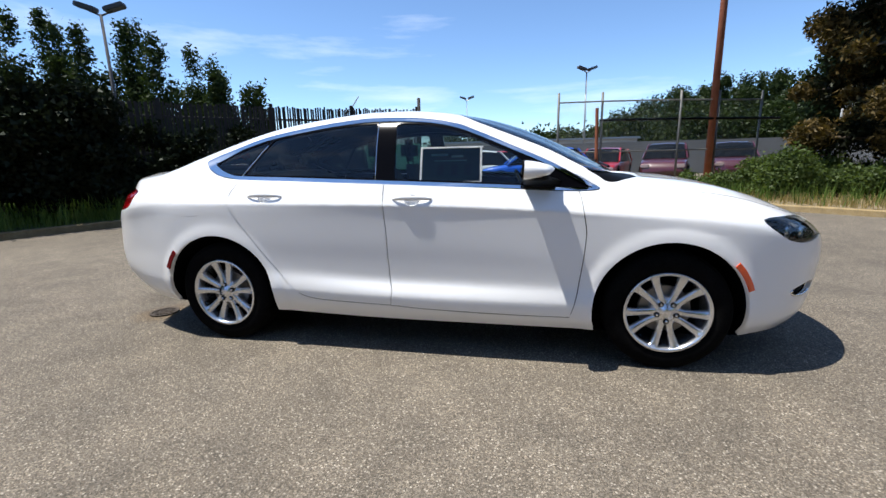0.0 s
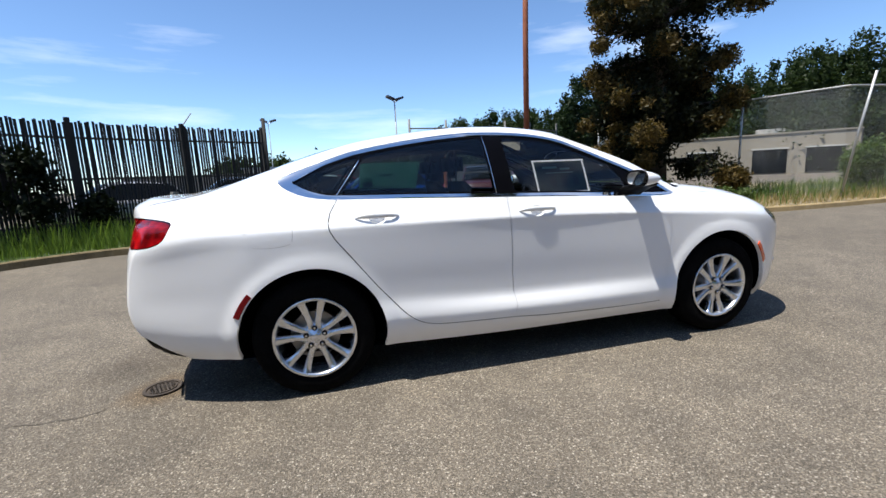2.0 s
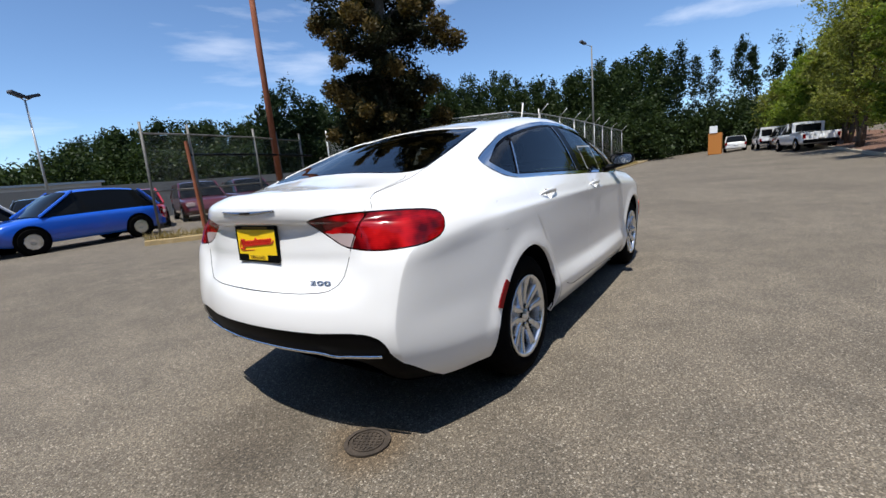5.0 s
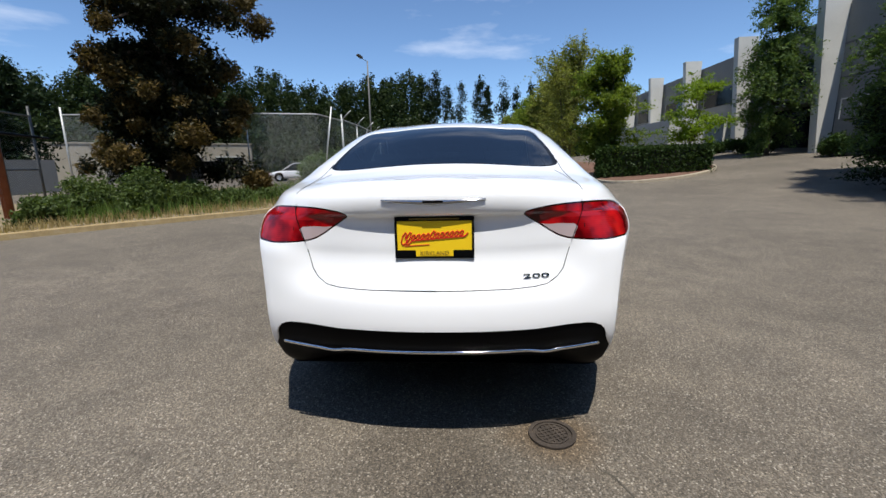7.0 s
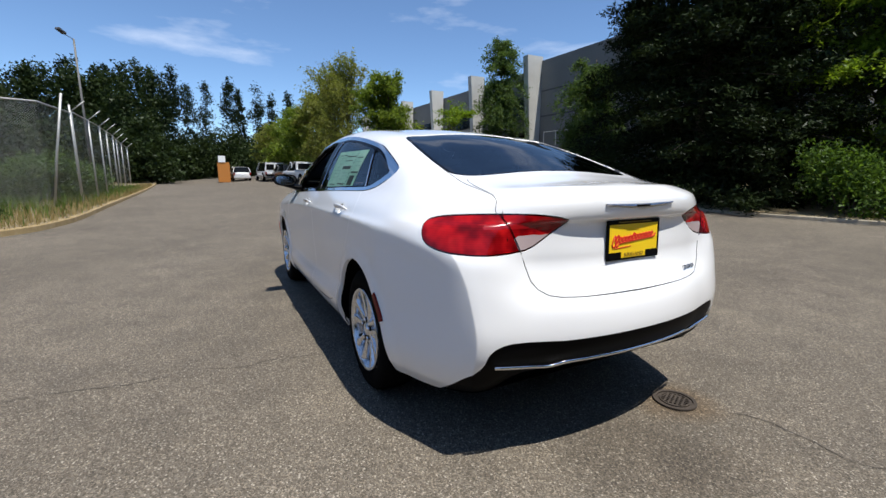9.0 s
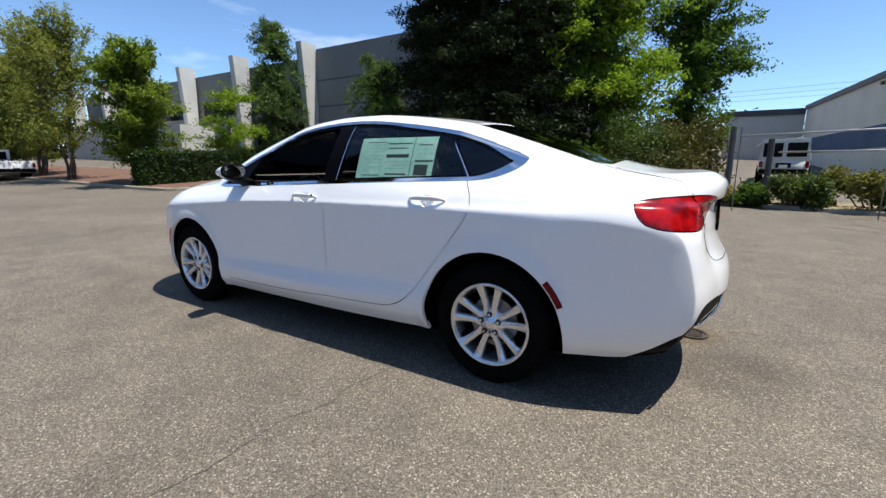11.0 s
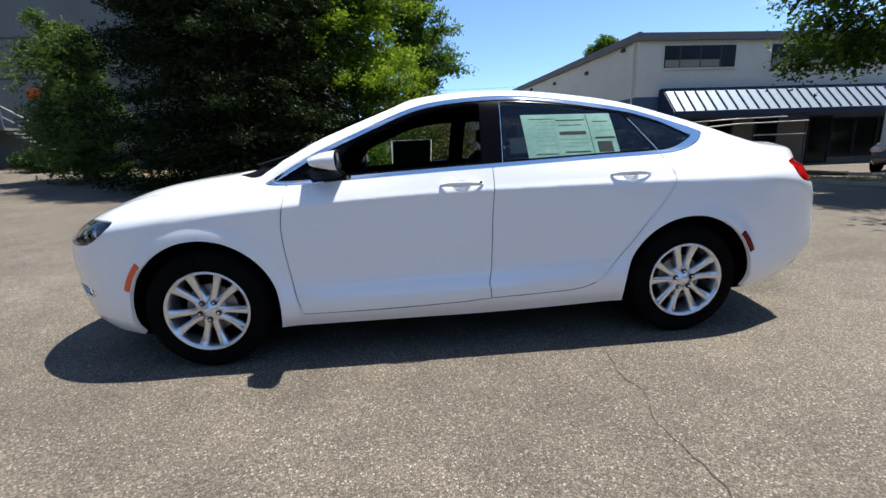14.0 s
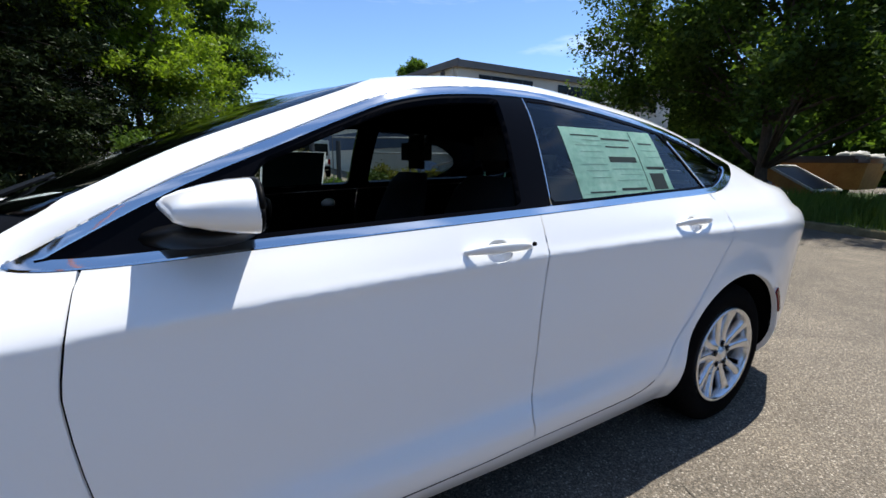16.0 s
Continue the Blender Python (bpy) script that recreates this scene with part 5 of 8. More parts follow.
# window sticker on the rear left glass, framed sign in the front right glass
def on_glass(x0, x1, z0, z1, s, lift, nx=8, nz=6, slant=0.0):
    bm = bmesh.new()
    g = []
    for i in range(nx + 1):
        row = []
        for j in range(nz + 1):
            z = z0 + (z1 - z0) * j / nz
            x = x0 + (x1 - x0) * i / nx + slant * (z - z0)
            p, n = on_side(x, z)
            p = p + n * lift
            row.append(bm.verts.new((p.x, p.y * s, p.z)))
        g.append(row)
    for i in range(nx):
        for j in range(nz):
            bm.faces.new((g[i][j], g[i + 1][j], g[i + 1][j + 1], g[i][j + 1]))
    bmesh.ops.solidify(bm, geom=bm.faces[:], thickness=0.0006)
    return bm


sticker = part("window_sticker", on_glass(-0.965, -0.425, 1.085, 1.325, 1, -0.0075, slant=0.09), M_PAPER, sedan, "pale green price sticker with printed bars")
for x0, x1, z0, z1 in ((-0.78, -0.62, 1.205, 1.225), (-0.78, -0.61, 1.285, 1.292), (-0.79, -0.64, 1.105, 1.114), (-0.95, -0.83, 1.180, 1.190), (-0.93, -0.84, 1.105, 1.165), (-0.92, -0.83, 1.275, 1.280), (-0.60, -0.47, 1.100, 1.105), (-0.76, -0.62, 1.258, 1.263), (-0.60, -0.45, 1.296, 1.300), (-0.60, -0.50, 1.280, 1.283), (-0.60, -0.46, 1.262, 1.264), (-0.60, -0.47, 1.240, 1.242), (-0.60, -0.52, 1.218, 1.220), (-0.60, -0.46, 1.196, 1.198), (-0.60, -0.48, 1.174, 1.176), (-0.60, -0.50, 1.150, 1.152), (-0.79, -0.62, 1.180, 1.182), (-0.79, -0.66, 1.160, 1.162), (-0.79, -0.63, 1.140, 1.142), (-0.94, -0.83, 1.250, 1.252), (-0.94, -0.85, 1.225, 1.227)):
    part("print_bar", on_glass(x0, x1, z0, z1, 1, -0.0068, 3, 1, 0.09), M_INK if z1 - z0 > 0.004 else M_INK_PALE, sticker)
for x in (-0.815, ):
    part("print_rule", on_glass(x, x + 0.004, 1.09, 1.32, 1, -0.0068, 1, 5, 0.09), M_INK, sticker)
sign = part("window_sign", on_glass(0.010, 0.352, 1.050, 1.252, -1, -0.0135, slant=-0.03), M_SIGN, sedan, "dark framed sign inside the glass")
for x0, x1, z0, z1 in ((0.0, 0.362, 1.242, 1.252), (0.0, 0.362, 1.045, 1.055), (0.0, 0.012, 1.045, 1.252), (0.350, 0.362, 1.045, 1.252)):
    part("sign_frame", on_glass(x0, x1, z0, z1, -1, -0.0085, 4, 3, -0.03), M_FILM, sign, "white sign frame")
for x0, x1, z0, z1 in ((0.06, 0.16, 1.20, 1.212), (0.18, 0.25, 1.19, 1.202), (0.08, 0.27, 1.17, 1.175), (0.10, 0.14, 1.09, 1.15), (0.18, 0.22, 1.09, 1.15), (0.26, 0.30, 1.09, 1.15)):
    part("sign_bar", on_glass(x0, x1, z0, z1, -1, -0.0118, 2, 1, -0.03), M_PAPER if z1 > 1.16 else M_INK, sign)

# cabin: seats, dashboard, steering wheel
def seat(x, y, name="front_seat", wide=0.25):
    root = part(name, boxed((x - 0.26, y - wide, 0.42), (x + 0.26, y + wide, 0.60), None, 0.05), M_CLOTH, sedan, "black cloth seat", smooth=True)
    bm = bmesh.new()
    secs = []
    for u, zz, hw, th in ((0, 0.55, 0.23, 0.08), (0.3, 0.72, 0.245, 0.085), (0.6, 0.92, 0.24, 0.075), (0.85, 1.08, 0.20, 0.06), (1, 1.14, 0.15, 0.04)):
        xc = x - 0.24 - 0.20 * u
        secs.append([bm.verts.new((xc + th * math.cos(a), y + hw * wide / 0.25 * math.copysign(abs(math.sin(a)) ** 0.6, math.sin(a)), zz)) for a in np.linspace(0, 2 * math.pi, 19)[:-1]])
    for a, b in zip(secs, secs[1:]):
        for k in range(18):
            bm.faces.new((a[k], a[(k + 1) % 18], b[(k + 1) % 18], b[k]))
    bm.faces.new(secs[-1])
    part("seat_back", bm, M_CLOTH, root, smooth=True)
    part("headrest", boxed((x - 0.52, y - 0.125, 1.16), (x - 0.41, y + 0.125, 1.345), None, 0.045), M_CLOTH, root, smooth=True)
    for o in (-0.07, 0.07):
        part("headrest_post", tubed([(x - 0.455, y + o, 1.10), (x - 0.465, y + o, 1.20)], 0.006, 6), M_CHROME, root)


seat(0.06, 0.37)
seat(0.06, -0.37)
part("rear_bench", boxed((-1.0, -0.62, 0.40), (-0.45, 0.62, 0.60), None, 0.06), M_CLOTH, sedan, "black cloth rear bench", smooth=True)
part("bench_back", boxed((-0.08, -0.62, 0.0), (0.08, 0.62, 0.60), pose(-1.06, 0, 0.55, 0, -24, 0), 0.06), M_CLOTH, sedan, smooth=True)
for y in (-0.36, 0.0, 0.36):
    part("rear_headrest", boxed((-0.05, -0.12, 0), (0.05, 0.12, 0.14), pose(-1.33, y, 1.12, 0, -20, 0), 0.04), M_CLOTH, sedan, smooth=True)
bm = bmesh.new()
secs = []
for y in np.linspace(-0.74, 0.74, 13):
    bulge = 0.02 * math.cos(y * 3)
    secs.append([bm.verts.new((xx, y, zz + bulge)) for xx, zz in ((1.12, 0.98), (0.95, 1.0), (0.80, 0.995), (0.72, 0.96), (0.69, 0.88), (0.74, 0.70), (0.84, 0.50))])
for a, b in zip(secs, secs[1:]):
    for k in range(6):
        bm.faces.new((a[k], a[k + 1], b[k + 1], b[k]))
part("dashboard", bm, M_CLOTH, sedan, "black dashboard", smooth=True)
bm = bmesh.new()
rim_m = pose(0.58, 0.37, 0.90, 0, 64, 0) @ pose(0, 0, 0, 90, 0, 0)
ring = [rim_m @ Vector((0.185 * math.cos(a), 0, 0.185 * math.sin(a))) for a in np.linspace(0, 2 * math.pi, 37)]
tube(bm, ring, 0.014, 8, False)
for a in (0, math.pi, -math.pi / 2):
    tube(bm, [rim_m @ Vector((0.04 * math.cos(a), 0.02, 0.04 * math.sin(a))), rim_m @ Vector((0.18 * math.cos(a), 0, 0.18 * math.sin(a)))], 0.013, 6)
revolve(bm, [(0.0, -0.02), (0.055, -0.015), (0.065, 0.02)], 18, rim_m)
part("steering_wheel", bm, M_BLACK, sedan, "black steering wheel", smooth=True)
part("rear_view_mirror", boxed((0.36, -0.11, 1.31), (0.39, 0.11, 1.37), None, 0.012), M_BLACK, sedan, "black rear-view mirror")
part("cabin_floor", boxed((-1.3, -0.8, 0.25), (1.1, 0.8, 0.28)), M_DARK, sedan)
part("parcel_shelf", boxed((-1.85, -0.62, 1.085), (-1.32, 0.62, 1.105), None, 0.004), M_CLOTH, sedan, "black parcel shelf")
part("bulkhead", boxed((1.10, -0.78, 0.3), (1.13, 0.78, 0.97)), M_DARK, sedan)
part("inner_tail", boxed((-2.1, -0.6, 0.5), (-2.08, 0.6, 0.95)), M_DARK, sedan)

# ---- plants ----
def trunk_mesh(bm, base, h, r, rng, lean=(0, 0)):
    pts, n = [], 7
    for i in range(n):
        u = i / (n - 1)
        pts.append(Vector(base) + Vector((lean[0] * u + rng.uniform(-0.04, 0.04) * h * u * 0.4, lean[1] * u + rng.uniform(-0.04, 0.04) * h * u * 0.4, h * u)))
    tube(bm, pts, [r * (1.35 if i == 0 else 1) * (1 - 0.8 * i / (n - 1)) for i in range(n)], 9)
    return pts


def broadleaf(name, label, at, h, spread, low, material, n, leaf, seed, trunk_r=0.16, clumps=26, squash=0.7, lean=(0, 0), stems=1, top=0.55, category="tree", crown_label="", long=1.6, flat=0.2):
    """A leafy tree: trunk with limbs, and a crown of many leaves in uneven clumps."""
    rng = random.Random(seed)
    x, y = at
    z = hz(x, y)
    tree = thing(name, label, category, at=(x, y, z))
    bm = bmesh.new()
    stems_pts = []
    for s in range(stems):
        a = rng.uniform(0, 6.28)
        off = 0.0 if stems == 1 else 0.14
        ln = (lean[0] + (0 if stems == 1 else spread * 0.35 * math.cos(a)), lean[1] + (0 if stems == 1 else spread * 0.35 * math.sin(a)))
        stems_pts.append(trunk_mesh(bm, (off * math.cos(a), off * math.sin(a), -0.15), h * 0.86, trunk_r, rng, ln))
    cs, rs = [], []
    for k in range(clumps):
        u = rng.random() ** 0.8
        zz = low + (h - low) * u
        wide = spread * (math.sin(math.pi * min(0.97, (u * (1 - 0.18) + 0.18)) ** (0.9 / top * 0.55)) ** 0.8)
        a, rad = rng.uniform(0, 6.28), wide * rng.uniform(0.35, 1.0)
        c = Vector((rad * math.cos(a) + lean[0] * u, rad * math.sin(a) + lean[1] * u, zz))
        cs.append(c)
        rs.append(spread * rng.uniform(0.20, 0.40))
        P = stems_pts[k % stems]
        j = P[max(1, min(len(P) - 2, int((zz * 0.75 / (h * 0.86)) * (len(P) - 1))))]
        tube(bm, [j, j.lerp(c, 0.5) + Vector((0, 0, 0.08 * h * rng.uniform(-0.3, 0.6))), c], [trunk_r * 0.34, trunk_r * 0.2, 0.012], 5)
    part("trunk", bm, M_BARK, tree, "brown bark trunk and limbs", smooth=True)
    subs, rads = [], []
    for c, r in zip(cs, rs):
        for _ in range(7):
            d = Vector((rng.gauss(0, 1), rng.gauss(0, 1), rng.gauss(0, 0.8) * squash)) * r * 0.55
            subs.append(c + d)
            rads.append(r * rng.uniform(0.22, 0.5))
    pts = blobs(subs, rads, n, squash, 0.9) + RNG.normal(size=(n, 3)) * 0.03 * spread
    leaves("crown", pts, leaf, material, long, flat, tree, crown_label)
    return tree


def spray_tree(name, label, at, h, spread, low, material, shoots, per, leaf, seed, trunk_r=0.09, stems=2, rise=(15, 70), droop=0.10, fuzz=0.10, category="tree", long=1.8, group=""):
    """A tree of long leafy shoots: feathery outline, sky between the sprays."""
    rng = np.random.default_rng(seed)
    x, y = at
    tree = thing(name, label, category, group, at=(x, y, hz(x, y)))
    bm = bmesh.new()
    trunks = []
    for k in range(stems):
        a = rng.uniform(0, 6.28)
        out = 0.0 if stems == 1 else spread * rng.uniform(0.15, 0.4)
        P = [Vector((0.12 * (stems > 1) * math.cos(a) + out * math.cos(a) * t**1.3, 0.12 * (stems > 1) * math.sin(a) + out * math.sin(a) * t**1.3, -0.15 + (h * 0.88 + 0.15) * t)) for t in np.linspace(0, 1, 9)]
        for p in P[1:]:
            p += Vector(rng.normal(size=3) * 0.05 * (1, 1, 0))
        tube(bm, P, [trunk_r * (1 - 0.86 * t) for t in np.linspace(0, 1, 9)], 7)
        trunks.append(P)
    pts = []
    for k in range(shoots):
        P = trunks[k % stems]
        leader = k > shoots * 0.88                                 # a few bare leaders stand above the crown
        u = rng.uniform(0.72, 1.0) if leader else rng.random() ** 0.9
        z = low * 0.75 + (h * 0.86 - low * 0.75) * u
        f = np.clip(z / (h * 0.88), 0.05, 0.97) * 8
        j = P[int(f)].lerp(P[min(8, int(f) + 1)], f - int(f))
        a, e = rng.uniform(0, 6.28), radians(rng.uniform(50, 84) if leader else rng.uniform(*rise))
        L = spread * rng.uniform(0.5, 1.08) * (0.62 if leader else math.sin(math.pi * (0.16 + 0.74 * u)) ** 0.7) + 0.25
        d = np.array([math.cos(a) * math.cos(e), math.sin(a) * math.cos(e), math.sin(e)])
        q = np.linspace(0, 1, 6)[:, None]
        way = np.array(j) + d * L * q - np.array([0, 0, 1.0]) * droop * L * 2.2 * q**2.2
        tube(bm, [tuple(p) for p in way], [max(0.006, trunk_r * 0.26 * (1 - t)) for t in np.linspace(0, 1, 6)], 4)
        m = int(per * (0.4 + L / spread) * (0.6 if leader else 1.0))
        t = rng.random(m) ** 0.62 * 5
        i = np.minimum(t.astype(int), 4)
        base = way[i] + (way[i + 1] - way[i]) * (t - i)[:, None]
        twig = rng.integers(0, 9, m)                               # leaves gather on side twigs
        tw = rng.normal(size=(9, 3)) * L * (0.09 if leader else 0.17) * (1, 1, 0.55)
        w = rng.random(m)[:, None]
        pts.append(base + tw[twig] * w + rng.normal(size=(m, 3)) * fuzz * (0.4 + 0.6 * w))
    part("trunk", bm, M_BARK, tree, "brown bark stems and shoots", smooth=True)
    leaves("crown", np.concatenate(pts), leaf, material, long, 0.25, tree)
    return tree


def conifer(name, label, at, h, r, low, material, seed, per=26, step=0.42, droop=0.25, leaf=0.036, trunk_r=0.2, category="tree", slim=0.58):
    """A fir: a straight trunk with whorls of drooping boughs."""
    rng = np.random.default_rng(seed)
    x, y = at
    tree = thing(name, label, category, at=(x, y, hz(x, y)))
    bm = bmesh.new()
    tube(bm, [(0, 0, -0.2), (0, 0, h * 0.5), (0, 0, h)], [trunk_r, trunk_r * 0.6, 0.02], 9)
    pts = []
    z = low
    while z < h - 0.2:
        u = (z - low) / (h - low)
        reach = r * (1 - u) ** slim + 0.25
        for k in range(8):
            a = rng.uniform(0, 2 * math.pi)
            L = reach * rng.uniform(0.65, 1.12)
            end = np.array([L * math.cos(a), L * math.sin(a), -droop * L + rng.uniform(-0.1, 0.25)])
            if k < 4:
                tube(bm, [(0, 0, z), tuple(end * 0.6 + (0, 0, z + 0.06)), tuple(end + (0, 0, z))], [0.03, 0.018, 0.005], 4)
            m = int(per * 1.9 * (0.4 + L))
            t = rng.random(m) ** 0.6
            side = rng.normal(size=(m, 3)) * (0.10 + 0.20 * L * (1.1 - t))[:, None] * (1, 1, 0.35)
            p = end * t[:, None] + side + (0, 0, z)
            p[:, 2] -= 0.12 * rng.random(m)
            pts.append(p)
        z += step * rng.uniform(0.7, 1.2)
    part("trunk", bm, M_BARK, tree, "dark bark trunk and boughs", smooth=True)
    leaves("crown", np.concatenate(pts), leaf, material, 3.2, 0.3, tree)
    return tree


def shrub(name, label, at, w, d, h, material, n, leaf, seed, group="", clumps=10, rz=0.0, lift=0.0, category="shrub"):
    rng = random.Random(seed)
    x, y = at
    bush = thing(name, label, category, group, at=(x, y, hz(x, y) + lift), rz=rz)
    cs = [(rng.uniform(-0.5, 0.5) * w * 0.8, rng.uniform(-0.5, 0.5) * d * 0.8, h * rng.uniform(0.25, 0.72)) for _ in range(clumps)]
    rs = [min(h * 0.5, max(w, d) * 0.4) * rng.uniform(0.5, 0.9) for _ in range(clumps)]
    bm = bmesh.new()
    for c in cs:
        tube(bm, [(c[0] * 0.3, c[1] * 0.3, -0.05), (c[0] * 0.7, c[1] * 0.7, c[2] * 0.6), c], [0.025, 0.016, 0.006], 5)
    part("stems", bm, M_BARK, bush)
    p = blobs(cs, rs, n, 0.9, 0.7)
    p[:, 2] = np.abs(p[:, 2]) + 0.02
    leaves("foliage", p, leaf, material, 1.6, 0.1, bush)
    return bush


def blades(name, at, tall, wide, material, label, category):
    """Upright grass blades, uncountable."""
    n = len(at)
    a = RNG.uniform(0, 2 * math.pi, n)
    t = (np.broadcast_to(tall, n) * RNG.uniform(0.45, 1.25, n))[:, None]
    side = np.stack([np.cos(a), np.sin(a), 0 * a], 1) * wide
    bend = RNG.normal(size=(n, 3)) * 0.22 * t * (1, 1, 0)
    up = np.array([0, 0, 1.0]) * t
    v = np.stack([at - side, at + side, at + side * 0.7 + bend * 0.4 + up * 0.6, at + bend + up, at - side * 0.7 + bend * 0.4 + up * 0.6], 1).reshape(-1, 3)
    ob = new(name, mesh_np(name, v, np.arange(5 * n).reshape(n, 5), material))
    return tagged(ob, label, category, kind="stuff")


def scatter(edge, back, n, lift=0.1, power=1.0):
    """Random places on a verge between two lines."""
    A, B = np.array(edge, float), np.array(back, float)
    i = RNG.random(n) * (len(A) - 1)
    k = i.astype(int)
    t = (i - k)[:, None]
    w = (RNG.random(n) ** power)[:, None]
    a = A[k] * (1 - t) + A[np.minimum(k + 1, len(A) - 1)] * t
    b = B[k] * (1 - t) + B[np.minimum(k + 1, len(B) - 1)] * t
    p = a * (1 - w) + b * w
    return np.column_stack([p, height(p[:, 0], p[:, 1]) + lift])

# ---- verges and kerbs ----
kerb_a = curve_xy([(-10.6, -4.0), (-9.6, -1.2), (-8.9, 0.7), (-8.25, 2.1), (-7.5, 3.6), (-6.5, 5.0), (-5.2, 5.9), (-3.9, 6.2), (-2.9, 6.9), (-2.3, 8.2), (-2.1, 9.6)])
back_a = curve_xy([(-24, -6.0), (-22, 1.0), (-18, 6), (-15, 9), (-13, 12), (-10, 14), (-8, 14.5), (-6, 14.5), (-4.5, 14), (-3.2, 12), (-2.5, 10.4)])
back_a = np.stack([np.interp(np.linspace(0, 1, len(kerb_a)), np.linspace(0, 1, len(back_a)), back_a[:, k]) for k in (0, 1)], 1)
ribbon(kerb_a, 0.15, -0.05, 0.13, M_KERB_MOSS, "kerb", "mossy brown concrete kerb along the grass", "kerb")
verge("grass_verge", kerb_a, back_a, M_TURF, "green verge below the black fence", "grass", 0.10)
kerb_b = curve_xy([(0.9, 9.9), (1.6, 9.3), (2.7, 8.6), (4.4, 7.4), (5.7, 6.3), (6.8, 5.4), (8.2, 4.75), (10.0, 4.6), (14, 4.75), (24, 5.1), (40, 5.9), (60, 7.5)])
back_b = curve_xy([(1.2, 10.4), (2.4, 10.6), (4.2, 11.6), (6.5, 13.5), (9.0, 15.5), (13, 16.5), (17, 15.5), (20, 13), (24, 11), (32, 10.5), (44, 11), (62, 13)])
back_b = np.stack([np.interp(np.linspace(0, 1, len(kerb_b)), np.linspace(0, 1, len(back_b)), back_b[:, k]) for k in (0, 1)], 1)
ribbon(kerb_b, 0.16, -0.05, 0.12, M_KERB_YELLOW, "kerb", "worn yellow painted concrete kerb", "kerb")
verge("dry_verge", kerb_b, back_b, M_DIRT, "dry verge with soil and straw", "verge", 0.09)
kerb_c = curve_xy([(60, -4.5), (40, -5.6), (28, -6.2), (20.5, -6.4), (17.3, -6.6), (16.2, -7.6), (16.4, -9.2), (17.6, -11.2), (19.4, -12.6), (20.9, -13.2), (22.2, -13.0), (23.4, -12.0)])
back_c = curve_xy([(60, -9.5), (40, -10.5), (28, -11.2), (24.5, -10.6), (23.5, -9.6), (22.8, -9.4), (22.0, -9.6), (21.6, -10.2), (21.6, -10.8), (21.8, -11.2), (22.4, -11.3), (23.2, -11.2)])
back_c = np.stack([np.interp(np.linspace(0, 1, len(kerb_c)), np.linspace(0, 1, len(back_c)), back_c[:, k]) for k in (0, 1)], 1)
ribbon(kerb_c[::-1], 0.16, -0.05, 0.14, M_KERB, "kerb", "pale concrete kerb round the planting bed", "kerb")
verge("bark_bed", kerb_c, back_c, M_BARK_RED, "planting bed of reddish bark chips", "planting bed", 0.11)
kerb_d = curve_xy([(10.8, -14.6), (8.6, -13.2), (6.0, -12.0), (3.0, -11.6), (0.3, -11.9), (-2.6, -12.3), (-5.6, -11.2), (-7.9, -10.2), (-9.6, -8.7), (-10.6, -7.0), (-10.9, -5.0), (-10.4, -3.2), (-10.0, -1.9), (-10.35, -0.9)])
back_d = curve_xy([(13, -17), (10, -19), (6, -21), (3, -21), (0, -21), (-3, -17), (-6, -13.2), (-9, -11.8), (-11, -10.4), (-13, -9.0), (-16, -7.0), (-17, -5.0), (-17, -3.2), (-17, -2.2)])
back_d = np.stack([np.interp(np.linspace(0, 1, len(kerb_d)), np.linspace(0, 1, len(back_d)), back_d[:, k]) for k in (0, 1)], 1)
ribbon(kerb_d, 0.15, -0.05, 0.10, M_KERB, "kerb", "low weathered kerb before the hedge trees", "kerb")
verge("tree_verge", kerb_d, back_d, M_DIRT, "dry soil verge under the trees", "verge", 0.08)

# grasses
blades("tall_grass", scatter(kerb_a, (kerb_a * 0.55 + back_a * 0.45), 26000, 0.08, 0.8), 0.50, 0.006, L_GRASS, "tall uncut green grass", "grass")
blades("kerb_grass", scatter(kerb_a, kerb_a * 0.9 + back_a * 0.1, 5000, 0.10), 0.25, 0.006, L_GRASS, "short green grass by the kerb", "grass")
blades("straw_tufts", scatter(kerb_b[: len(kerb_b) * 2 // 3], (kerb_b * 0.8 + back_b * 0.2)[: len(kerb_b) * 2 // 3], 14000, 0.08, 1.2), 0.22, 0.006, L_STRAW, "dry straw-coloured grass", "grass")
blades("green_tufts", scatter(kerb_b[len(kerb_b) // 14: len(kerb_b) // 2], (kerb_b * 0.5 + back_b * 0.5)[len(kerb_b) // 14: len(kerb_b) // 2], 8000, 0.08, 0.7), 0.42, 0.008, L_GRASS, "mixed green weeds and grass", "grass")
blades("far_straw", scatter(kerb_d[len(kerb_d) // 3:], (kerb_d * 0.7 + back_d * 0.3)[len(kerb_d) // 3:], 4200, 0.07), 0.10, 0.006, L_STRAW, "dry yellow grass by the fence", "grass")
blades("lawn_blades", scatter(kerb_d[-14:], (kerb_d * 0.4 + back_d * 0.6)[-14:], 9000, 0.07), 0.12, 0.008, L_GRASS, "thin green lawn under the tree", "grass")

# ---- fences ----
def fence_post(h, r, lean=0.0, arm=0.0):
    pts = [(0, 0, -0.2), (0, lean * 0.5, h * 0.5), (0, lean, h)]
    bm = tubed(pts, r, 8)
    if arm:
        tube(bm, [(0, lean, h), (0, lean - arm, h + arm * 0.9)], r * 0.55, 6)
    return bm


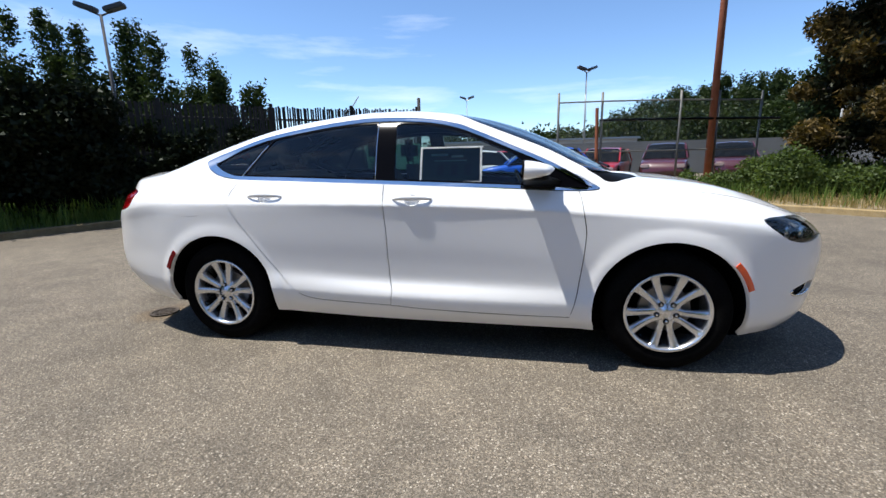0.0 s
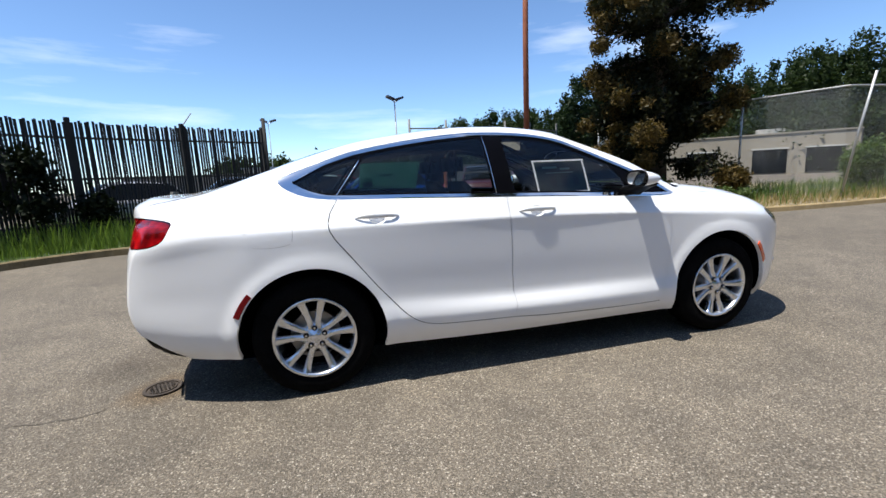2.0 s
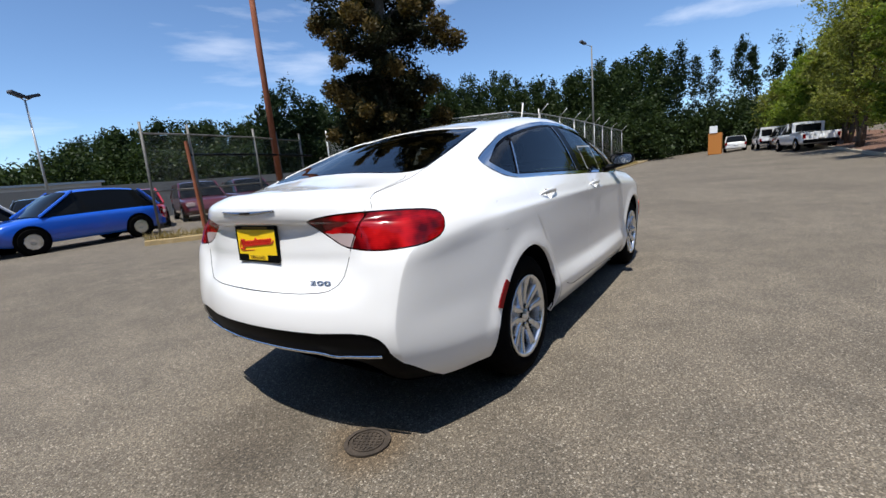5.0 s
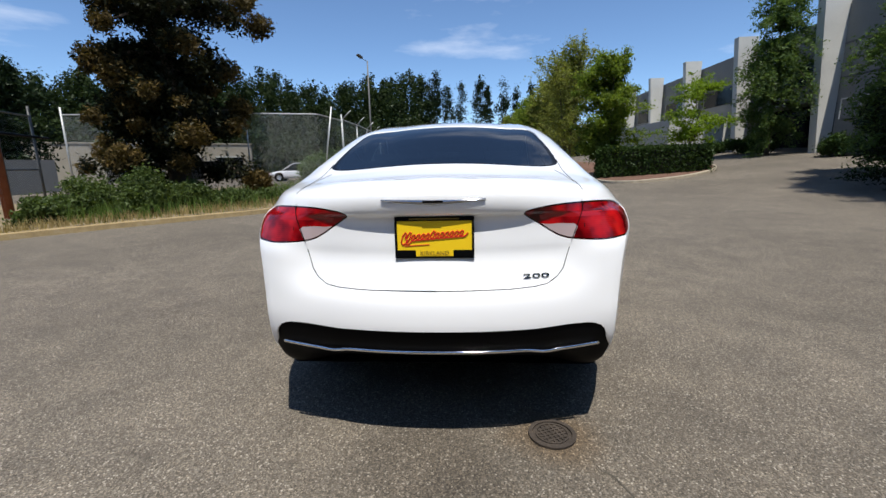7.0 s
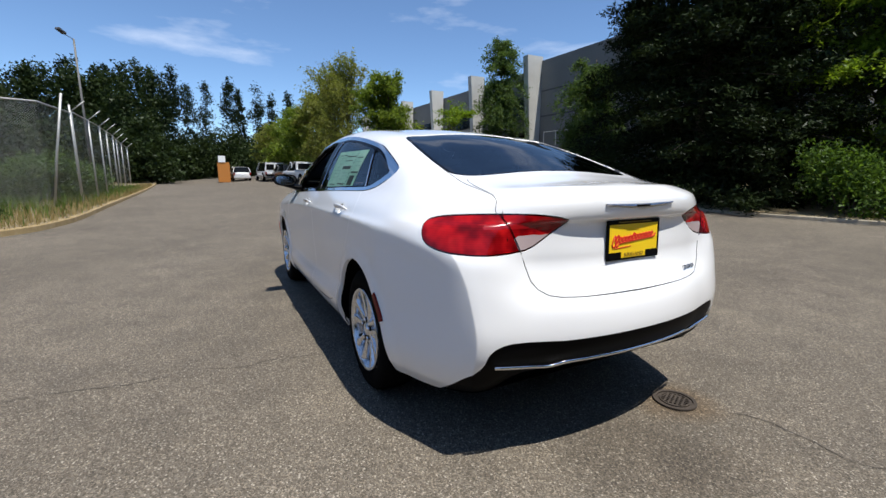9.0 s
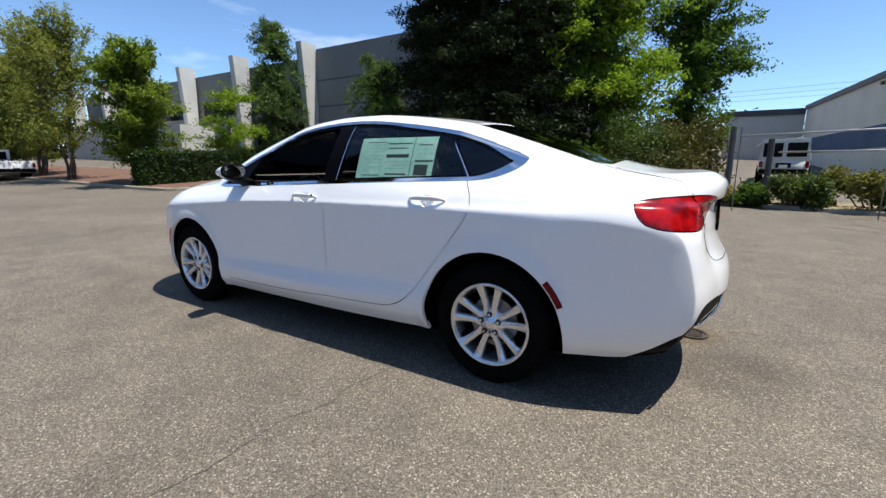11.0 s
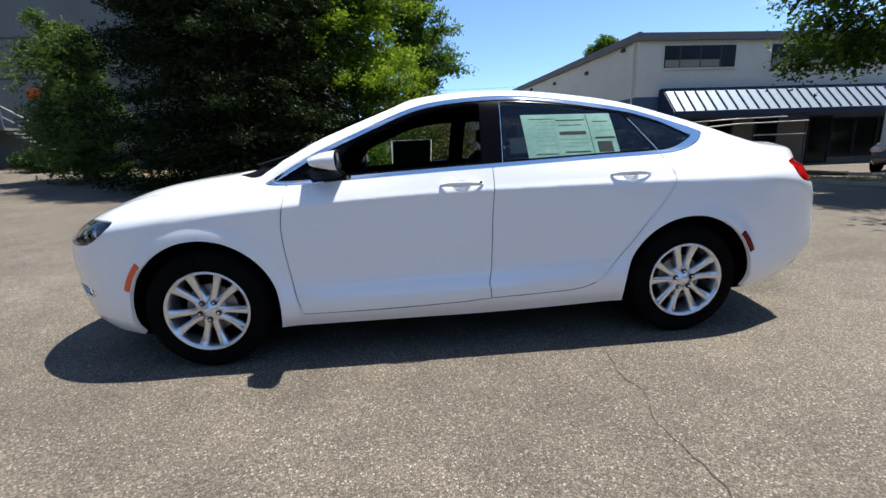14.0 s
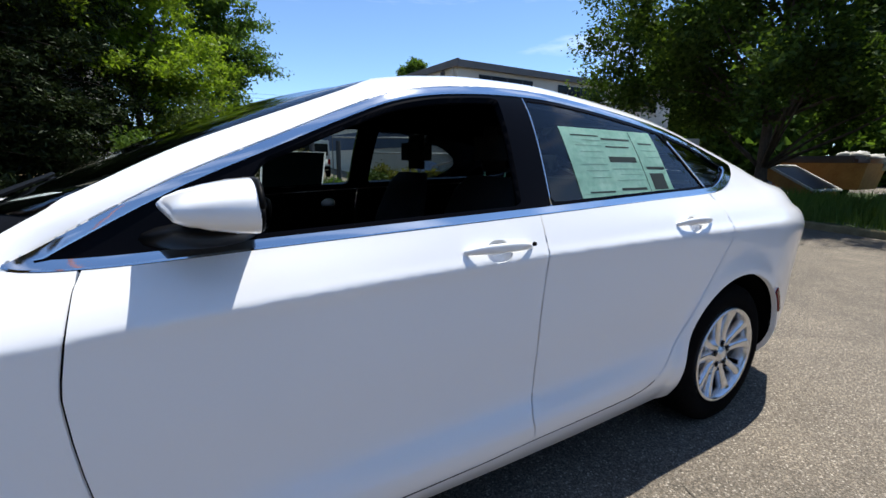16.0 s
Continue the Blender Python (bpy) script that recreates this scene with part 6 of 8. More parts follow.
def chain_fence(name, label, pts, h, posts=True, arm=0.0, rails=(1.0,), leans=None, veil=True, wire_w=0.0028, lift=0.08, steel=None):
    """Chain-link: galvanised posts, rails and crossed wires."""
    root = thing(name, label, "fence")
    for k, ((x, y), (x2, y2)) in enumerate(zip(pts, pts[1:])):
        d = Vector((x2 - x, y2 - y, 0))
        L = d.length
        z = hz(x, y) + lift
        m = pose(x, y, z, 0, 0, math.degrees(math.atan2(d.y, d.x)))
        for f in rails:
            part("rail", tubed([m @ Vector((0, 0, h * f)), m @ Vector((L, 0, h * f + hz(x2, y2) - hz(x, y)))], 0.021, 6), steel or M_GALV, root)
        if veil:
            v, q = [], []
            s = 0.062
            for fam in (1, -1):
                for i in range(int(-h / s), int(L / s) + int(h / s) + 1):
                    a0, b0 = i * s, 0.04
                    a1, b1 = a0 + fam * h, h
                    if fam < 0 and a0 < 0 or fam > 0 and a0 > L:
                        continue
                    lo, hi = 0.0, 1.0
                    for p, dlt, lim0, lim1 in ((a0, a1 - a0, 0.0, L),):
                        t0, t1 = (lim0 - p) / dlt, (lim1 - p) / dlt
                        lo, hi = max(lo, min(t0, t1)), min(hi, max(t0, t1))
                    if hi - lo < 0.02:
                        continue
                    for t in (lo, hi):
                        for w in (-wire_w, wire_w):
                            c = m @ Vector((a0 + (a1 - a0) * t + w, 0.002 * fam, b0 + (b1 - b0) * t))
                            v.append(c[:])
                    n0 = len(v) - 4
                    q.append((n0, n0 + 1, n0 + 3, n0 + 2))
            me = mesh_np("wire_mesh", np.array(v), np.array(q), M_GALV)
            ob = tagged(new("wire_mesh", me), kind="stuff")
            ob.parent = root
    if posts:
        for k, (x, y) in enumerate(pts):
            lean = leans[k] if leans else 0.0
            p = part("post", fence_post(h + (0.25 if arm == 0 else 0.0), 0.032, lean, arm), steel or M_GALV, root, "weathered steel fence post", smooth=True)
            p.matrix_basis = pose(x, y, hz(x, y) + lift)
    return root


chain_fence("chain_link_fence", "tall chain-link fence along the road verge", [(15.1, 5.45), (17.9, 5.55), (20.6, 5.7), (23.2, 5.9), (26.0, 6.1), (29.6, 6.5), (34, 6.9), (40, 7.4)], 3.05, arm=0.4)
chain_fence("chain_link_fence", "chain-link fence running behind the pine", [(15.0, 5.45), (12.45, 5.6), (11.5, 7.9), (10.9, 10.8), (10.4, 13.8)], 3.0, leans=[0, -0.55, 0, 0, 0])
chain_fence("lot_fence", "rusting chain-link fence before the parked cars", [(1.25, 9.9), (2.45, 10.0), (4.6, 10.5), (5.75, 11.0), (7.0, 11.4)], 2.55, rails=(1.0, 0.46), leans=[-0.12, 0.05, 0, 0, 0], wire_w=0.0014, steel=M_DULL_STEEL)
gate_pole = part("gate_pole", tubed([(2.37, 9.95, 0), (2.30, 9.95, 2.45)], 0.045, 8), M_RUST_POLE, None, "")
tagged(gate_pole, "rust-red gate post beside the fence", "post")
bar = part("barrier_pipe", tubed([(2.4, 10.03, 2.12), (4.6, 10.53, 2.12), (7.6, 11.6, 2.1)], 0.035, 8), M_BLACK, None)
tagged(bar, "black pipe strung along the fence", "pipe")
pipe_gate = thing("pipe_gate", "old swing gate of bent galvanised pipes", "gate")
for pts, r in ((((-2.85, -10.6, 1.88), (-5.3, -10.1, 1.93), (-7.47, -9.75, 1.97)), 0.021), (((-3.55, -9.5, 1.45), (-5.74, -7.27, 1.42)), 0.020),
               (((-5.55, -10.0, 0.55), (-7.57, -9.83, 0.55), (-7.60, -9.83, 0.62), (-7.52, -9.80, 1.97)), 0.018), (((-5.22, -9.0, 1.10), (-5.69, -7.98, 1.36)), 0.020)):
    part("rail", tubed(pts, r, 8), M_GALV, pipe_gate, smooth=True)
for x, y, h in ((-2.85, -10.6, 2.1), (-5.5, -10.05, 2.05), (-6.95, -9.86, 0.57)):
    part("post", tubed([(x, y, 0), (x, y, h)], 0.014, 8), M_DULL_STEEL, pipe_gate)
drop_bar = thing("barrier", "long bent barrier pipes on dull posts", "barrier")
for pts in (((-5.9, -7.46, 1.28), (-7.7, -9.1, 1.44), (-9.43, -10.72, 1.60), (-11.2, -11.0, 1.72), (-13.9, -11.05, 1.77)), ((-6.27, -7.33, 1.23), (-9.5, -8.65, 0.74), (-12.79, -10.0, 0.16)),
            ((-10.76, -13.32, 1.91), (-12.8, -13.2, 2.0), (-14.9, -13.0, 2.03)), ((-11.86, -11.0, 1.33), (-13.75, -11.0, 1.33))):
    part("rail", tubed(pts, 0.020, 8), M_GALV, drop_bar, smooth=True)
for x, y, h in ((-13.8, -11.05, 1.75), (-11.9, -11.03, 1.72), (-12.8, -13.22, 2.0), (-12.75, -10.0, 0.2)):
    part("post", tubed([(x, y, 0), (x, y, h)], 0.016, 8), M_SLAT, drop_bar)
bm = bmesh.new()
tube(bm, [(-10.9, -9.3, 0.14), (-11.6, -8.6, 0.14), (-12.2, -7.9, 0.12)], [0.10, 0.11, 0.09], 10)
tagged(part("timber_log", bm, M_BARK, None, smooth=True), "brown timber log lying at the lot's edge", "log")
for x, y, h in ((-2.75, -12.6, 2.25), (-3.7, -12.9, 1.9)):
    tagged(part("timber_post", tubed([(x, y, 0), (x, y, h)], 0.08, 8), M_ROOF_DARK), "dark weathered post by the fence", "post", "dark posts")

# black slatted fence: every slat a piece
fence_line = np.array([(-11.5, -0.1), (-11.2, 0.4), (-9.4, 3.3), (-8.0, 5.6), (-6.3, 7.5), (-4.55, 8.75), (-2.87, 9.75)])
slat_fence = thing("slat_fence", "tall black slatted fence with uneven tops", "fence")
SLAT = bmesh.new()
box(SLAT, (-0.0235, -0.006, 0.0), (0.0235, 0.006, 2.52), None, 0.0)
slat_me = bpy.data.meshes.new("slat")
SLAT.to_mesh(slat_me)
SLAT.free()
slat_me.materials.append(M_SLAT)
run = np.r_[0, np.cumsum(np.linalg.norm(np.diff(fence_line, axis=0), axis=1))]
rs = random.Random(5)
along = run[-1]
count = 0
while along > 0.1 and count < 298:
    x, y = np.interp(along, run, fence_line[:, 0]), np.interp(along, run, fence_line[:, 1])
    k = min(len(run) - 2, int(np.searchsorted(run, along)) - 1)
    d = fence_line[k + 1] - fence_line[k]
    s = new("slat", slat_me)
    s.parent = slat_fence
    s.matrix_basis = pose(x, y, 0.1 + rs.uniform(-0.04, 0.03), rs.uniform(-0.4, 0.4), rs.uniform(-0.5, 0.5), math.degrees(math.atan2(d[1], d[0]))) @ Matrix.Diagonal((rs.uniform(0.86, 1.02), 1, 1, 1))
    along -= 0.061
    count += 1
for z in (0.55, 1.45, 2.3):
    for (a, b) in zip(fence_line, fence_line[1:]):
        n = Vector((-(b - a)[1], (b - a)[0], 0)).normalized() * 0.03
        part("rail", tubed([Vector((*a, z)) + n, Vector((*b, z)) + n], 0.025, 6), M_SLAT, slat_fence)
for x, y in fence_line:
    part("post", boxed((-0.045, -0.045, -0.1), (0.045, 0.045, 2.66), pose(x, y + 0.06, 0.05, 0, 0, 35)), M_SLAT, slat_fence)
part("end_post", tubed([(-2.82, 9.78, 0), (-2.80, 9.78, 2.95)], 0.05, 8), M_SLAT, slat_fence, "dark steel end post", smooth=True)
part("wire_arm", tubed([(-4.55, 8.8, 2.62), (-4.30, 8.8, 2.95)], 0.015, 6), M_GALV, slat_fence)
cs, rr = [], []
rs = random.Random(11)
for k in range(150):                                            # ivy mound over the fence's middle
    t = rs.uniform(0.0, 5.9)
    x, y = np.interp(t, run, fence_line[:, 0]), np.interp(t, run, fence_line[:, 1])
    cs.append((x + rs.uniform(-0.1, 0.75), y + rs.uniform(-0.75, 0.1), rs.uniform(0.7, 2.55)))
    rr.append(rs.uniform(0.22, 0.5))
for k in range(26):
    t = rs.uniform(5.7, 9.5)
    x, y = np.interp(t, run, fence_line[:, 0]), np.interp(t, run, fence_line[:, 1])
    cs.append((x + rs.uniform(0.0, 0.4), y - rs.uniform(0.0, 0.4), rs.uniform(0.8, 2.0)))
    rr.append(rs.uniform(0.15, 0.34))
ivy = thing("ivy", "ivy and bramble grown over the black fence, coloured for shade", "climbing plant", at=(0, 0, 0))
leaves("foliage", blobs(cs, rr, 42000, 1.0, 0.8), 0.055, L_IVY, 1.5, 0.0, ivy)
for c in cs[::9]:
    part("stem", tubed([(c[0] * 0.99, c[1], 0.1), (c[0], c[1], c[2] * 0.5), c], [0.022, 0.016, 0.008], 6), M_BARK, ivy)
block = thing("concrete_stand", "small grey concrete stand in the grass", "stand", at=(-4.9, 8.0, 0.1), rz=35)
part("top_slab", boxed((-0.35, -0.12, 0.72), (0.35, 0.12, 0.86), None, 0.01), M_CONCRETE, block)
part("upright", boxed((-0.35, -0.10, 0.0), (-0.22, 0.10, 0.72), None, 0.01), M_CONCRETE, block)
part("upright", boxed((0.18, -0.10, 0.86), (0.30, 0.10, 1.0), None, 0.01), M_CONCRETE, block)

# ---- poles and lamps ----
pole = thing("utility_pole", "tall rust-red steel pole beside the lot fence", "pole", at=(5.6, 10.95, 0.05))
part("shaft", tubed([(0, 0, 0), (0, 0, 5.5), (0.05, 0, 11)], [0.10, 0.092, 0.08], 14), M_RUST_POLE, pole, smooth=True)
part("base_plate", boxed((-0.2, -0.2, 0), (0.2, 0.2, 0.04)), M_RUST_POLE, pole)


def street_lamp(label, at, z, h, arms, material=M_GALV, r=0.07):
    lamp = thing("street_lamp", label, "street lamp", at=(*at, z))
    part("pole", tubed([(0, 0, 0), (0, 0, h)], [r, r * 0.6], 10), material, lamp, smooth=True)
    for dx, dy in arms:
        part("arm", tubed([(0, 0, h - 0.05), (dx, dy, h + 0.12)], 0.03, 6), material, lamp)
        a = math.degrees(math.atan2(dy, dx))
        part("lamp_head", boxed((-0.25, -0.17, -0.08), (0.38, 0.17, 0.08), pose(dx, dy, h + 0.2, 0, -18, a), 0.03), M_ROOF_DARK, lamp, "dark flood lamp head")
    return lamp


street_lamp("slim grey lamp post over the car lot", (3.8, 28.2), 0.0, 6.5, ((0.3, 0.1), (-0.25, -0.1)))
street_lamp("tall brown lamp post beside the road", (39.0, 9.65), 0.2, 10.6, ((-0.9, 0.45),), M_DULL_STEEL, 0.10)
street_lamp("twin-headed flood lamp behind the black fence", (-13.5, 9.6), 0.0, 6.1, ((-0.35, -0.1), (0.35, 0.15)), M_ROOF_DARK)
street_lamp("thin distant lamp post", (-6.0, 40.0), 0.0, 6.6, ((0.35, 0.0), (-0.3, 0.0)), M_GALV, 0.05)

# ---- trees ----
def pine():
    tree = thing("pine_tree", "large old pine with browning boughs", "tree", at=(9.5, 9.2, 0.1))
    rng = random.Random(4)
    bm = bmesh.new()
    stem = [Vector((0.0, 0.0, -0.2)), Vector((0.05, 0.1, 2.5)), Vector((-0.1, 0.0, 5.0)), Vector((0.1, -0.1, 8.0)), Vector((0.0, 0.0, 11.5))]
    tube(bm, stem, [0.36, 0.30, 0.24, 0.15, 0.04], 10)
    outer, inner, ro, ri = [], [], [], []
    for k in range(118):
        z = 0.6 + 11.0 * rng.random() ** 0.95
        a = rng.uniform(0, 6.28)
        reach = float(np.interp(z, (0.6, 2.4, 3.5, 4.3, 5.4, 7.6, 9.0, 11.6), (2.2, 2.7, 2.4, 1.7, 2.9, 2.8, 2.0, 0.7))) * rng.uniform(0.5, 1.05)
        root_p = Vector((0, 0, z))
        end = Vector((reach * math.cos(a), reach * math.sin(a), z + rng.uniform(-0.75, 0.7)))
        mid = root_p.lerp(end, 0.5) + Vector((0, 0, rng.uniform(0.0, 0.35)))
        tube(bm, [root_p, mid, end], [0.07, 0.045, 0.015], 5)
        outer.append(end)
        ro.append(rng.uniform(0.18, 0.50))
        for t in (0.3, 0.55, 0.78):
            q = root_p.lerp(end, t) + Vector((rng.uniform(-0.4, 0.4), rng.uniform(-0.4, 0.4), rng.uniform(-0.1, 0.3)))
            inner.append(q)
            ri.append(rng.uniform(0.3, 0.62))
    part("trunk", bm, M_BARK, tree, "dark bark trunk and limbs", smooth=True)
    leaves("crown", blobs(outer, ro, 46000, 0.8, 0.9), 0.040, L_PINE, 2.4, 0.1, tree, "brown-green needle clumps")
    # inner clumps carry the shade of the crown as a darker colour
    leaves("inner_crown", blobs(inner, ri, 52000, 0.9, 0.8), 0.050, L_PINE_SHADE, 2.2, 0.1, tree, "inner needles coloured for the crown's shade")


pine()
for k, (x, y, w, h) in enumerate([(4.9, 9.2, 1.5, 0.7), (6.2, 8.4, 1.8, 1.15), (7.4, 7.6, 1.5, 0.8), (8.5, 6.9, 1.2, 0.55), (6.9, 9.8, 2.0, 1.1), (8.8, 9.0, 1.9, 0.9), (9.3, 6.2, 1.0, 0.45)]):
    shrub("verge_shrub", "leggy green shrub among weeds on the verge", (x, y), w, w, h, L_SHRUB, 3800, 0.038, 20 + k, "verge shrubs")
for k, (x, y, w, h) in enumerate([(16.4, 6.9, 1.9, 1.9), (18.6, 7.0, 2.2, 1.7), (21.5, 7.2, 2.4, 1.6), (25, 7.8, 2.6, 1.6)]):
    shrub("fence_shrub", "rounded flowering shrub behind the chain-link", (x, y), w, w, h, L_BIRCH, 3800, 0.045, 40 + k, "fence shrubs")

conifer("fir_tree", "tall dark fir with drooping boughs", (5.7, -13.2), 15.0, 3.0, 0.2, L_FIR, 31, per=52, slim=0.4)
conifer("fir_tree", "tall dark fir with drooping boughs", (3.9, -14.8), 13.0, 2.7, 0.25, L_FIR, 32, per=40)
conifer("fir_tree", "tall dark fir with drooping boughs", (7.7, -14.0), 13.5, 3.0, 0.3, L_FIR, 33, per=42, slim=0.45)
spray_tree("green_tree", "bright lime-green broadleaf tree beside the firs", (1.7, -16.0), 10.5, 2.65, 1.2, L_LIME, 190, 170, 0.058, 34, 0.16, 2, (-5, 60), 0.10, 0.12)
spray_tree("green_tree", "mid-green broadleaf tree behind the lime-green one", (-0.9, -24.0), 11.6, 2.8, 1.5, L_GREEN, 120, 150, 0.075, 35, 0.18, 1, (0, 65), 0.10, 0.16)
for k, (x, y, w, h, mt) in enumerate([(1.2, -12.9, 2.4, 2.4, L_GREEN), (-0.5, -13.7, 2.6, 3.2, L_SHRUB), (-1.5, -14.1, 2.6, 3.3, L_RUSSET), (-4.4, -12.1, 1.2, 0.9, L_SHRUB), (-5.9, -11.8, 2.2, 1.1, L_STRAW_GREEN), (-3.2, -12.2, 0.9, 0.6, L_GREEN), (-2.4, -12.4, 1.0, 0.7, L_STRAW)]):
    shrub("bank_shrub", "straggling green shrub by the yard fence", (x, y), w, w, h, mt, 4200, 0.045, 60 + k, "bank shrubs")
spray_tree("weeping_tree", "weeping grey-green tree by the office wall", (12.4, -15.2), 6.7, 1.65, 0.7, L_BIRCH, 120, 130, 0.045, 36, 0.12, 2, (-5, 50), 0.45, 0.09, long=2.2)
spray_tree("birch_tree", "tall drooping birch before the office pillars", (24.7, -18.4), 10.8, 2.3, 1.4, L_BIRCH, 120, 130, 0.060, 37, 0.13, 1, (0, 60), 0.34, 0.10, long=2.0)
spray_tree("small_maple", "small lime-green maple by the kerb", (19.9, -11.4), 4.9, 2.0, 1.6, L_LIME, 46, 70, 0.055, 38, 0.06, 2, (0, 45), 0.08, 0.06)
spray_tree("maple_tree", "green maple with shoots above its crown", (20.4, -7.4), 6.6, 1.8, 1.2, L_MAPLE, 105, 120, 0.060, 39, 0.09, 3, (5, 70), 0.06, 0.08, group="roadside maples")
spray_tree("maple_tree", "feathery olive-green tree over the parked truck", (26.4, -6.6), 8.4, 2.9, 1.3, L_OLIVE, 105, 85, 0.052, 43, 0.08, 4, (25, 80), 0.03, 0.09, group="roadside maples")
spray_tree("maple_tree", "feathery olive-green tree over the parked truck", (31.2, -6.8), 8.8, 2.9, 1.4, L_OLIVE, 100, 85, 0.058, 47, 0.09, 4, (25, 78), 0.03, 0.09, group="roadside maples")
for k, (x, y, h, mt) in enumerate([(35.5, -7.4, 7.6, L_OLIVE), (40.0, -6.6, 6.6, L_MAPLE), (44.5, -5.8, 5.8, L_MAPLE), (49, -5.0, 5.5, L_OLIVE)]):
    spray_tree("roadside_tree", "leafy roadside tree over parked trucks", (x, y), h, 2.5, 1.2, mt, 80, 85, 0.085, 70 + k, 0.1, 2, (0, 65), 0.08, 0.13)
broadleaf("shade_tree", "broad maple shading the mailboxes", (-13.5, -4.5), 8.8, 4.5, 2.6, L_SHADE, 78000, 0.058, 44, trunk_r=0.17, clumps=80, flat=0.35)
broadleaf("shade_tree", "broad maple shading the yard", (-17.6, 0.4), 8.6, 4.2, 3.2, L_SHADE, 44000, 0.07, 45, trunk_r=0.2, clumps=48, flat=0.35)
hedge = thing("hedge", "clipped dark green hedge along the bed", "hedge", at=(19.2, -9.3, hz(19.2, -9.3) + 0.05), rz=-12)
pts = RNG.uniform(-0.5, 0.5, (15000, 3)) * (1.5, 5.0, 1.35) + (0, 0, 0.68)
k = RNG.integers(0, 3, len(pts))
for ax, hs in ((0, 0.75), (1, 2.5)):
    sel = k == ax
    pts[sel, ax] = np.sign(pts[sel, ax]) * hs * RNG.uniform(0.93, 1.04, sel.sum())
pts[k == 2, 2] = 1.35 * RNG.uniform(0.95, 1.04, (k == 2).sum())
leaves("foliage", pts, 0.05, L_HEDGE, 1.5, 0.0, hedge)
# solid dark box behind the leaves stands in for the hedge's inner shade
part("core", boxed((-0.66, -2.4, 0), (0.66, 2.4, 1.24)), M_SLAT, hedge, "dark filler box for the hedge's inner shade")


def woods(name, label, spots, n_each, leaf, material, spire=False, m=46):
    """Distant trees: columns of small leaf clumps."""
    pts = []
    for x, y, z, h, r in spots:
        u = RNG.random(m) ** 0.85
        wide = r * ((1 - u) ** 0.62 * 0.95 + 0.05) if spire else r * np.sin(math.pi * np.clip(0.12 + 0.86 * u, 0, 1)) ** 0.6
        a = RNG.uniform(0, 2 * math.pi, m)
        rad = wide * RNG.uniform(0.2, 1.0, m)
        c = np.stack([rad * np.cos(a), rad * np.sin(a), u * h], 1)
        size = (0.10 + 0.16 * RNG.random(m)) * r + 0.22 * wide
        p = blobs(c, size, n_each, 1.3, 1.0)
        pts.append(p + RNG.normal(size=(n_each, 3)) * 0.07 * r + (x, y, z))
    ob = leaves(name, np.concatenate(pts), leaf, material, 1.6, 0.1)
    return tagged(ob, label, "woods", kind="stuff")


def arc(az0, az1, d0, d1, n, h0, h1, r0, r1, z=0.0, c=(0, 0), rise=0.0):
    out = []
    for _ in range(n):
        a, d = radians(RNG.uniform(az0, az1)), RNG.uniform(d0, d1)
        out.append((c[0] + d * math.cos(a), c[1] + d * math.sin(a), z + rise * (d - d0), RNG.uniform(h0, h1), RNG.uniform(r0, r1)))
    return out


def skyline(bearings, rise, around, d0, d1, n, r0, r1, dip, z=0.0):
    """Trees whose tops follow a rising and falling line; dip lets single ones stay lower."""
    out = []
    for k in range(n):
        b = bearings[0] + (bearings[-1] - bearings[0]) * (k + RNG.uniform(0, 1)) / n
        d = RNG.uniform(d0, d1)
        up = np.interp(b, bearings, rise)
        h = 1.2 + d * math.tan(radians(up)) * (1 - dip * RNG.random() ** 1.6) - z
        a = radians(b)
        out.append((around[0] + d * math.cos(a), around[1] + d * math.sin(a), z, h, RNG.uniform(r0, r1)))
    return out


HILL = (7, 10, 12, 15, 18, 22, 26, 32, 40, 48, 53, 60, 66, 74)
TOPS = (10.8, 11.4, 11.0, 10.2, 9.4, 10.0, 10.8, 10.6, 9.8, 9.2, 8.4, 7.4, 7.6, 6.2)
woods("wooded_hill", "tall green trees along the wooded hillside", skyline(HILL, TOPS, (-3.7, -1.5), 58, 66, 78, 1.9, 2.9, 0.30), 1500, 0.15, L_FOREST, True, 80)
woods("wooded_hill", "dark conifers along the wooded hillside", skyline(HILL, TOPS, (-3.7, -1.5), 64, 76, 70, 1.8, 2.8, 0.22), 1200, 0.17, L_FOREST_DARK, True, 70)
woods("wooded_hill", "lower leafy trees before the hillside", skyline((8, 76), (5.2, 4.8), (-3.7, -1.5), 52, 60, 46, 2.4, 3.4, 0.35), 1300, 0.16, L_FOREST)
woods("road_end_trees", "slender dark trees at the end of the road", [(-3.7 + d * math.cos(radians(b)), -1.5 + d * math.sin(radians(b)), 0.6, d * math.tan(radians(up)) + 0.5, r) for b, d, up, r in ((6.4, 70, 10.2, 1.9), (5.6, 68, 11.0, 2.0), (4.1, 72, 9.4, 1.7), (2.4, 70, 9.6, 1.8), (0.1, 68, 10.5, 2.0), (-0.9, 69, 9.2, 1.5), (-2.9, 70, 9.9, 2.0), (-4.6, 72, 9.2, 1.8), (-6.4, 69, 9.2, 1.8), (-8.5, 72, 8.8, 1.6), (-11, 70, 9.0, 1.8))], 2000, 0.13, L_FOREST_DARK, True, 70)
woods("road_end_trees", "mixed green trees at the end of the road", skyline((-14, 9), (4.2, 4.4), (-3.7, -1.5), 62, 78, 26, 2.2, 3.2, 0.5), 1100, 0.17, L_FOREST)
woods("far_ridge", "low wooded ridge far beyond the lot", arc(60, 104, 120, 150, 80, 4, 8, 5, 8, 0.0), 600, 0.5, L_FOREST)
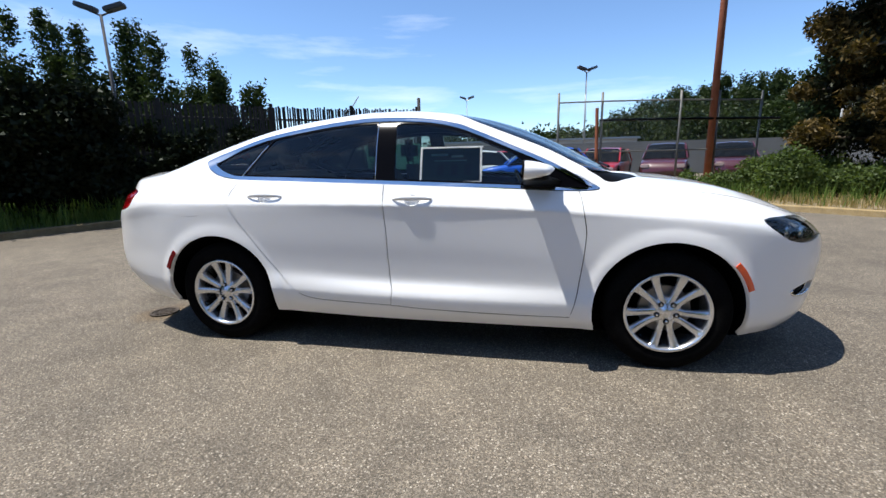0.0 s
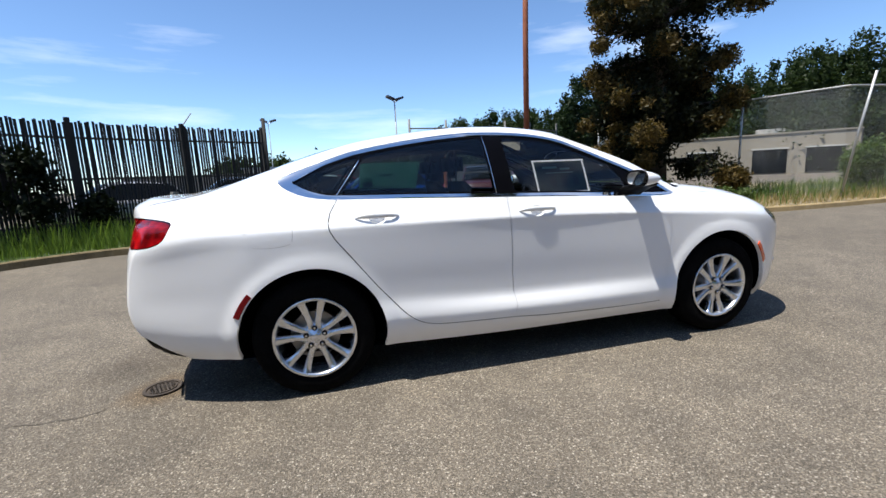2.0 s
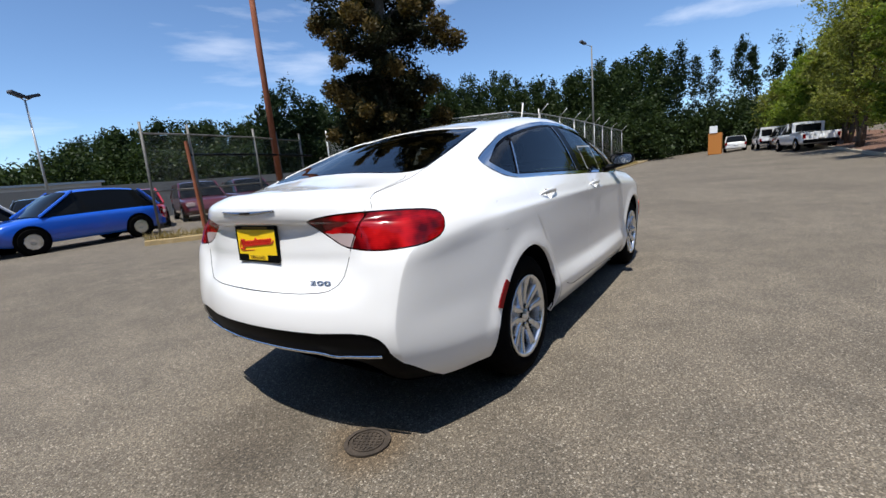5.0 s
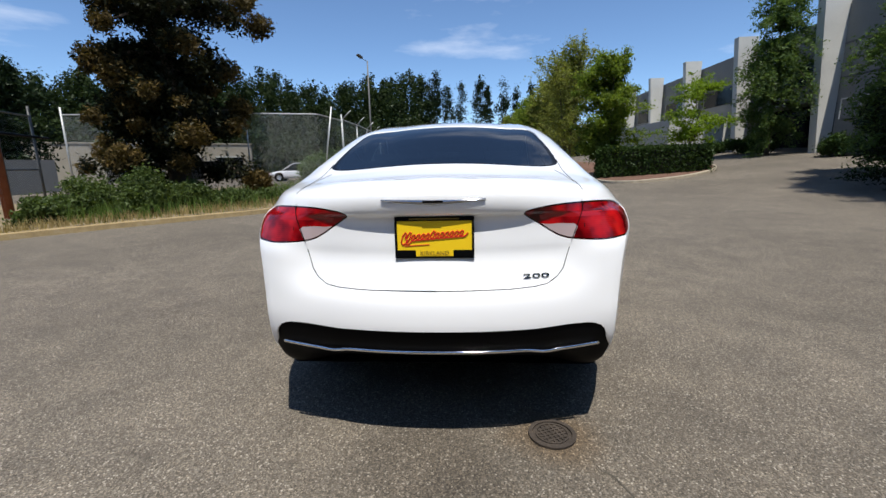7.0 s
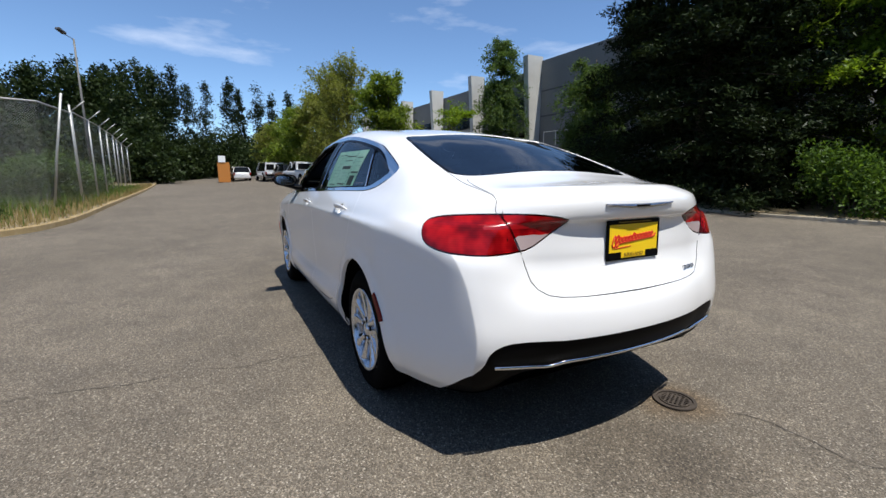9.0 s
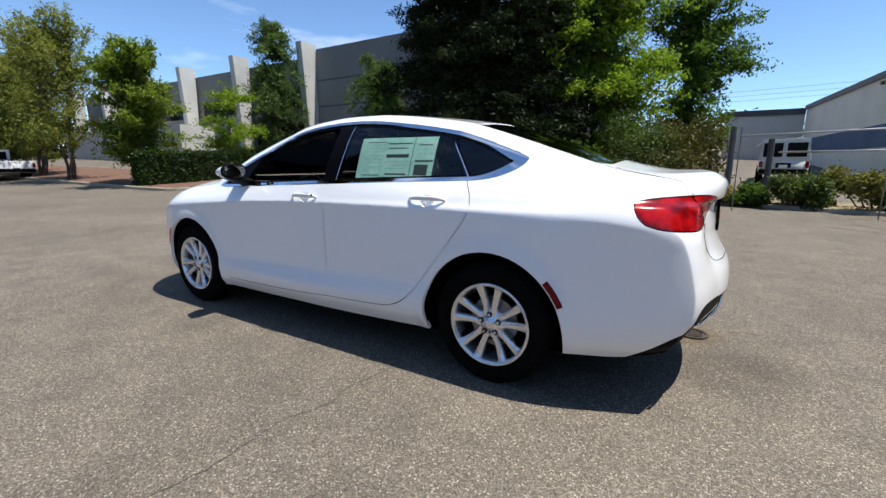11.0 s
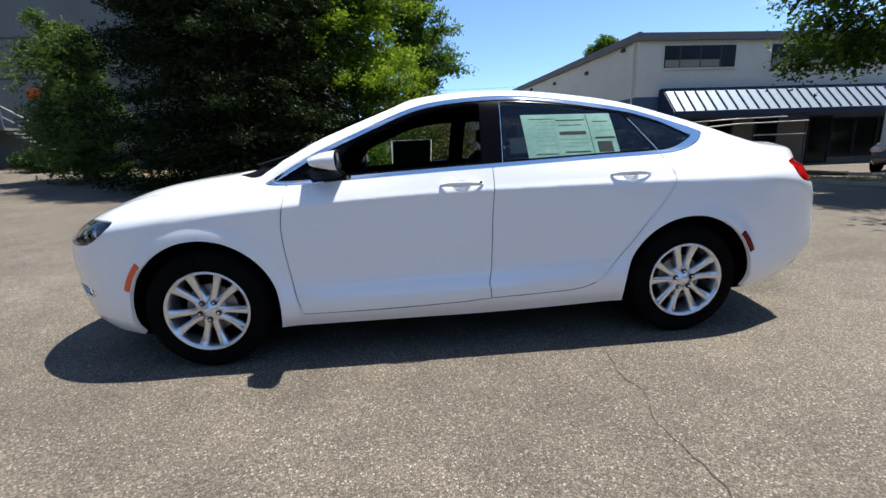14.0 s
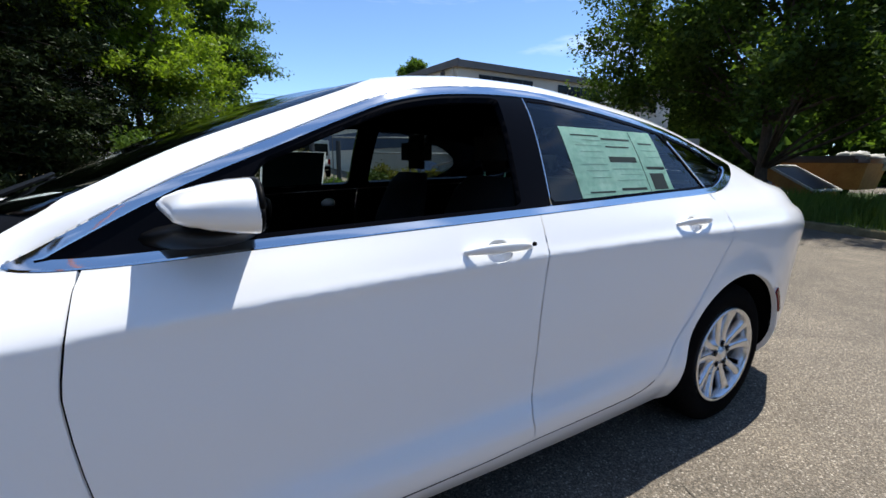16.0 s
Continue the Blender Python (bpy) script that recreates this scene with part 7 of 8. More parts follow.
woods("dark_pair", "pair of dark conifers behind the lot", [(18.4, 28.7, 0, 8.3, 1.5), (20.3, 28.9, 0, 9.3, 1.8), (22.0, 28.0, 0, 7.6, 1.7)], 2600, 0.12, L_FOREST_DARK)
ROW = (122, 124.6, 128.6, 131.8, 134.9, 138, 142.4, 146, 152, 160)
woods("poplar_row", "row of tall grey-green poplars behind the black fence", skyline(ROW, (7.0, 9.0, 11.7, 13.3, 14.3, 14.5, 13.8, 13.5, 14, 14), (0.7, -3.3), 31, 36, 19, 1.25, 1.7, 0.12), 2300, 0.095, L_FOREST, True, 70)
woods("poplar_row", "dark trees behind the black fence", skyline((128, 176), (9.0, 11.5), (0.7, -3.3), 37, 44, 24, 1.8, 2.6, 0.35), 1900, 0.13, L_FOREST_DARK)
woods("yard_trees", "green trees closing the yard", arc(186, 222, 36, 60, 30, 6, 10, 3.2, 4.6), 900, 0.30, L_GREEN)
woods("office_trees", "trees past the offices", arc(-100, -60, 70, 90, 14, 5, 8, 3, 4), 500, 0.4, L_FOREST)
# ---- offices with tapered pillars ----
office = thing("office_building", "grey concrete office block with leaning pillars", "building", at=(0, 0, 1.35))
WALL_Y, ROOF = -20.6, 7.9
part("wall", boxed((4.0, WALL_Y - 8.0, -1.2), (22.7, WALL_Y, ROOF)), M_CONCRETE, office, "plain grey concrete wall")
part("upper_wall", boxed((22.7, WALL_Y - 8.0, 3.0), (62, WALL_Y - 0.3, ROOF - 0.35)), M_CONCRETE, office, "grey upper storey wall")
part("base_wall", boxed((22.7, WALL_Y - 8.0, -1.2), (62, WALL_Y - 2.2, 3.0)), M_WINDOW, office, "dark recessed ground floor glass")
for z in (3.9, 5.7):
    part("joint", boxed((4.0, WALL_Y, z), (22.7, WALL_Y + 0.012, z + 0.10)), M_ROOF_DARK, office)
for x in np.arange(22.75, 62, 7.8):
    bm = bmesh.new()
    prof = [(0.05, -1.0), (0.70, -1.0), (1.30, ROOF + 0.30), (-0.1, ROOF + 0.30)]
    a = [bm.verts.new((x, WALL_Y + y, z)) for y, z in prof]
    b = [bm.verts.new((x + 0.55, WALL_Y + y, z)) for y, z in prof]
    bm.faces.new(a[::-1])
    bm.faces.new(b)
    for i in range(4):
        bm.faces.new((a[i], a[(i + 1) % 4], b[(i + 1) % 4], b[i]))
    bmesh.ops.recalc_face_normals(bm, faces=bm.faces)
    part("pillar", bm, M_CONCRETE_LIGHT, office, "pale tapered concrete pillar")
    if x > 23:
        part("strip_window", boxed((x - 6.6, WALL_Y - 0.3, 4.0), (x - 0.6, WALL_Y - 0.26, 5.3)), M_WINDOW, office)
part("stair_landing", boxed((18.3, WALL_Y, 1.5), (20.6, WALL_Y + 1.4, 1.62)), M_CONCRETE, office)
for a, b in (((20.6, 1.4, 1.62), (20.6, 1.4, 2.6)), ((18.3, 1.4, 1.62), (18.3, 1.4, 2.6)), ((20.6, 1.4, 2.6), (18.3, 1.4, 2.6)), ((18.3, 1.4, 2.6), (15.6, 1.4, 0.9)), ((18.3, 1.4, 2.1), (15.6, 1.4, 0.4)), ((19.4, 1.4, 1.62), (19.4, 1.4, 2.6)), ((15.6, 1.4, -0.2), (15.6, 1.4, 0.9))):
    part("stair_rail", tubed([(a[0], WALL_Y + a[1], a[2]), (b[0], WALL_Y + b[1], b[2])], 0.03, 6), M_GALV, office, "pale steel stair rail")
for k in range(9):
    part("stair_step", boxed((18.3 - 0.3 * (k + 1), WALL_Y + 0.1, 1.5 - 0.19 * (k + 1)), (18.3 - 0.3 * k, WALL_Y + 1.3, 1.6 - 0.19 * (k + 1))), M_CONCRETE, office)
part("wall_sign", boxed((17.4, WALL_Y, 3.0), (18.0, WALL_Y + 0.03, 3.5)), M_AMBER, office, "small faded red wall sign")
for k, (x, y, w) in enumerate([(16.5, -18.6, 2.0), (19.8, -18.8, 1.6), (25.5, -18.8, 2.2), (28.4, -18.8, 1.6), (31.5, -18.8, 2.2), (13.8, -18.4, 2.2)]):
    shrub("office_shrub", "rounded clipped shrub by the offices", (x, y), w, 1.4, 1.1, L_HEDGE, 2200, 0.06, 90 + k, "office shrubs")
shed = thing("low_wall", "low grey block wall beside the hedge", "wall", at=(21.4, -10.9, hz(21.4, -10.9)))
part("block", boxed((-0.5, -0.4, 0), (0.5, 0.4, 1.35), None, 0.02), M_CONCRETE_LIGHT, shed)
depot = thing("white_depot", "low white building behind the maples", "building", at=(33, -17, 1.2))
part("wall", boxed((0, -6, -1), (22, 1.0, 3.0)), M_CONCRETE_LIGHT, depot)

# ---- cream workshop ----
shop = thing("cream_workshop", "cream two-storey workshop with a blue band", "building", at=(-10.25, -15.95, 0))
WX = math.degrees(math.atan2(-26.8, 1.9))
W2 = pose(0, 0, 0, 0, 0, WX)                                         # long wall runs along local x
LONG, HIGH = 27.0, 5.70
part("front_wall", boxed((-16, -0.3, -0.8), (0, 0, HIGH)), M_STUCCO, shop, "cream front wall")
part("long_wall", boxed((0, -0.3, -0.8), (LONG, 0, HIGH), W2), M_STUCCO, shop, "cream long wall")
part("roof", boxed((-16.2, -20, HIGH), (0.1, 0.12, HIGH + 0.12)), M_ROOF_GREY, shop, "grey flat roof edge")
part("roof_edge", boxed((-0.2, 0, HIGH - 0.18), (LONG, 0.14, HIGH + 0.14), W2, 0.01), M_ROOF_GREY, shop)
part("fascia", boxed((-16.2, 0.0, HIGH - 0.2), (0.1, 0.2, HIGH + 0.1)), M_ROOF_GREY, shop, "grey fascia board")
part("blue_band", boxed((-16, 0.002, 2.05), (0.02, 0.025, 3.2)), M_BLUE_BAND, shop, "blue-grey painted band")
part("blue_band", boxed((0, 0.002, 2.05), (LONG, 0.025, 3.2), W2), M_BLUE_BAND, shop)
for x0, x1 in ((-4.5, -1.2), (-9.5, -6.25), (-14.6, -11.3)):
    part("window", boxed((x0, 0.0, 4.40), (x1, 0.03, 5.30)), M_WINDOW, shop, "dark strip window")
    part("window_sill", boxed((x0 - 0.05, 0.0, 4.32), (x1 + 0.05, 0.07, 4.39)), M_STUCCO, shop)
    part("blind", boxed((x0 + 0.75, 0.03, 4.42), (x1 - 0.04, 0.036, 4.72)), M_TAN, shop, "pale half-drawn blind")
    for x in np.linspace(x0 + 0.7, x1 - 0.7, 3):
        part("mullion", boxed((x - 0.025, 0.03, 4.40), (x + 0.025, 0.045, 5.30)), M_ROOF_DARK, shop)
SLOPE = Matrix.Translation((0, 0.40, 3.34)) @ pose(0, 0, 0, -46, 0, 0)
AW = part("awning", boxed((-15.5, 0.0, 0), (-1.1, 1.25, 0.04), SLOPE), M_METAL_ROOF, shop, "pale blue-grey standing seam awning")
for x in np.arange(-15.4, -1.1, 0.48):
    part("seam", boxed((x - 0.02, 0.02, 0.04), (x + 0.02, 1.24, 0.09), SLOPE), M_NAVY, AW)
part("awning_face", boxed((-15.5, 0.02, 3.30), (-1.05, 0.40, 3.50)), M_NAVY, shop)
part("valance", boxed((-15.5, 1.21, 2.26), (-1.10, 1.27, 2.44)), M_NAVY, shop, "navy valance under the awning")
bm = bmesh.new()
ends = [[bm.verts.new((x, y, z)) for y, z in ((0.03, 3.30), (0.40, 3.34), (1.27, 2.44), (1.27, 2.26), (0.03, 2.26))] for x in (-1.095, -1.03)]
bm.faces.new(ends[0])
bm.faces.new(ends[1][::-1])
for k in range(5):
    bm.faces.new((ends[0][k], ends[0][(k + 1) % 5], ends[1][(k + 1) % 5], ends[1][k]))
bmesh.ops.recalc_face_normals(bm, faces=bm.faces)
part("awning_end", bm, M_NAVY, shop)
# thin panel added over the stucco: awning shade painted as a darker wall
part("wall_shade", boxed((-15.6, 0.003, 0.0), (-1.0, 0.022, 2.26)), M_AWNING_SHADE, shop, "ground floor panel darkened for the awning's shade")
for x, z0, z1, m in ((-2.35, 0.35, 2.1, 1), (-3.48, 0.35, 2.1, 1), (-4.61, 0.1, 2.1, 0), (-5.74, 0.35, 2.1, 1), (-6.87, 0.35, 2.1, 0), (-9.6, 0.1, 2.1, 0), (-10.8, 0.35, 2.0, 2), (-12.0, 0.35, 2.0, 2), (-13.2, 0.35, 2.0, 2)):
    pane = part("shop_window", boxed((x, 0.0, z0), (x + 1.05, 0.035, z1)), (M_WINDOW, M_BLIND, M_WINDOW)[m], shop, ("dark glazed door", "window closed by tan blinds", "dark shop window")[m])
    for a, b in (((x - 0.06, 0.0, z0 - 0.06), (x, 0.07, z1 + 0.06)), ((x + 1.05, 0.0, z0 - 0.06), (x + 1.11, 0.07, z1 + 0.06)), ((x, 0.0, z1), (x + 1.05, 0.07, z1 + 0.06)), ((x, 0.0, z0 - 0.06), (x + 1.05, 0.07, z0))):
        part("window_frame", boxed(a, b), M_SLAT, pane)
for d, z in ((1.0, 5.3), (4.4, 4.9), (8.5, 5.0), (12.5, 5.2)):
    part("wall_vent", boxed((d, 0.0, z), (d + 0.22, 0.12, z + 0.16), W2), M_ROOF_DARK, shop)
part("downpipe", tubed([W2 @ Vector((0.25, 0.06, 0)), W2 @ Vector((0.25, 0.06, 5.65))], 0.04, 6), M_STUCCO, shop)
# covered heap against the long wall
heap = thing("covered_heap", "pale blue sheet thrown over a heap by the wall", "tarpaulin", at=(-9.15, -17.3, hz(-9.15, -17.3)), rz=20)
bm = bmesh.new()
rows = []
for i in range(13):
    u = i / 12
    rows.append([])
    for j in range(9):
        v = j / 8
        crest = 1.36 * min(1.0, u * 2.6) ** 0.8 * (1.0 - 0.25 * max(0.0, u - 0.6))
        z = crest * math.sin(math.pi * v) ** 0.55 + 0.03 * math.sin(11 * u + 6 * v) * math.sin(math.pi * v)
        rows[-1].append(bm.verts.new((0.85 - 1.7 * u, -0.6 + 1.2 * v + 0.04 * math.sin(9 * u), z)))
for i in range(12):
    for j in range(8):
        bm.faces.new((rows[i][j], rows[i + 1][j], rows[i + 1][j + 1], rows[i][j + 1]))
part("sheet", bm, mat("sheet_blue_white", (0.42, 0.50, 0.62), 0.6), heap, smooth=True)
part("edge_band", tubed([(0.86, 0.62, 0.05), (0.72, 0.45, 0.6), (0.45, 0.1, 1.05), (0.22, 0.05, 1.36)], 0.06, 6), mat("sheet_blue", (0.03, 0.09, 0.30), 0.6), heap, "dark blue hem")
annex = thing("grey_annex", "low grey workshop annex behind the yard", "building", at=(-7.2, -42.9, 0))
part("wall", boxed((-1.1, -6, -1), (4.2, 0, 5.2)), M_CONCRETE_LIGHT, annex)
part("roof_edge", boxed((-1.1, -6.1, 5.2), (4.4, 0.15, 5.65)), M_ROOF_DARK, annex)
for k in range(3):
    tagged(part("power_line", tubed([(-40, -60, 9.2 + 0.55 * k), (0, -62, 8.6 + 0.55 * k), (40, -60, 9.2 + 0.55 * k)], 0.018, 4), M_SLAT), "thin overhead power line", "cable", "power lines")

for k, (x, y, h, r) in enumerate([(-19.8, -39.5, 10.3, 1.3)]):
    broadleaf("far_tree", "small tree showing over the workshop roof", (x, y), h, r, 8.6, L_GREEN, 5000, 0.12, 96, clumps=14)

# ---- low buildings past the lot ----
hall = thing("white_hall", "long low white hall beyond the car lot", "building", at=(-8, 37, 0))
part("wall", boxed((0, 0, 0), (17, 8, 2.45)), M_CONCRETE_LIGHT, hall)
part("roof", boxed((-0.2, -0.2, 2.45), (17.2, 8.2, 2.6)), M_METAL_ROOF, hall)
for x in (4.6, 8.2, 10.6):
    part("window", boxed((x, -0.03, 1.2), (x + 0.8, 0, 1.75)), M_WINDOW, hall)
part("drain", boxed((6.3, -0.06, 0.9), (6.45, 0, 2.4)), M_SLAT, hall)
store = thing("tan_warehouse", "flat tan warehouse past the pine", "building", at=(30.9, 34.5, 0), rz=-48)
part("wall", boxed((-3.4, 0, 0), (15.4, 12, 3.5)), M_TAN, store)
# dark panel on the tan end wall paints the side turned from the sun
part("side_wall", boxed((15.4, 0.05, 0), (15.5, 12, 3.48)), M_ROOF_DARK, store, "end wall panel with its shade put into the colour")
part("parapet", boxed((-3.5, -0.08, 3.5), (15.5, 12.1, 3.62)), M_TAN, store)
for x in (3.0, 8.2, 12.0):
    part("bay_door", boxed((x, -0.05, 0.1), (x + 2.5, 0, 2.2)), M_WINDOW, store, "dark glazed bay")
    part("bay_frame", boxed((x - 0.1, -0.08, 2.2), (x + 2.6, 0, 2.32)), M_CONCRETE_LIGHT, store)
part("roof_unit", boxed((8.4, 2, 3.5), (10.6, 4.2, 4.1), None, 0.03), M_CONCRETE_LIGHT, store, "pale roof plant")
bank = thing("grey_bank", "grey retaining bank behind the parked cars", "wall", at=(0, 0, 0))
part("face", boxed((-12, 24.0, 0), (20, 24.4, 1.85)), M_CONCRETE, bank)

# ---- parked vehicles ----
def vehicle(name, label, at, rz, color, L=4.4, W=1.75, H=1.45, kind="hatch", z=None, group="parked vehicles"):
    """A parked vehicle: lofted body, glasshouse, lamps and wheels; front along local +x."""
    x, y = at
    car = thing(name, label, {"hatch": "car", "pickup": "pickup truck", "van": "van"}[kind], group, at=(x, y, hz(x, y) if z is None else z), rz=rz)
    paint = mat("paint_" + name, color, 0.3, coat=1.0)
    hl = L / 2
    belt = H * (0.60 if kind != "van" else 0.52)
    if kind == "hatch":
        deck = [(-hl, belt * 0.9), (-hl * 0.96, belt), (-hl * 0.4, belt), (hl * 0.38, belt * 0.98), (hl * 0.8, belt * 0.88), (hl * 0.97, belt * 0.72), (hl, belt * 0.5)]
        roof = [(-hl * 0.95, belt), (-hl * 0.72, H * 0.94), (-hl * 0.2, H), (hl * 0.08, H * 0.985), (hl * 0.50, belt)]
    elif kind == "pickup":
        deck = [(-hl, belt), (-hl * 0.9, belt), (-hl * 0.2, belt), (hl * 0.45, belt), (hl * 0.88, belt * 0.94), (hl * 0.98, belt * 0.8), (hl, belt * 0.5)]
        roof = [(-hl * 0.22, belt), (-hl * 0.16, H * 0.97), (hl * 0.0, H), (hl * 0.22, H * 0.98), (hl * 0.48, belt)]
    else:
        deck = [(-hl, belt), (-hl * 0.9, belt), (0, belt), (hl * 0.62, belt), (hl * 0.85, belt * 0.92), (hl * 0.97, belt * 0.8), (hl, belt * 0.5)]
        roof = [(-hl * 0.985, belt), (-hl * 0.96, H * 0.97), (-hl * 0.5, H), (hl * 0.3, H * 0.99), (hl * 0.66, belt)]
    lo = 0.24 if kind == "hatch" else 0.38
    bm = bmesh.new()                                       # body: rounded sections along the deck line
    rows = []
    us = np.linspace(deck[0][0], deck[-1][0], 25)
    for px, pz in zip(us, spline(*np.array(deck).T, us)):
        t = abs(px) / hl
        w = W / 2 * (1 - 0.17 * t**6)
        l = lo + 0.5 * max(0.0, t - 0.85)
        half = [(0.90, l), (0.985, l + 0.10), (1.0, l + 0.35 * (pz - l)), (0.99, l + 0.78 * (pz - l)), (0.965, pz - 0.045), (0.90, pz), (0.5, pz + 0.02)]
        rows.append([bm.verts.new((px, -w * k, z)) for k, z in half] + [bm.verts.new((px, w * k, z)) for k, z in half[::-1]])
    for a, b in zip(rows, rows[1:]):
        for k in range(14):
            bm.faces.new((a[k], a[(k + 1) % 14], b[(k + 1) % 14], b[k]))
    bm.faces.new(rows[0][::-1])
    bm.faces.new(rows[-1])
    bmesh.ops.recalc_face_normals(bm, faces=bm.faces)
    part("body", bm, paint, car, smooth=True)
    bm, top = bmesh.new(), bmesh.new()                     # glasshouse, and the painted roof over it
    us = np.linspace(roof[0][0], roof[-1][0], 21)
    secs = []
    for px, pz in zip(us, spline(*np.array(roof).T, us)):
        wb = W / 2 * 0.93 * (1 - 0.10 * (abs(px) / hl) ** 4)
        wt = wb * (1 - 0.20 * max(0.0, pz - belt) / (H - belt))
        secs.append((pz, [(px, wb, belt - 0.02), (px, wt, max(belt - 0.02, pz - 0.05)), (px, wt * 0.86, pz - 0.005), (px, 0.0, pz + 0.015)]))
    for (z0, a), (z1, b) in zip(secs, secs[1:]):
        for k in range(3):
            painted = k > 0 and min(z0, z1) > belt + 0.86 * (H - belt)
            for sgn in (-1, 1):
                quad = [Vector((q[0], q[1] * sgn, q[2] + (0.008 if painted else 0))) for q in (a[k], b[k], b[k + 1], a[k + 1])]
                use = top if painted else bm
                use.faces.new([use.verts.new(q) for q in (quad if sgn > 0 else quad[::-1])])
    for q in (bm, top):
        bmesh.ops.remove_doubles(q, verts=q.verts, dist=0.002)
        bmesh.ops.recalc_face_normals(q, faces=q.faces)
    part("glasshouse", bm, M_WINDOW, car, "dark side and end windows", smooth=True)
    bm = top
    part("roof", bm, paint, car, smooth=True)
    for s in (-1, 1):
        for i in range(len(roof) - 1):
            if kind == "pickup" and i == 0:
                continue
            if 0 < i < len(roof) - 2:
                continue
            (x0, z0), (x1, z1) = roof[i], roof[i + 1]
            y0, y1 = (s * W / 2 * (0.945 - 0.17 * (q - belt) / (H - belt)) for q in (z0, z1))
            part("pillar", tubed([(x0, y0, z0), (x1, y1, z1)], 0.035, 6), paint, car)
        part("head_lamp", boxed((hl * 0.93, s * W * 0.36 - 0.16, belt * 0.62), (hl * 0.99 + 0.01, s * W * 0.36 + 0.16, belt * 0.78), None, 0.03), M_CLEAR_LAMP, car, "clear head lamp")
        part("tail_lamp", boxed((-hl - 0.012, s * W * 0.42 - 0.08, belt * 0.66), (-hl * 0.96, s * W * 0.42 + 0.07, belt * 0.93), None, 0.02), M_RED_LAMP, car, "red tail lamp")
    if kind == "pickup":
        part("load_bed", boxed((-hl * 0.96, -W * 0.42, belt - 0.02), (-hl * 0.27, W * 0.42, belt + 0.004)), M_BLACK, car, "black load bed")
    part("rear_bumper", boxed((-hl - 0.06, -W * 0.45, lo + 0.06), (-hl + 0.06, W * 0.45, lo + 0.26), None, 0.03), M_BLACK if kind != "hatch" else paint, car)
    part("number_plate", boxed((-hl - 0.07, -0.16, lo + 0.32), (-hl - 0.005, 0.16, lo + 0.46)), M_WHITE, car)
    if kind == "pickup":
        cab = part("cab_back", boxed((-hl * 0.215, -W * 0.43, belt - 0.02), (-hl * 0.185, W * 0.43, H * 0.98), None, 0.01), paint, car, "white cab back")
        part("rear_window", boxed((-hl * 0.222, -W * 0.34, belt + 0.10), (-hl * 0.216, W * 0.34, H * 0.91), None, 0.002), M_WINDOW, cab, "dark rear window")
        for s in (-1, 1):
            part("bed_side", boxed((-hl * 0.985, s * W * 0.475 - 0.03, belt - 0.06), (-hl * 0.22, s * W * 0.475 + 0.03, belt + 0.03), None, 0.01), paint, car)
            part("door_post", boxed((hl * 0.10, s * W * 0.41 - 0.02, belt), (hl * 0.16, s * W * 0.41 + 0.055, H * 0.97), None, 0.01), paint, car)
        part("tailgate", boxed((-hl - 0.01, -W * 0.44, belt - 0.42), (-hl + 0.05, W * 0.44, belt + 0.02), None, 0.015), paint, car)
    if kind == "van":
        bm = bmesh.new()
        box(bm, (-hl - 0.005, -W * 0.44, belt - 0.1), (-hl + 0.05, W * 0.44, H * 0.97), None, 0.03)
        door = part("tailgate", bm, paint, car, "painted tailgate")
        for s in (-1, 1):
            part("rear_window", boxed((-hl - 0.02, s * W * 0.22 - W * 0.18, belt + 0.12), (-hl + 0.0, s * W * 0.22 + W * 0.18, H * 0.88), None, 0.01), M_WINDOW, door, "dark rear window")
        part("lower_panel", boxed((-hl - 0.02, -0.28, belt - 0.36), (-hl, 0.28, belt - 0.14), None, 0.02), M_WINDOW, door, "dark plate recess")
    r = 0.32 if kind == "hatch" else 0.37
    for px in (-hl * 0.62, hl * 0.62):
        for s in (-1, 1):
            bm = bmesh.new()
            revolve(bm, [(0.001, 0.0), (r * 0.62, 0.0), (r * 0.66, 0.012), (r * 0.94, 0.008), (r, -0.03), (r, -0.17), (r * 0.9, -0.2)], 28)
            # flat near-black disc drawn on the body side as the arch's shaded opening
            arch = bmesh.new()
            revolve(arch, [(0.001, 0.0), (r * 1.16, 0.0), (r * 1.16, -0.05)], 28)
            part("arch_shade", arch, M_DARK, car).matrix_basis = pose(px, s * (W / 2 + 0.001), r + 0.02, 0, 0, 0 if s > 0 else 180)
            w = part("wheel", bm, M_RUBBER, car, "black tyre", smooth=False)
            w.matrix_basis = pose(px, s * (W / 2 + 0.012), r, 0, 0, 0 if s > 0 else 180)
            bm = bmesh.new()
            revolve(bm, [(0.001, 0.006), (r * 0.25, 0.012), (r * 0.6, 0.010), (r * 0.62, 0.0)], 10)
            part("hub_cap", bm, M_ALLOY, w, "silver wheel")
    return car


vehicle("hatchback", "bright blue hatchback parked behind the fence", (0.55, 13.3), 188, (0.005, 0.09, 0.55), 4.0, 1.7, 1.5)
vehicle("hatchback", "white hatchback parked behind the blue car", (-2.3, 14.9), 185, (0.6, 0.6, 0.6), 4.2)
vehicle("hatchback", "red compact parked nose out in the lot", (3.6, 17.2), 250, (0.36, 0.008, 0.010), 4.3)
vehicle("hatchback", "dark red crossover parked nose out", (6.3, 17.9), 252, (0.07, 0.006, 0.010), 4.4, 1.8, 1.6)
vehicle("hatchback", "black sedan parked in the lot", (1.4, 19.4), 250, (0.015, 0.017, 0.018), 4.5)
vehicle("hatchback", "maroon crossover parked in the lot", (9.3, 18.9), 255, (0.06, 0.008, 0.014), 4.4, 1.8, 1.6)
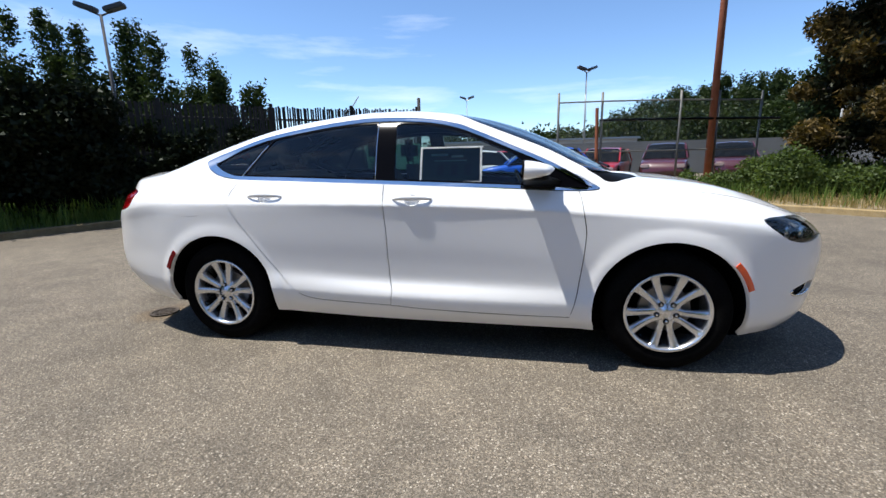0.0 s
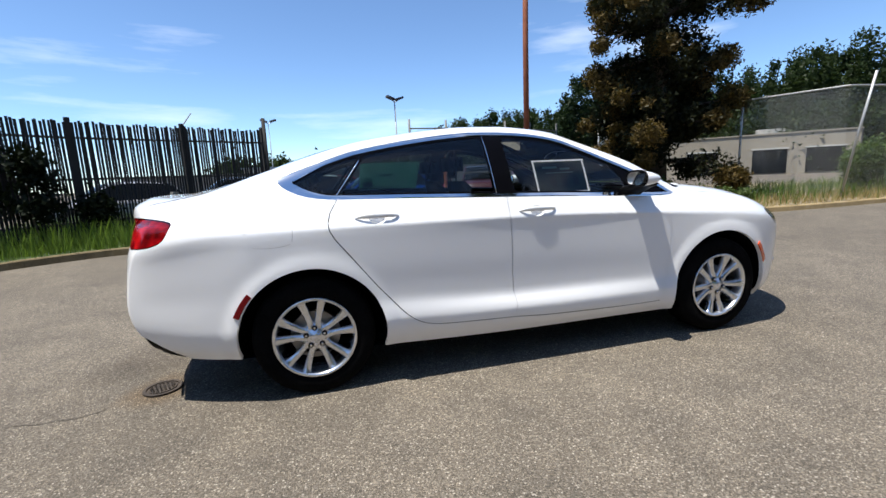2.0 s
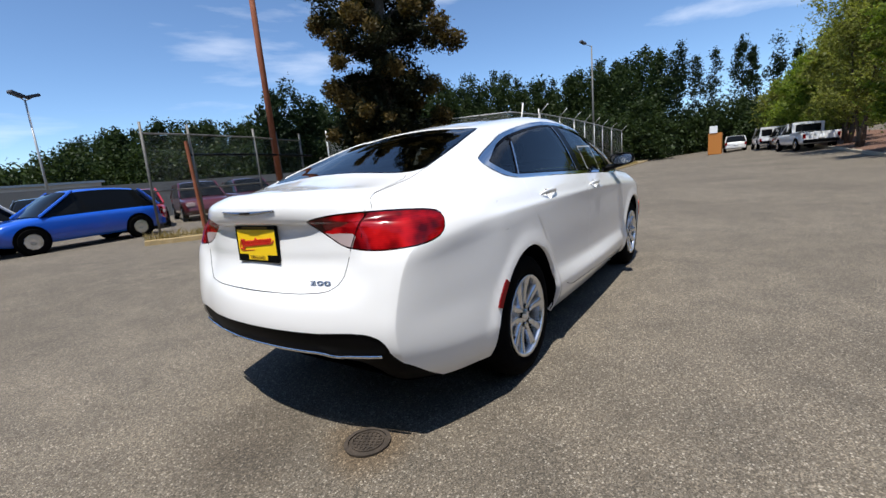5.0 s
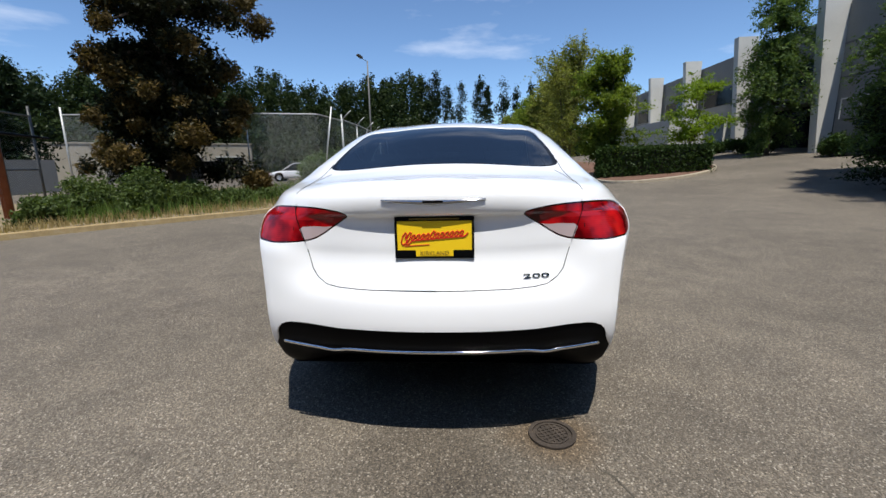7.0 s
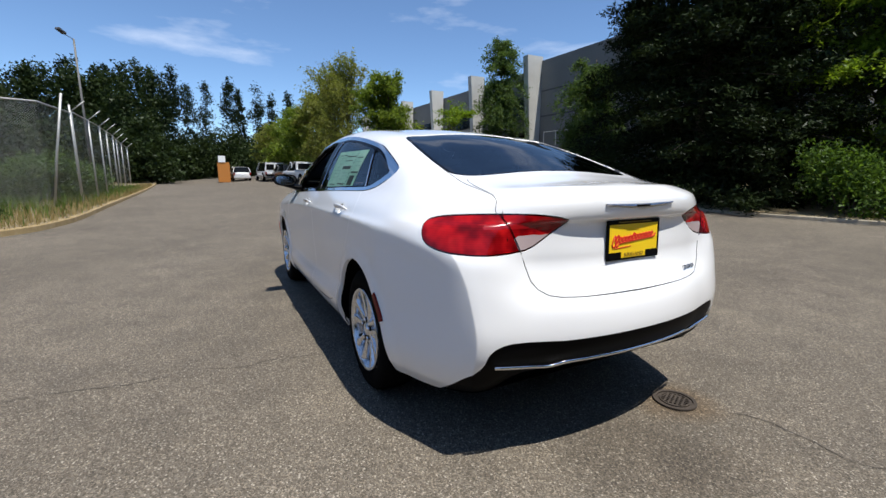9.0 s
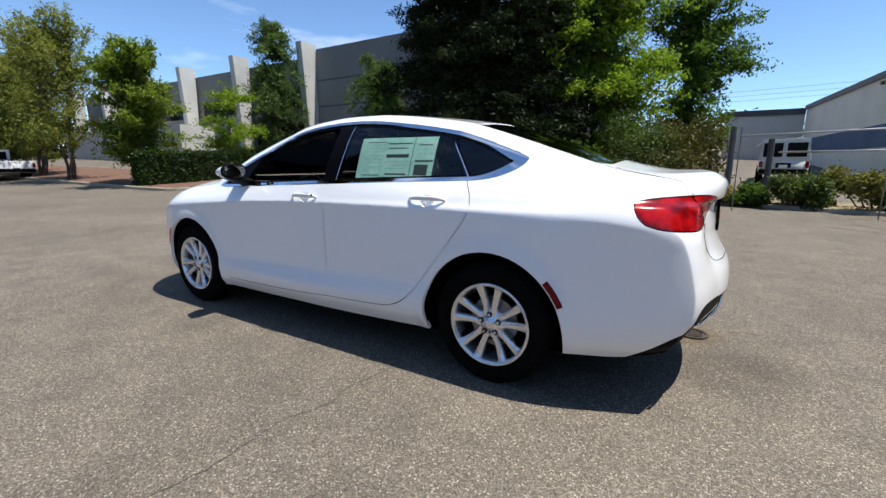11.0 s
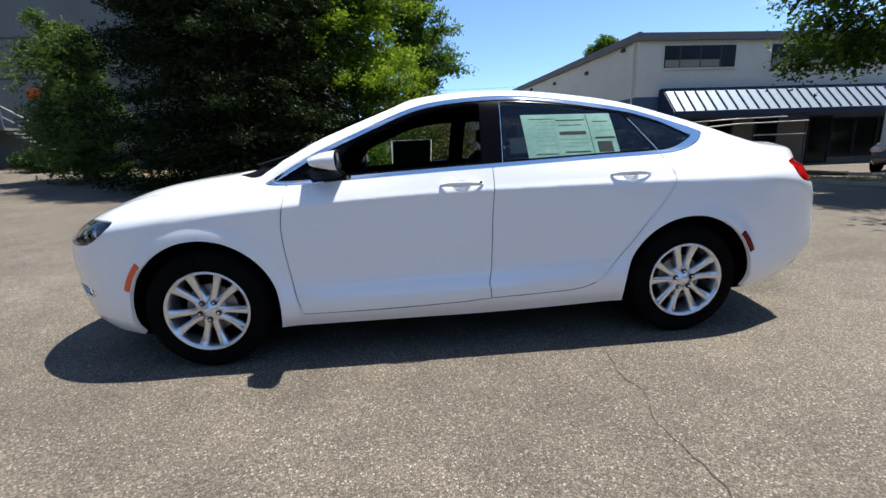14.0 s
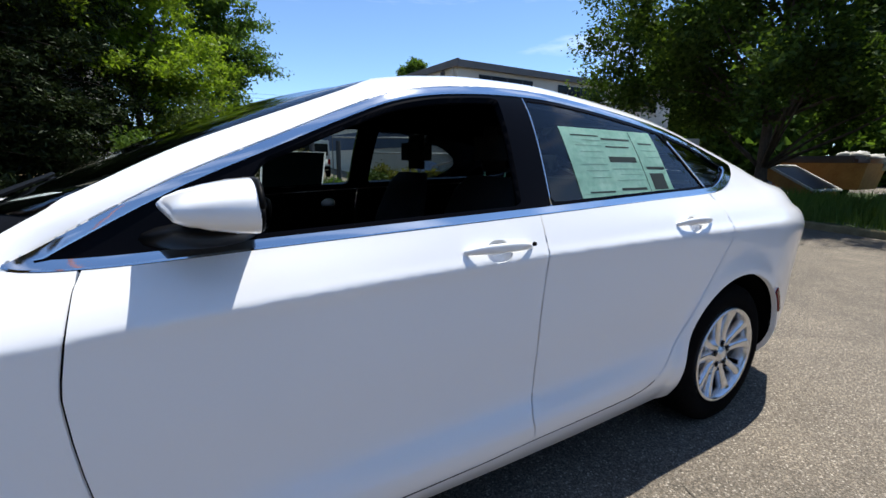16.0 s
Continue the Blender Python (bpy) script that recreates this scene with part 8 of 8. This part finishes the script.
vehicle("hatchback", "red hatchback at the back of the lot", (-1.6, 19.6), 190, (0.45, 0.012, 0.012), 4.2)
vehicle("hatchback", "dark car seen through the black fence", (-4.6, 14.0), 200, (0.03, 0.03, 0.034), 4.3)
vehicle("hatchback", "silver car seen through the black fence", (-8.4, 14.2), 215, (0.4, 0.4, 0.42), 4.3)
vehicle("pickup_truck", "white pickup truck parked beside the road", (33.3, -5.1), 12, (0.72, 0.73, 0.74), 5.3, 1.9, 1.75, "pickup")
vehicle("sport_utility", "black car parked between white trucks", (38.6, -4.6), 8, (0.012, 0.012, 0.014), 4.6, 1.8, 1.6)
vehicle("pickup_truck", "white pickup with a canopy by the road", (43.2, -3.6), 5, (0.72, 0.73, 0.74), 5.3, 1.9, 1.75, "van")
vehicle("hatchback", "white car parked far up the road", (48.4, -1.2), 3, (0.6, 0.6, 0.6), 4.4)
vehicle("hatchback", "white car beyond the chain-link fence", (31, 14.0), 100, (0.65, 0.65, 0.66), 4.4)
vehicle("hatchback", "silver car beyond the chain-link fence", (35, 13.0), 110, (0.4, 0.4, 0.41), 4.4)
vehicle("panel_van", "white van with a ladder rack in the yard", (-5.3, -24.5), 264, (0.55, 0.56, 0.55), 5.0, 1.95, 2.05, "van")
vehicle("sport_utility", "black truck parked in the shaded yard", (-17.0, -9.6), 25, (0.015, 0.015, 0.017), 4.9, 1.9, 1.75)
vehicle("hatchback", "blue car parked in the shaded yard", (-21, -6.5), 30, (0.03, 0.09, 0.25), 4.4)
for x in (-5.7, -4.3):
    tagged(part("ladder_rack", tubed([(x, -26.6, 2.2), (x, -22.5, 2.2)], 0.03, 6), M_GALV), "steel ladder rack bar over the van", "roof rack", "rack bars")

# orange container far up the road
skip = thing("orange_container", "rusty orange container by the road", "container", at=(47.5, 0.35, hz(47.5, 0.35)))
part("box", boxed((-1.2, -0.55, 0), (1.2, 0.55, 2.0), None, 0.03), mat("orange_paint", (0.45, 0.17, 0.03), 0.6), skip)
part("sign", boxed((-1.25, -0.2, 2.0), (-1.2, 0.45, 2.65)), M_WHITE, skip)

# mailboxes in the shade
mail = thing("mailbox_cluster", "pale grey cluster mailbox on a pedestal", "mailbox", at=(-9.9, -4.77, 0.08), rz=-38)
part("cabinet", boxed((-0.37, -0.2, 0.80), (0.37, 0.2, 1.76), None, 0.015), M_CONCRETE_LIGHT, mail)
part("pedestal", boxed((-0.13, -0.12, 0), (0.13, 0.12, 0.80), None, 0.01), M_CONCRETE_LIGHT, mail)
for i in range(4):
    for j in range(4):
        part("mail_door", boxed((-0.34 + 0.172 * i, 0.2, 0.85 + 0.22 * j), (-0.18 + 0.172 * i, 0.212, 1.055 + 0.22 * j), None, 0.003), M_CONCRETE_LIGHT, mail)

shrub("wall_shrub", "dark low shrub at the workshop corner", (-9.7, -15.3), 0.9, 0.6, 0.95, L_SHADE, 2600, 0.05, 301)
shrub("wall_shrub", "dark low shrub at the workshop corner", (-8.6, -16.4), 1.6, 0.7, 0.75, L_SHADE, 2600, 0.05, 302)
# yard clutter under the shade tree
trailer = thing("dump_trailer", "orange-brown tub trailer loaded with scrap", "trailer", at=(-18.9, -4.75, 0.05), rz=92)
bm = bmesh.new()
a = [bm.verts.new(p) for p in ((-1.25, -0.9, 0.42), (1.05, -0.9, 0.42), (1.05, 0.9, 0.42), (-1.25, 0.9, 0.42))]
b = [bm.verts.new(p) for p in ((-1.5, -1.0, 1.28), (1.2, -1.0, 1.28), (1.2, 1.0, 1.28), (-1.5, 1.0, 1.28))]
bm.faces.new(a[::-1])
for k in range(4):
    bm.faces.new((a[k], a[(k + 1) % 4], b[(k + 1) % 4], b[k]))
M_OCHRE = grainy("ochre_steel", [(0.3, (0.25, 0.11, 0.03)), (0.7, (0.42, 0.22, 0.07))], 3, 30, 0.8, 0.3)
part("tub", bm, M_OCHRE, trailer)
part("rim", boxed((-1.53, 0.98, 1.22), (1.23, 1.04, 1.30), None, 0.01), M_OCHRE, trailer)
for x in (-1.1, -0.45, 0.2, 0.8):
    part("stake", boxed((x - 0.04, 0.93, 0.44), (x + 0.04, 1.05, 1.24), None, 0.008), M_OCHRE, trailer)
part("load", boxed((-1.4, -0.9, 1.2), (0.9, 0.95, 1.52), None, 0.1), M_ROOF_DARK, trailer, "dark tarpaulin over the load")
for x, y, z, r in ((0.55, 0.45, 1.5, 0.26), (0.95, 0.6, 1.42, 0.24), (0.2, 0.35, 1.56, 0.16), (1.15, 0.75, 1.2, 0.20)):
    bm = bmesh.new()
    bmesh.ops.create_icosphere(bm, subdivisions=3, radius=1.0)
    for v in bm.verts:
        q = v.co.copy()
        k = 1 + 0.16 * math.sin(9 * q.x + 3 * x) * math.cos(7 * q.y) + 0.10 * math.sin(13 * q.z + 5 * q.x)
        v.co = (x + q.x * r * 1.3 * k, y + q.y * r * k, z + q.z * r * 0.75 * k)
    part("loose_sheet", bm, M_CONCRETE_LIGHT, trailer, "crumpled pale sheeting on the load", smooth=True)
for s in (-1, 1):
    bm = bmesh.new()
    revolve(bm, [(0.001, 0), (0.2, 0.01), (0.33, 0), (0.33, -0.2)], 20, Matrix.Translation((0, s * 1.02, 0.33)))
    part("wheel", bm, M_RUBBER, trailer)

hatch = thing("tilted_skip", "small tilted tub with a pale-framed dark opening", "tub")
e1, e2 = Vector((-1.0, 0.015, 0.0)).normalized(), Vector((-0.38, -0.86, 0.48)).normalized()
e2 = (e2 - e1 * e1.dot(e2)).normalized()
e3 = e2.cross(e1)
if e3.z < 0:
    e3 = -e3
TILT = Matrix(((e1.x, e2.x, e3.x, -15.2), (e1.y, e2.y, e3.y, -3.78), (e1.z, e2.z, e3.z, 0.47), (0, 0, 0, 1)))
part("body", boxed((0.03, 0.03, -0.36), (1.87, 1.57, -0.02), TILT, 0.03), M_OCHRE, hatch)
# black plate just below the rim paints the unlit inside of the solid body
part("opening_shade", boxed((0.1, 0.1, -0.018), (1.8, 1.5, -0.008), TILT), M_BLACK, hatch, "black plate for the shade inside the tub")
for lo, hi in (((0, 0, -0.03), (1.9, 0.11, 0.03)), ((0, 1.49, -0.03), (1.9, 1.6, 0.03)), ((0, 0.112, -0.03), (0.11, 1.488, 0.03)), ((1.79, 0.112, -0.03), (1.9, 1.488, 0.03))):
    part("frame_bar", boxed(lo, hi, TILT, 0.012), M_CONCRETE_LIGHT, hatch, "pale frame bar")
for u in (0.3, 1.6):
    p = TILT @ Vector((u, 1.2, -0.34))
    part("prop", tubed([(p.x, p.y, 0.05), p], 0.05, 8), M_RUST_POLE, hatch)
for k, (x, y, s) in enumerate([(-17.3, -2.75, 0.42), (-18.3, -2.2, 0.7), (-16.6, -3.3, 0.22), (-19.4, -2.4, 0.8)]):
    tagged(part("scrap_heap", boxed((-s, -s * 0.6, 0), (s, s * 0.6, s * 0.9), pose(x, y, 0.05, 0, 0, 31 * k), 0.1), M_CONCRETE), "pale heap of scrap parts in the yard", "scrap heap", "scrap heaps")
gaz = thing("pavilion", "small pavilion with a blue peaked roof", "pavilion", at=(-62, -27, 0))
for dx in (-1.2, 1.2):
    for dy in (-1.2, 1.2):
        part("post", boxed((dx - 0.08, dy - 0.08, 0), (dx + 0.08, dy + 0.08, 2.2)), M_CONCRETE_LIGHT, gaz)
bm = bmesh.new()
apex = bm.verts.new((0, 0, 3.5))
ring = [bm.verts.new(p) for p in ((-1.7, -1.7, 2.2), (1.7, -1.7, 2.2), (1.7, 1.7, 2.2), (-1.7, 1.7, 2.2))]
for k in range(4):
    bm.faces.new((ring[k], ring[(k + 1) % 4], apex))
part("roof", bm, M_BLUE_BAND, gaz)

# ---- on the asphalt: valve cover, cracks, patches ----
cover = thing("valve_cover", "rusty iron valve cover in the asphalt", "manhole cover", at=(-2.288, -0.495, 0.0), rz=24)
bm = bmesh.new()
revolve(bm, [(0.0, 0.0), (0.084, 0.0)], 40, pose(0, 0, 0.006, 90, 0, 0))
part("lid", bm, M_IRON, cover)
for r0, r1 in ((0.086, 0.104), (0.066, 0.073)):
    bm = bmesh.new()
    revolve(bm, [(r0, -0.004), (r0, 0.004), (r1, 0.004), (r1, -0.004)], 40, pose(0, 0, 0.008, 90, 0, 0))
    part("ring", bm, M_IRON, cover)
for k in range(5):
    y = -0.04 + 0.02 * k
    wd = math.sqrt(0.062**2 - y * y)
    part("rib", boxed((-wd, y - 0.004, 0.006), (wd, y + 0.004, 0.012)), M_IRON, cover)
    part("rib", boxed((y - 0.004, -wd, 0.0062), (y + 0.004, wd, 0.0118)), M_IRON, cover)


def crack(pts, w, seed):
    """A thin jagged tar-dark crack lying in the asphalt."""
    rng = random.Random(seed)
    line = curve_xy(pts, 0.05)
    v, f = [], []
    for i, (x, y) in enumerate(line):
        d = line[min(i + 1, len(line) - 1)] - line[max(i - 1, 0)]
        d = d / (np.linalg.norm(d) + 1e-9)
        ww = w * rng.uniform(0.3, 1.3) * (0.15 if i in (0, len(line) - 1) else 1)
        j = rng.uniform(-1, 1) * 0.012
        for s in (-1, 1):
            v.append((x - d[1] * (s * ww + j), y + d[0] * (s * ww + j), hz(x, y) + 0.003))
        if i:
            n = 2 * i
            f.append((n - 2, n, n + 1, n - 1))
    tagged(new("crack", mesh_np("crack", np.array(v), np.array(f), M_CRACK)), "thin dark crack in the asphalt", "crack", "asphalt cracks")


crack([(-0.82, 1.05), (-0.77, 1.3), (-0.79, 1.5), (-0.72, 1.7), (-0.74, 2.0), (-0.66, 2.5), (-0.7, 3.0)], 0.003, 1)
crack([(-2.45, -0.62), (-2.65, -0.72), (-2.9, -0.7), (-3.3, -0.95), (-3.9, -1.0)], 0.003, 2)
crack([(12.9, -6.0), (13.4, -6.3), (13.8, -6.2)], 0.03, 6)
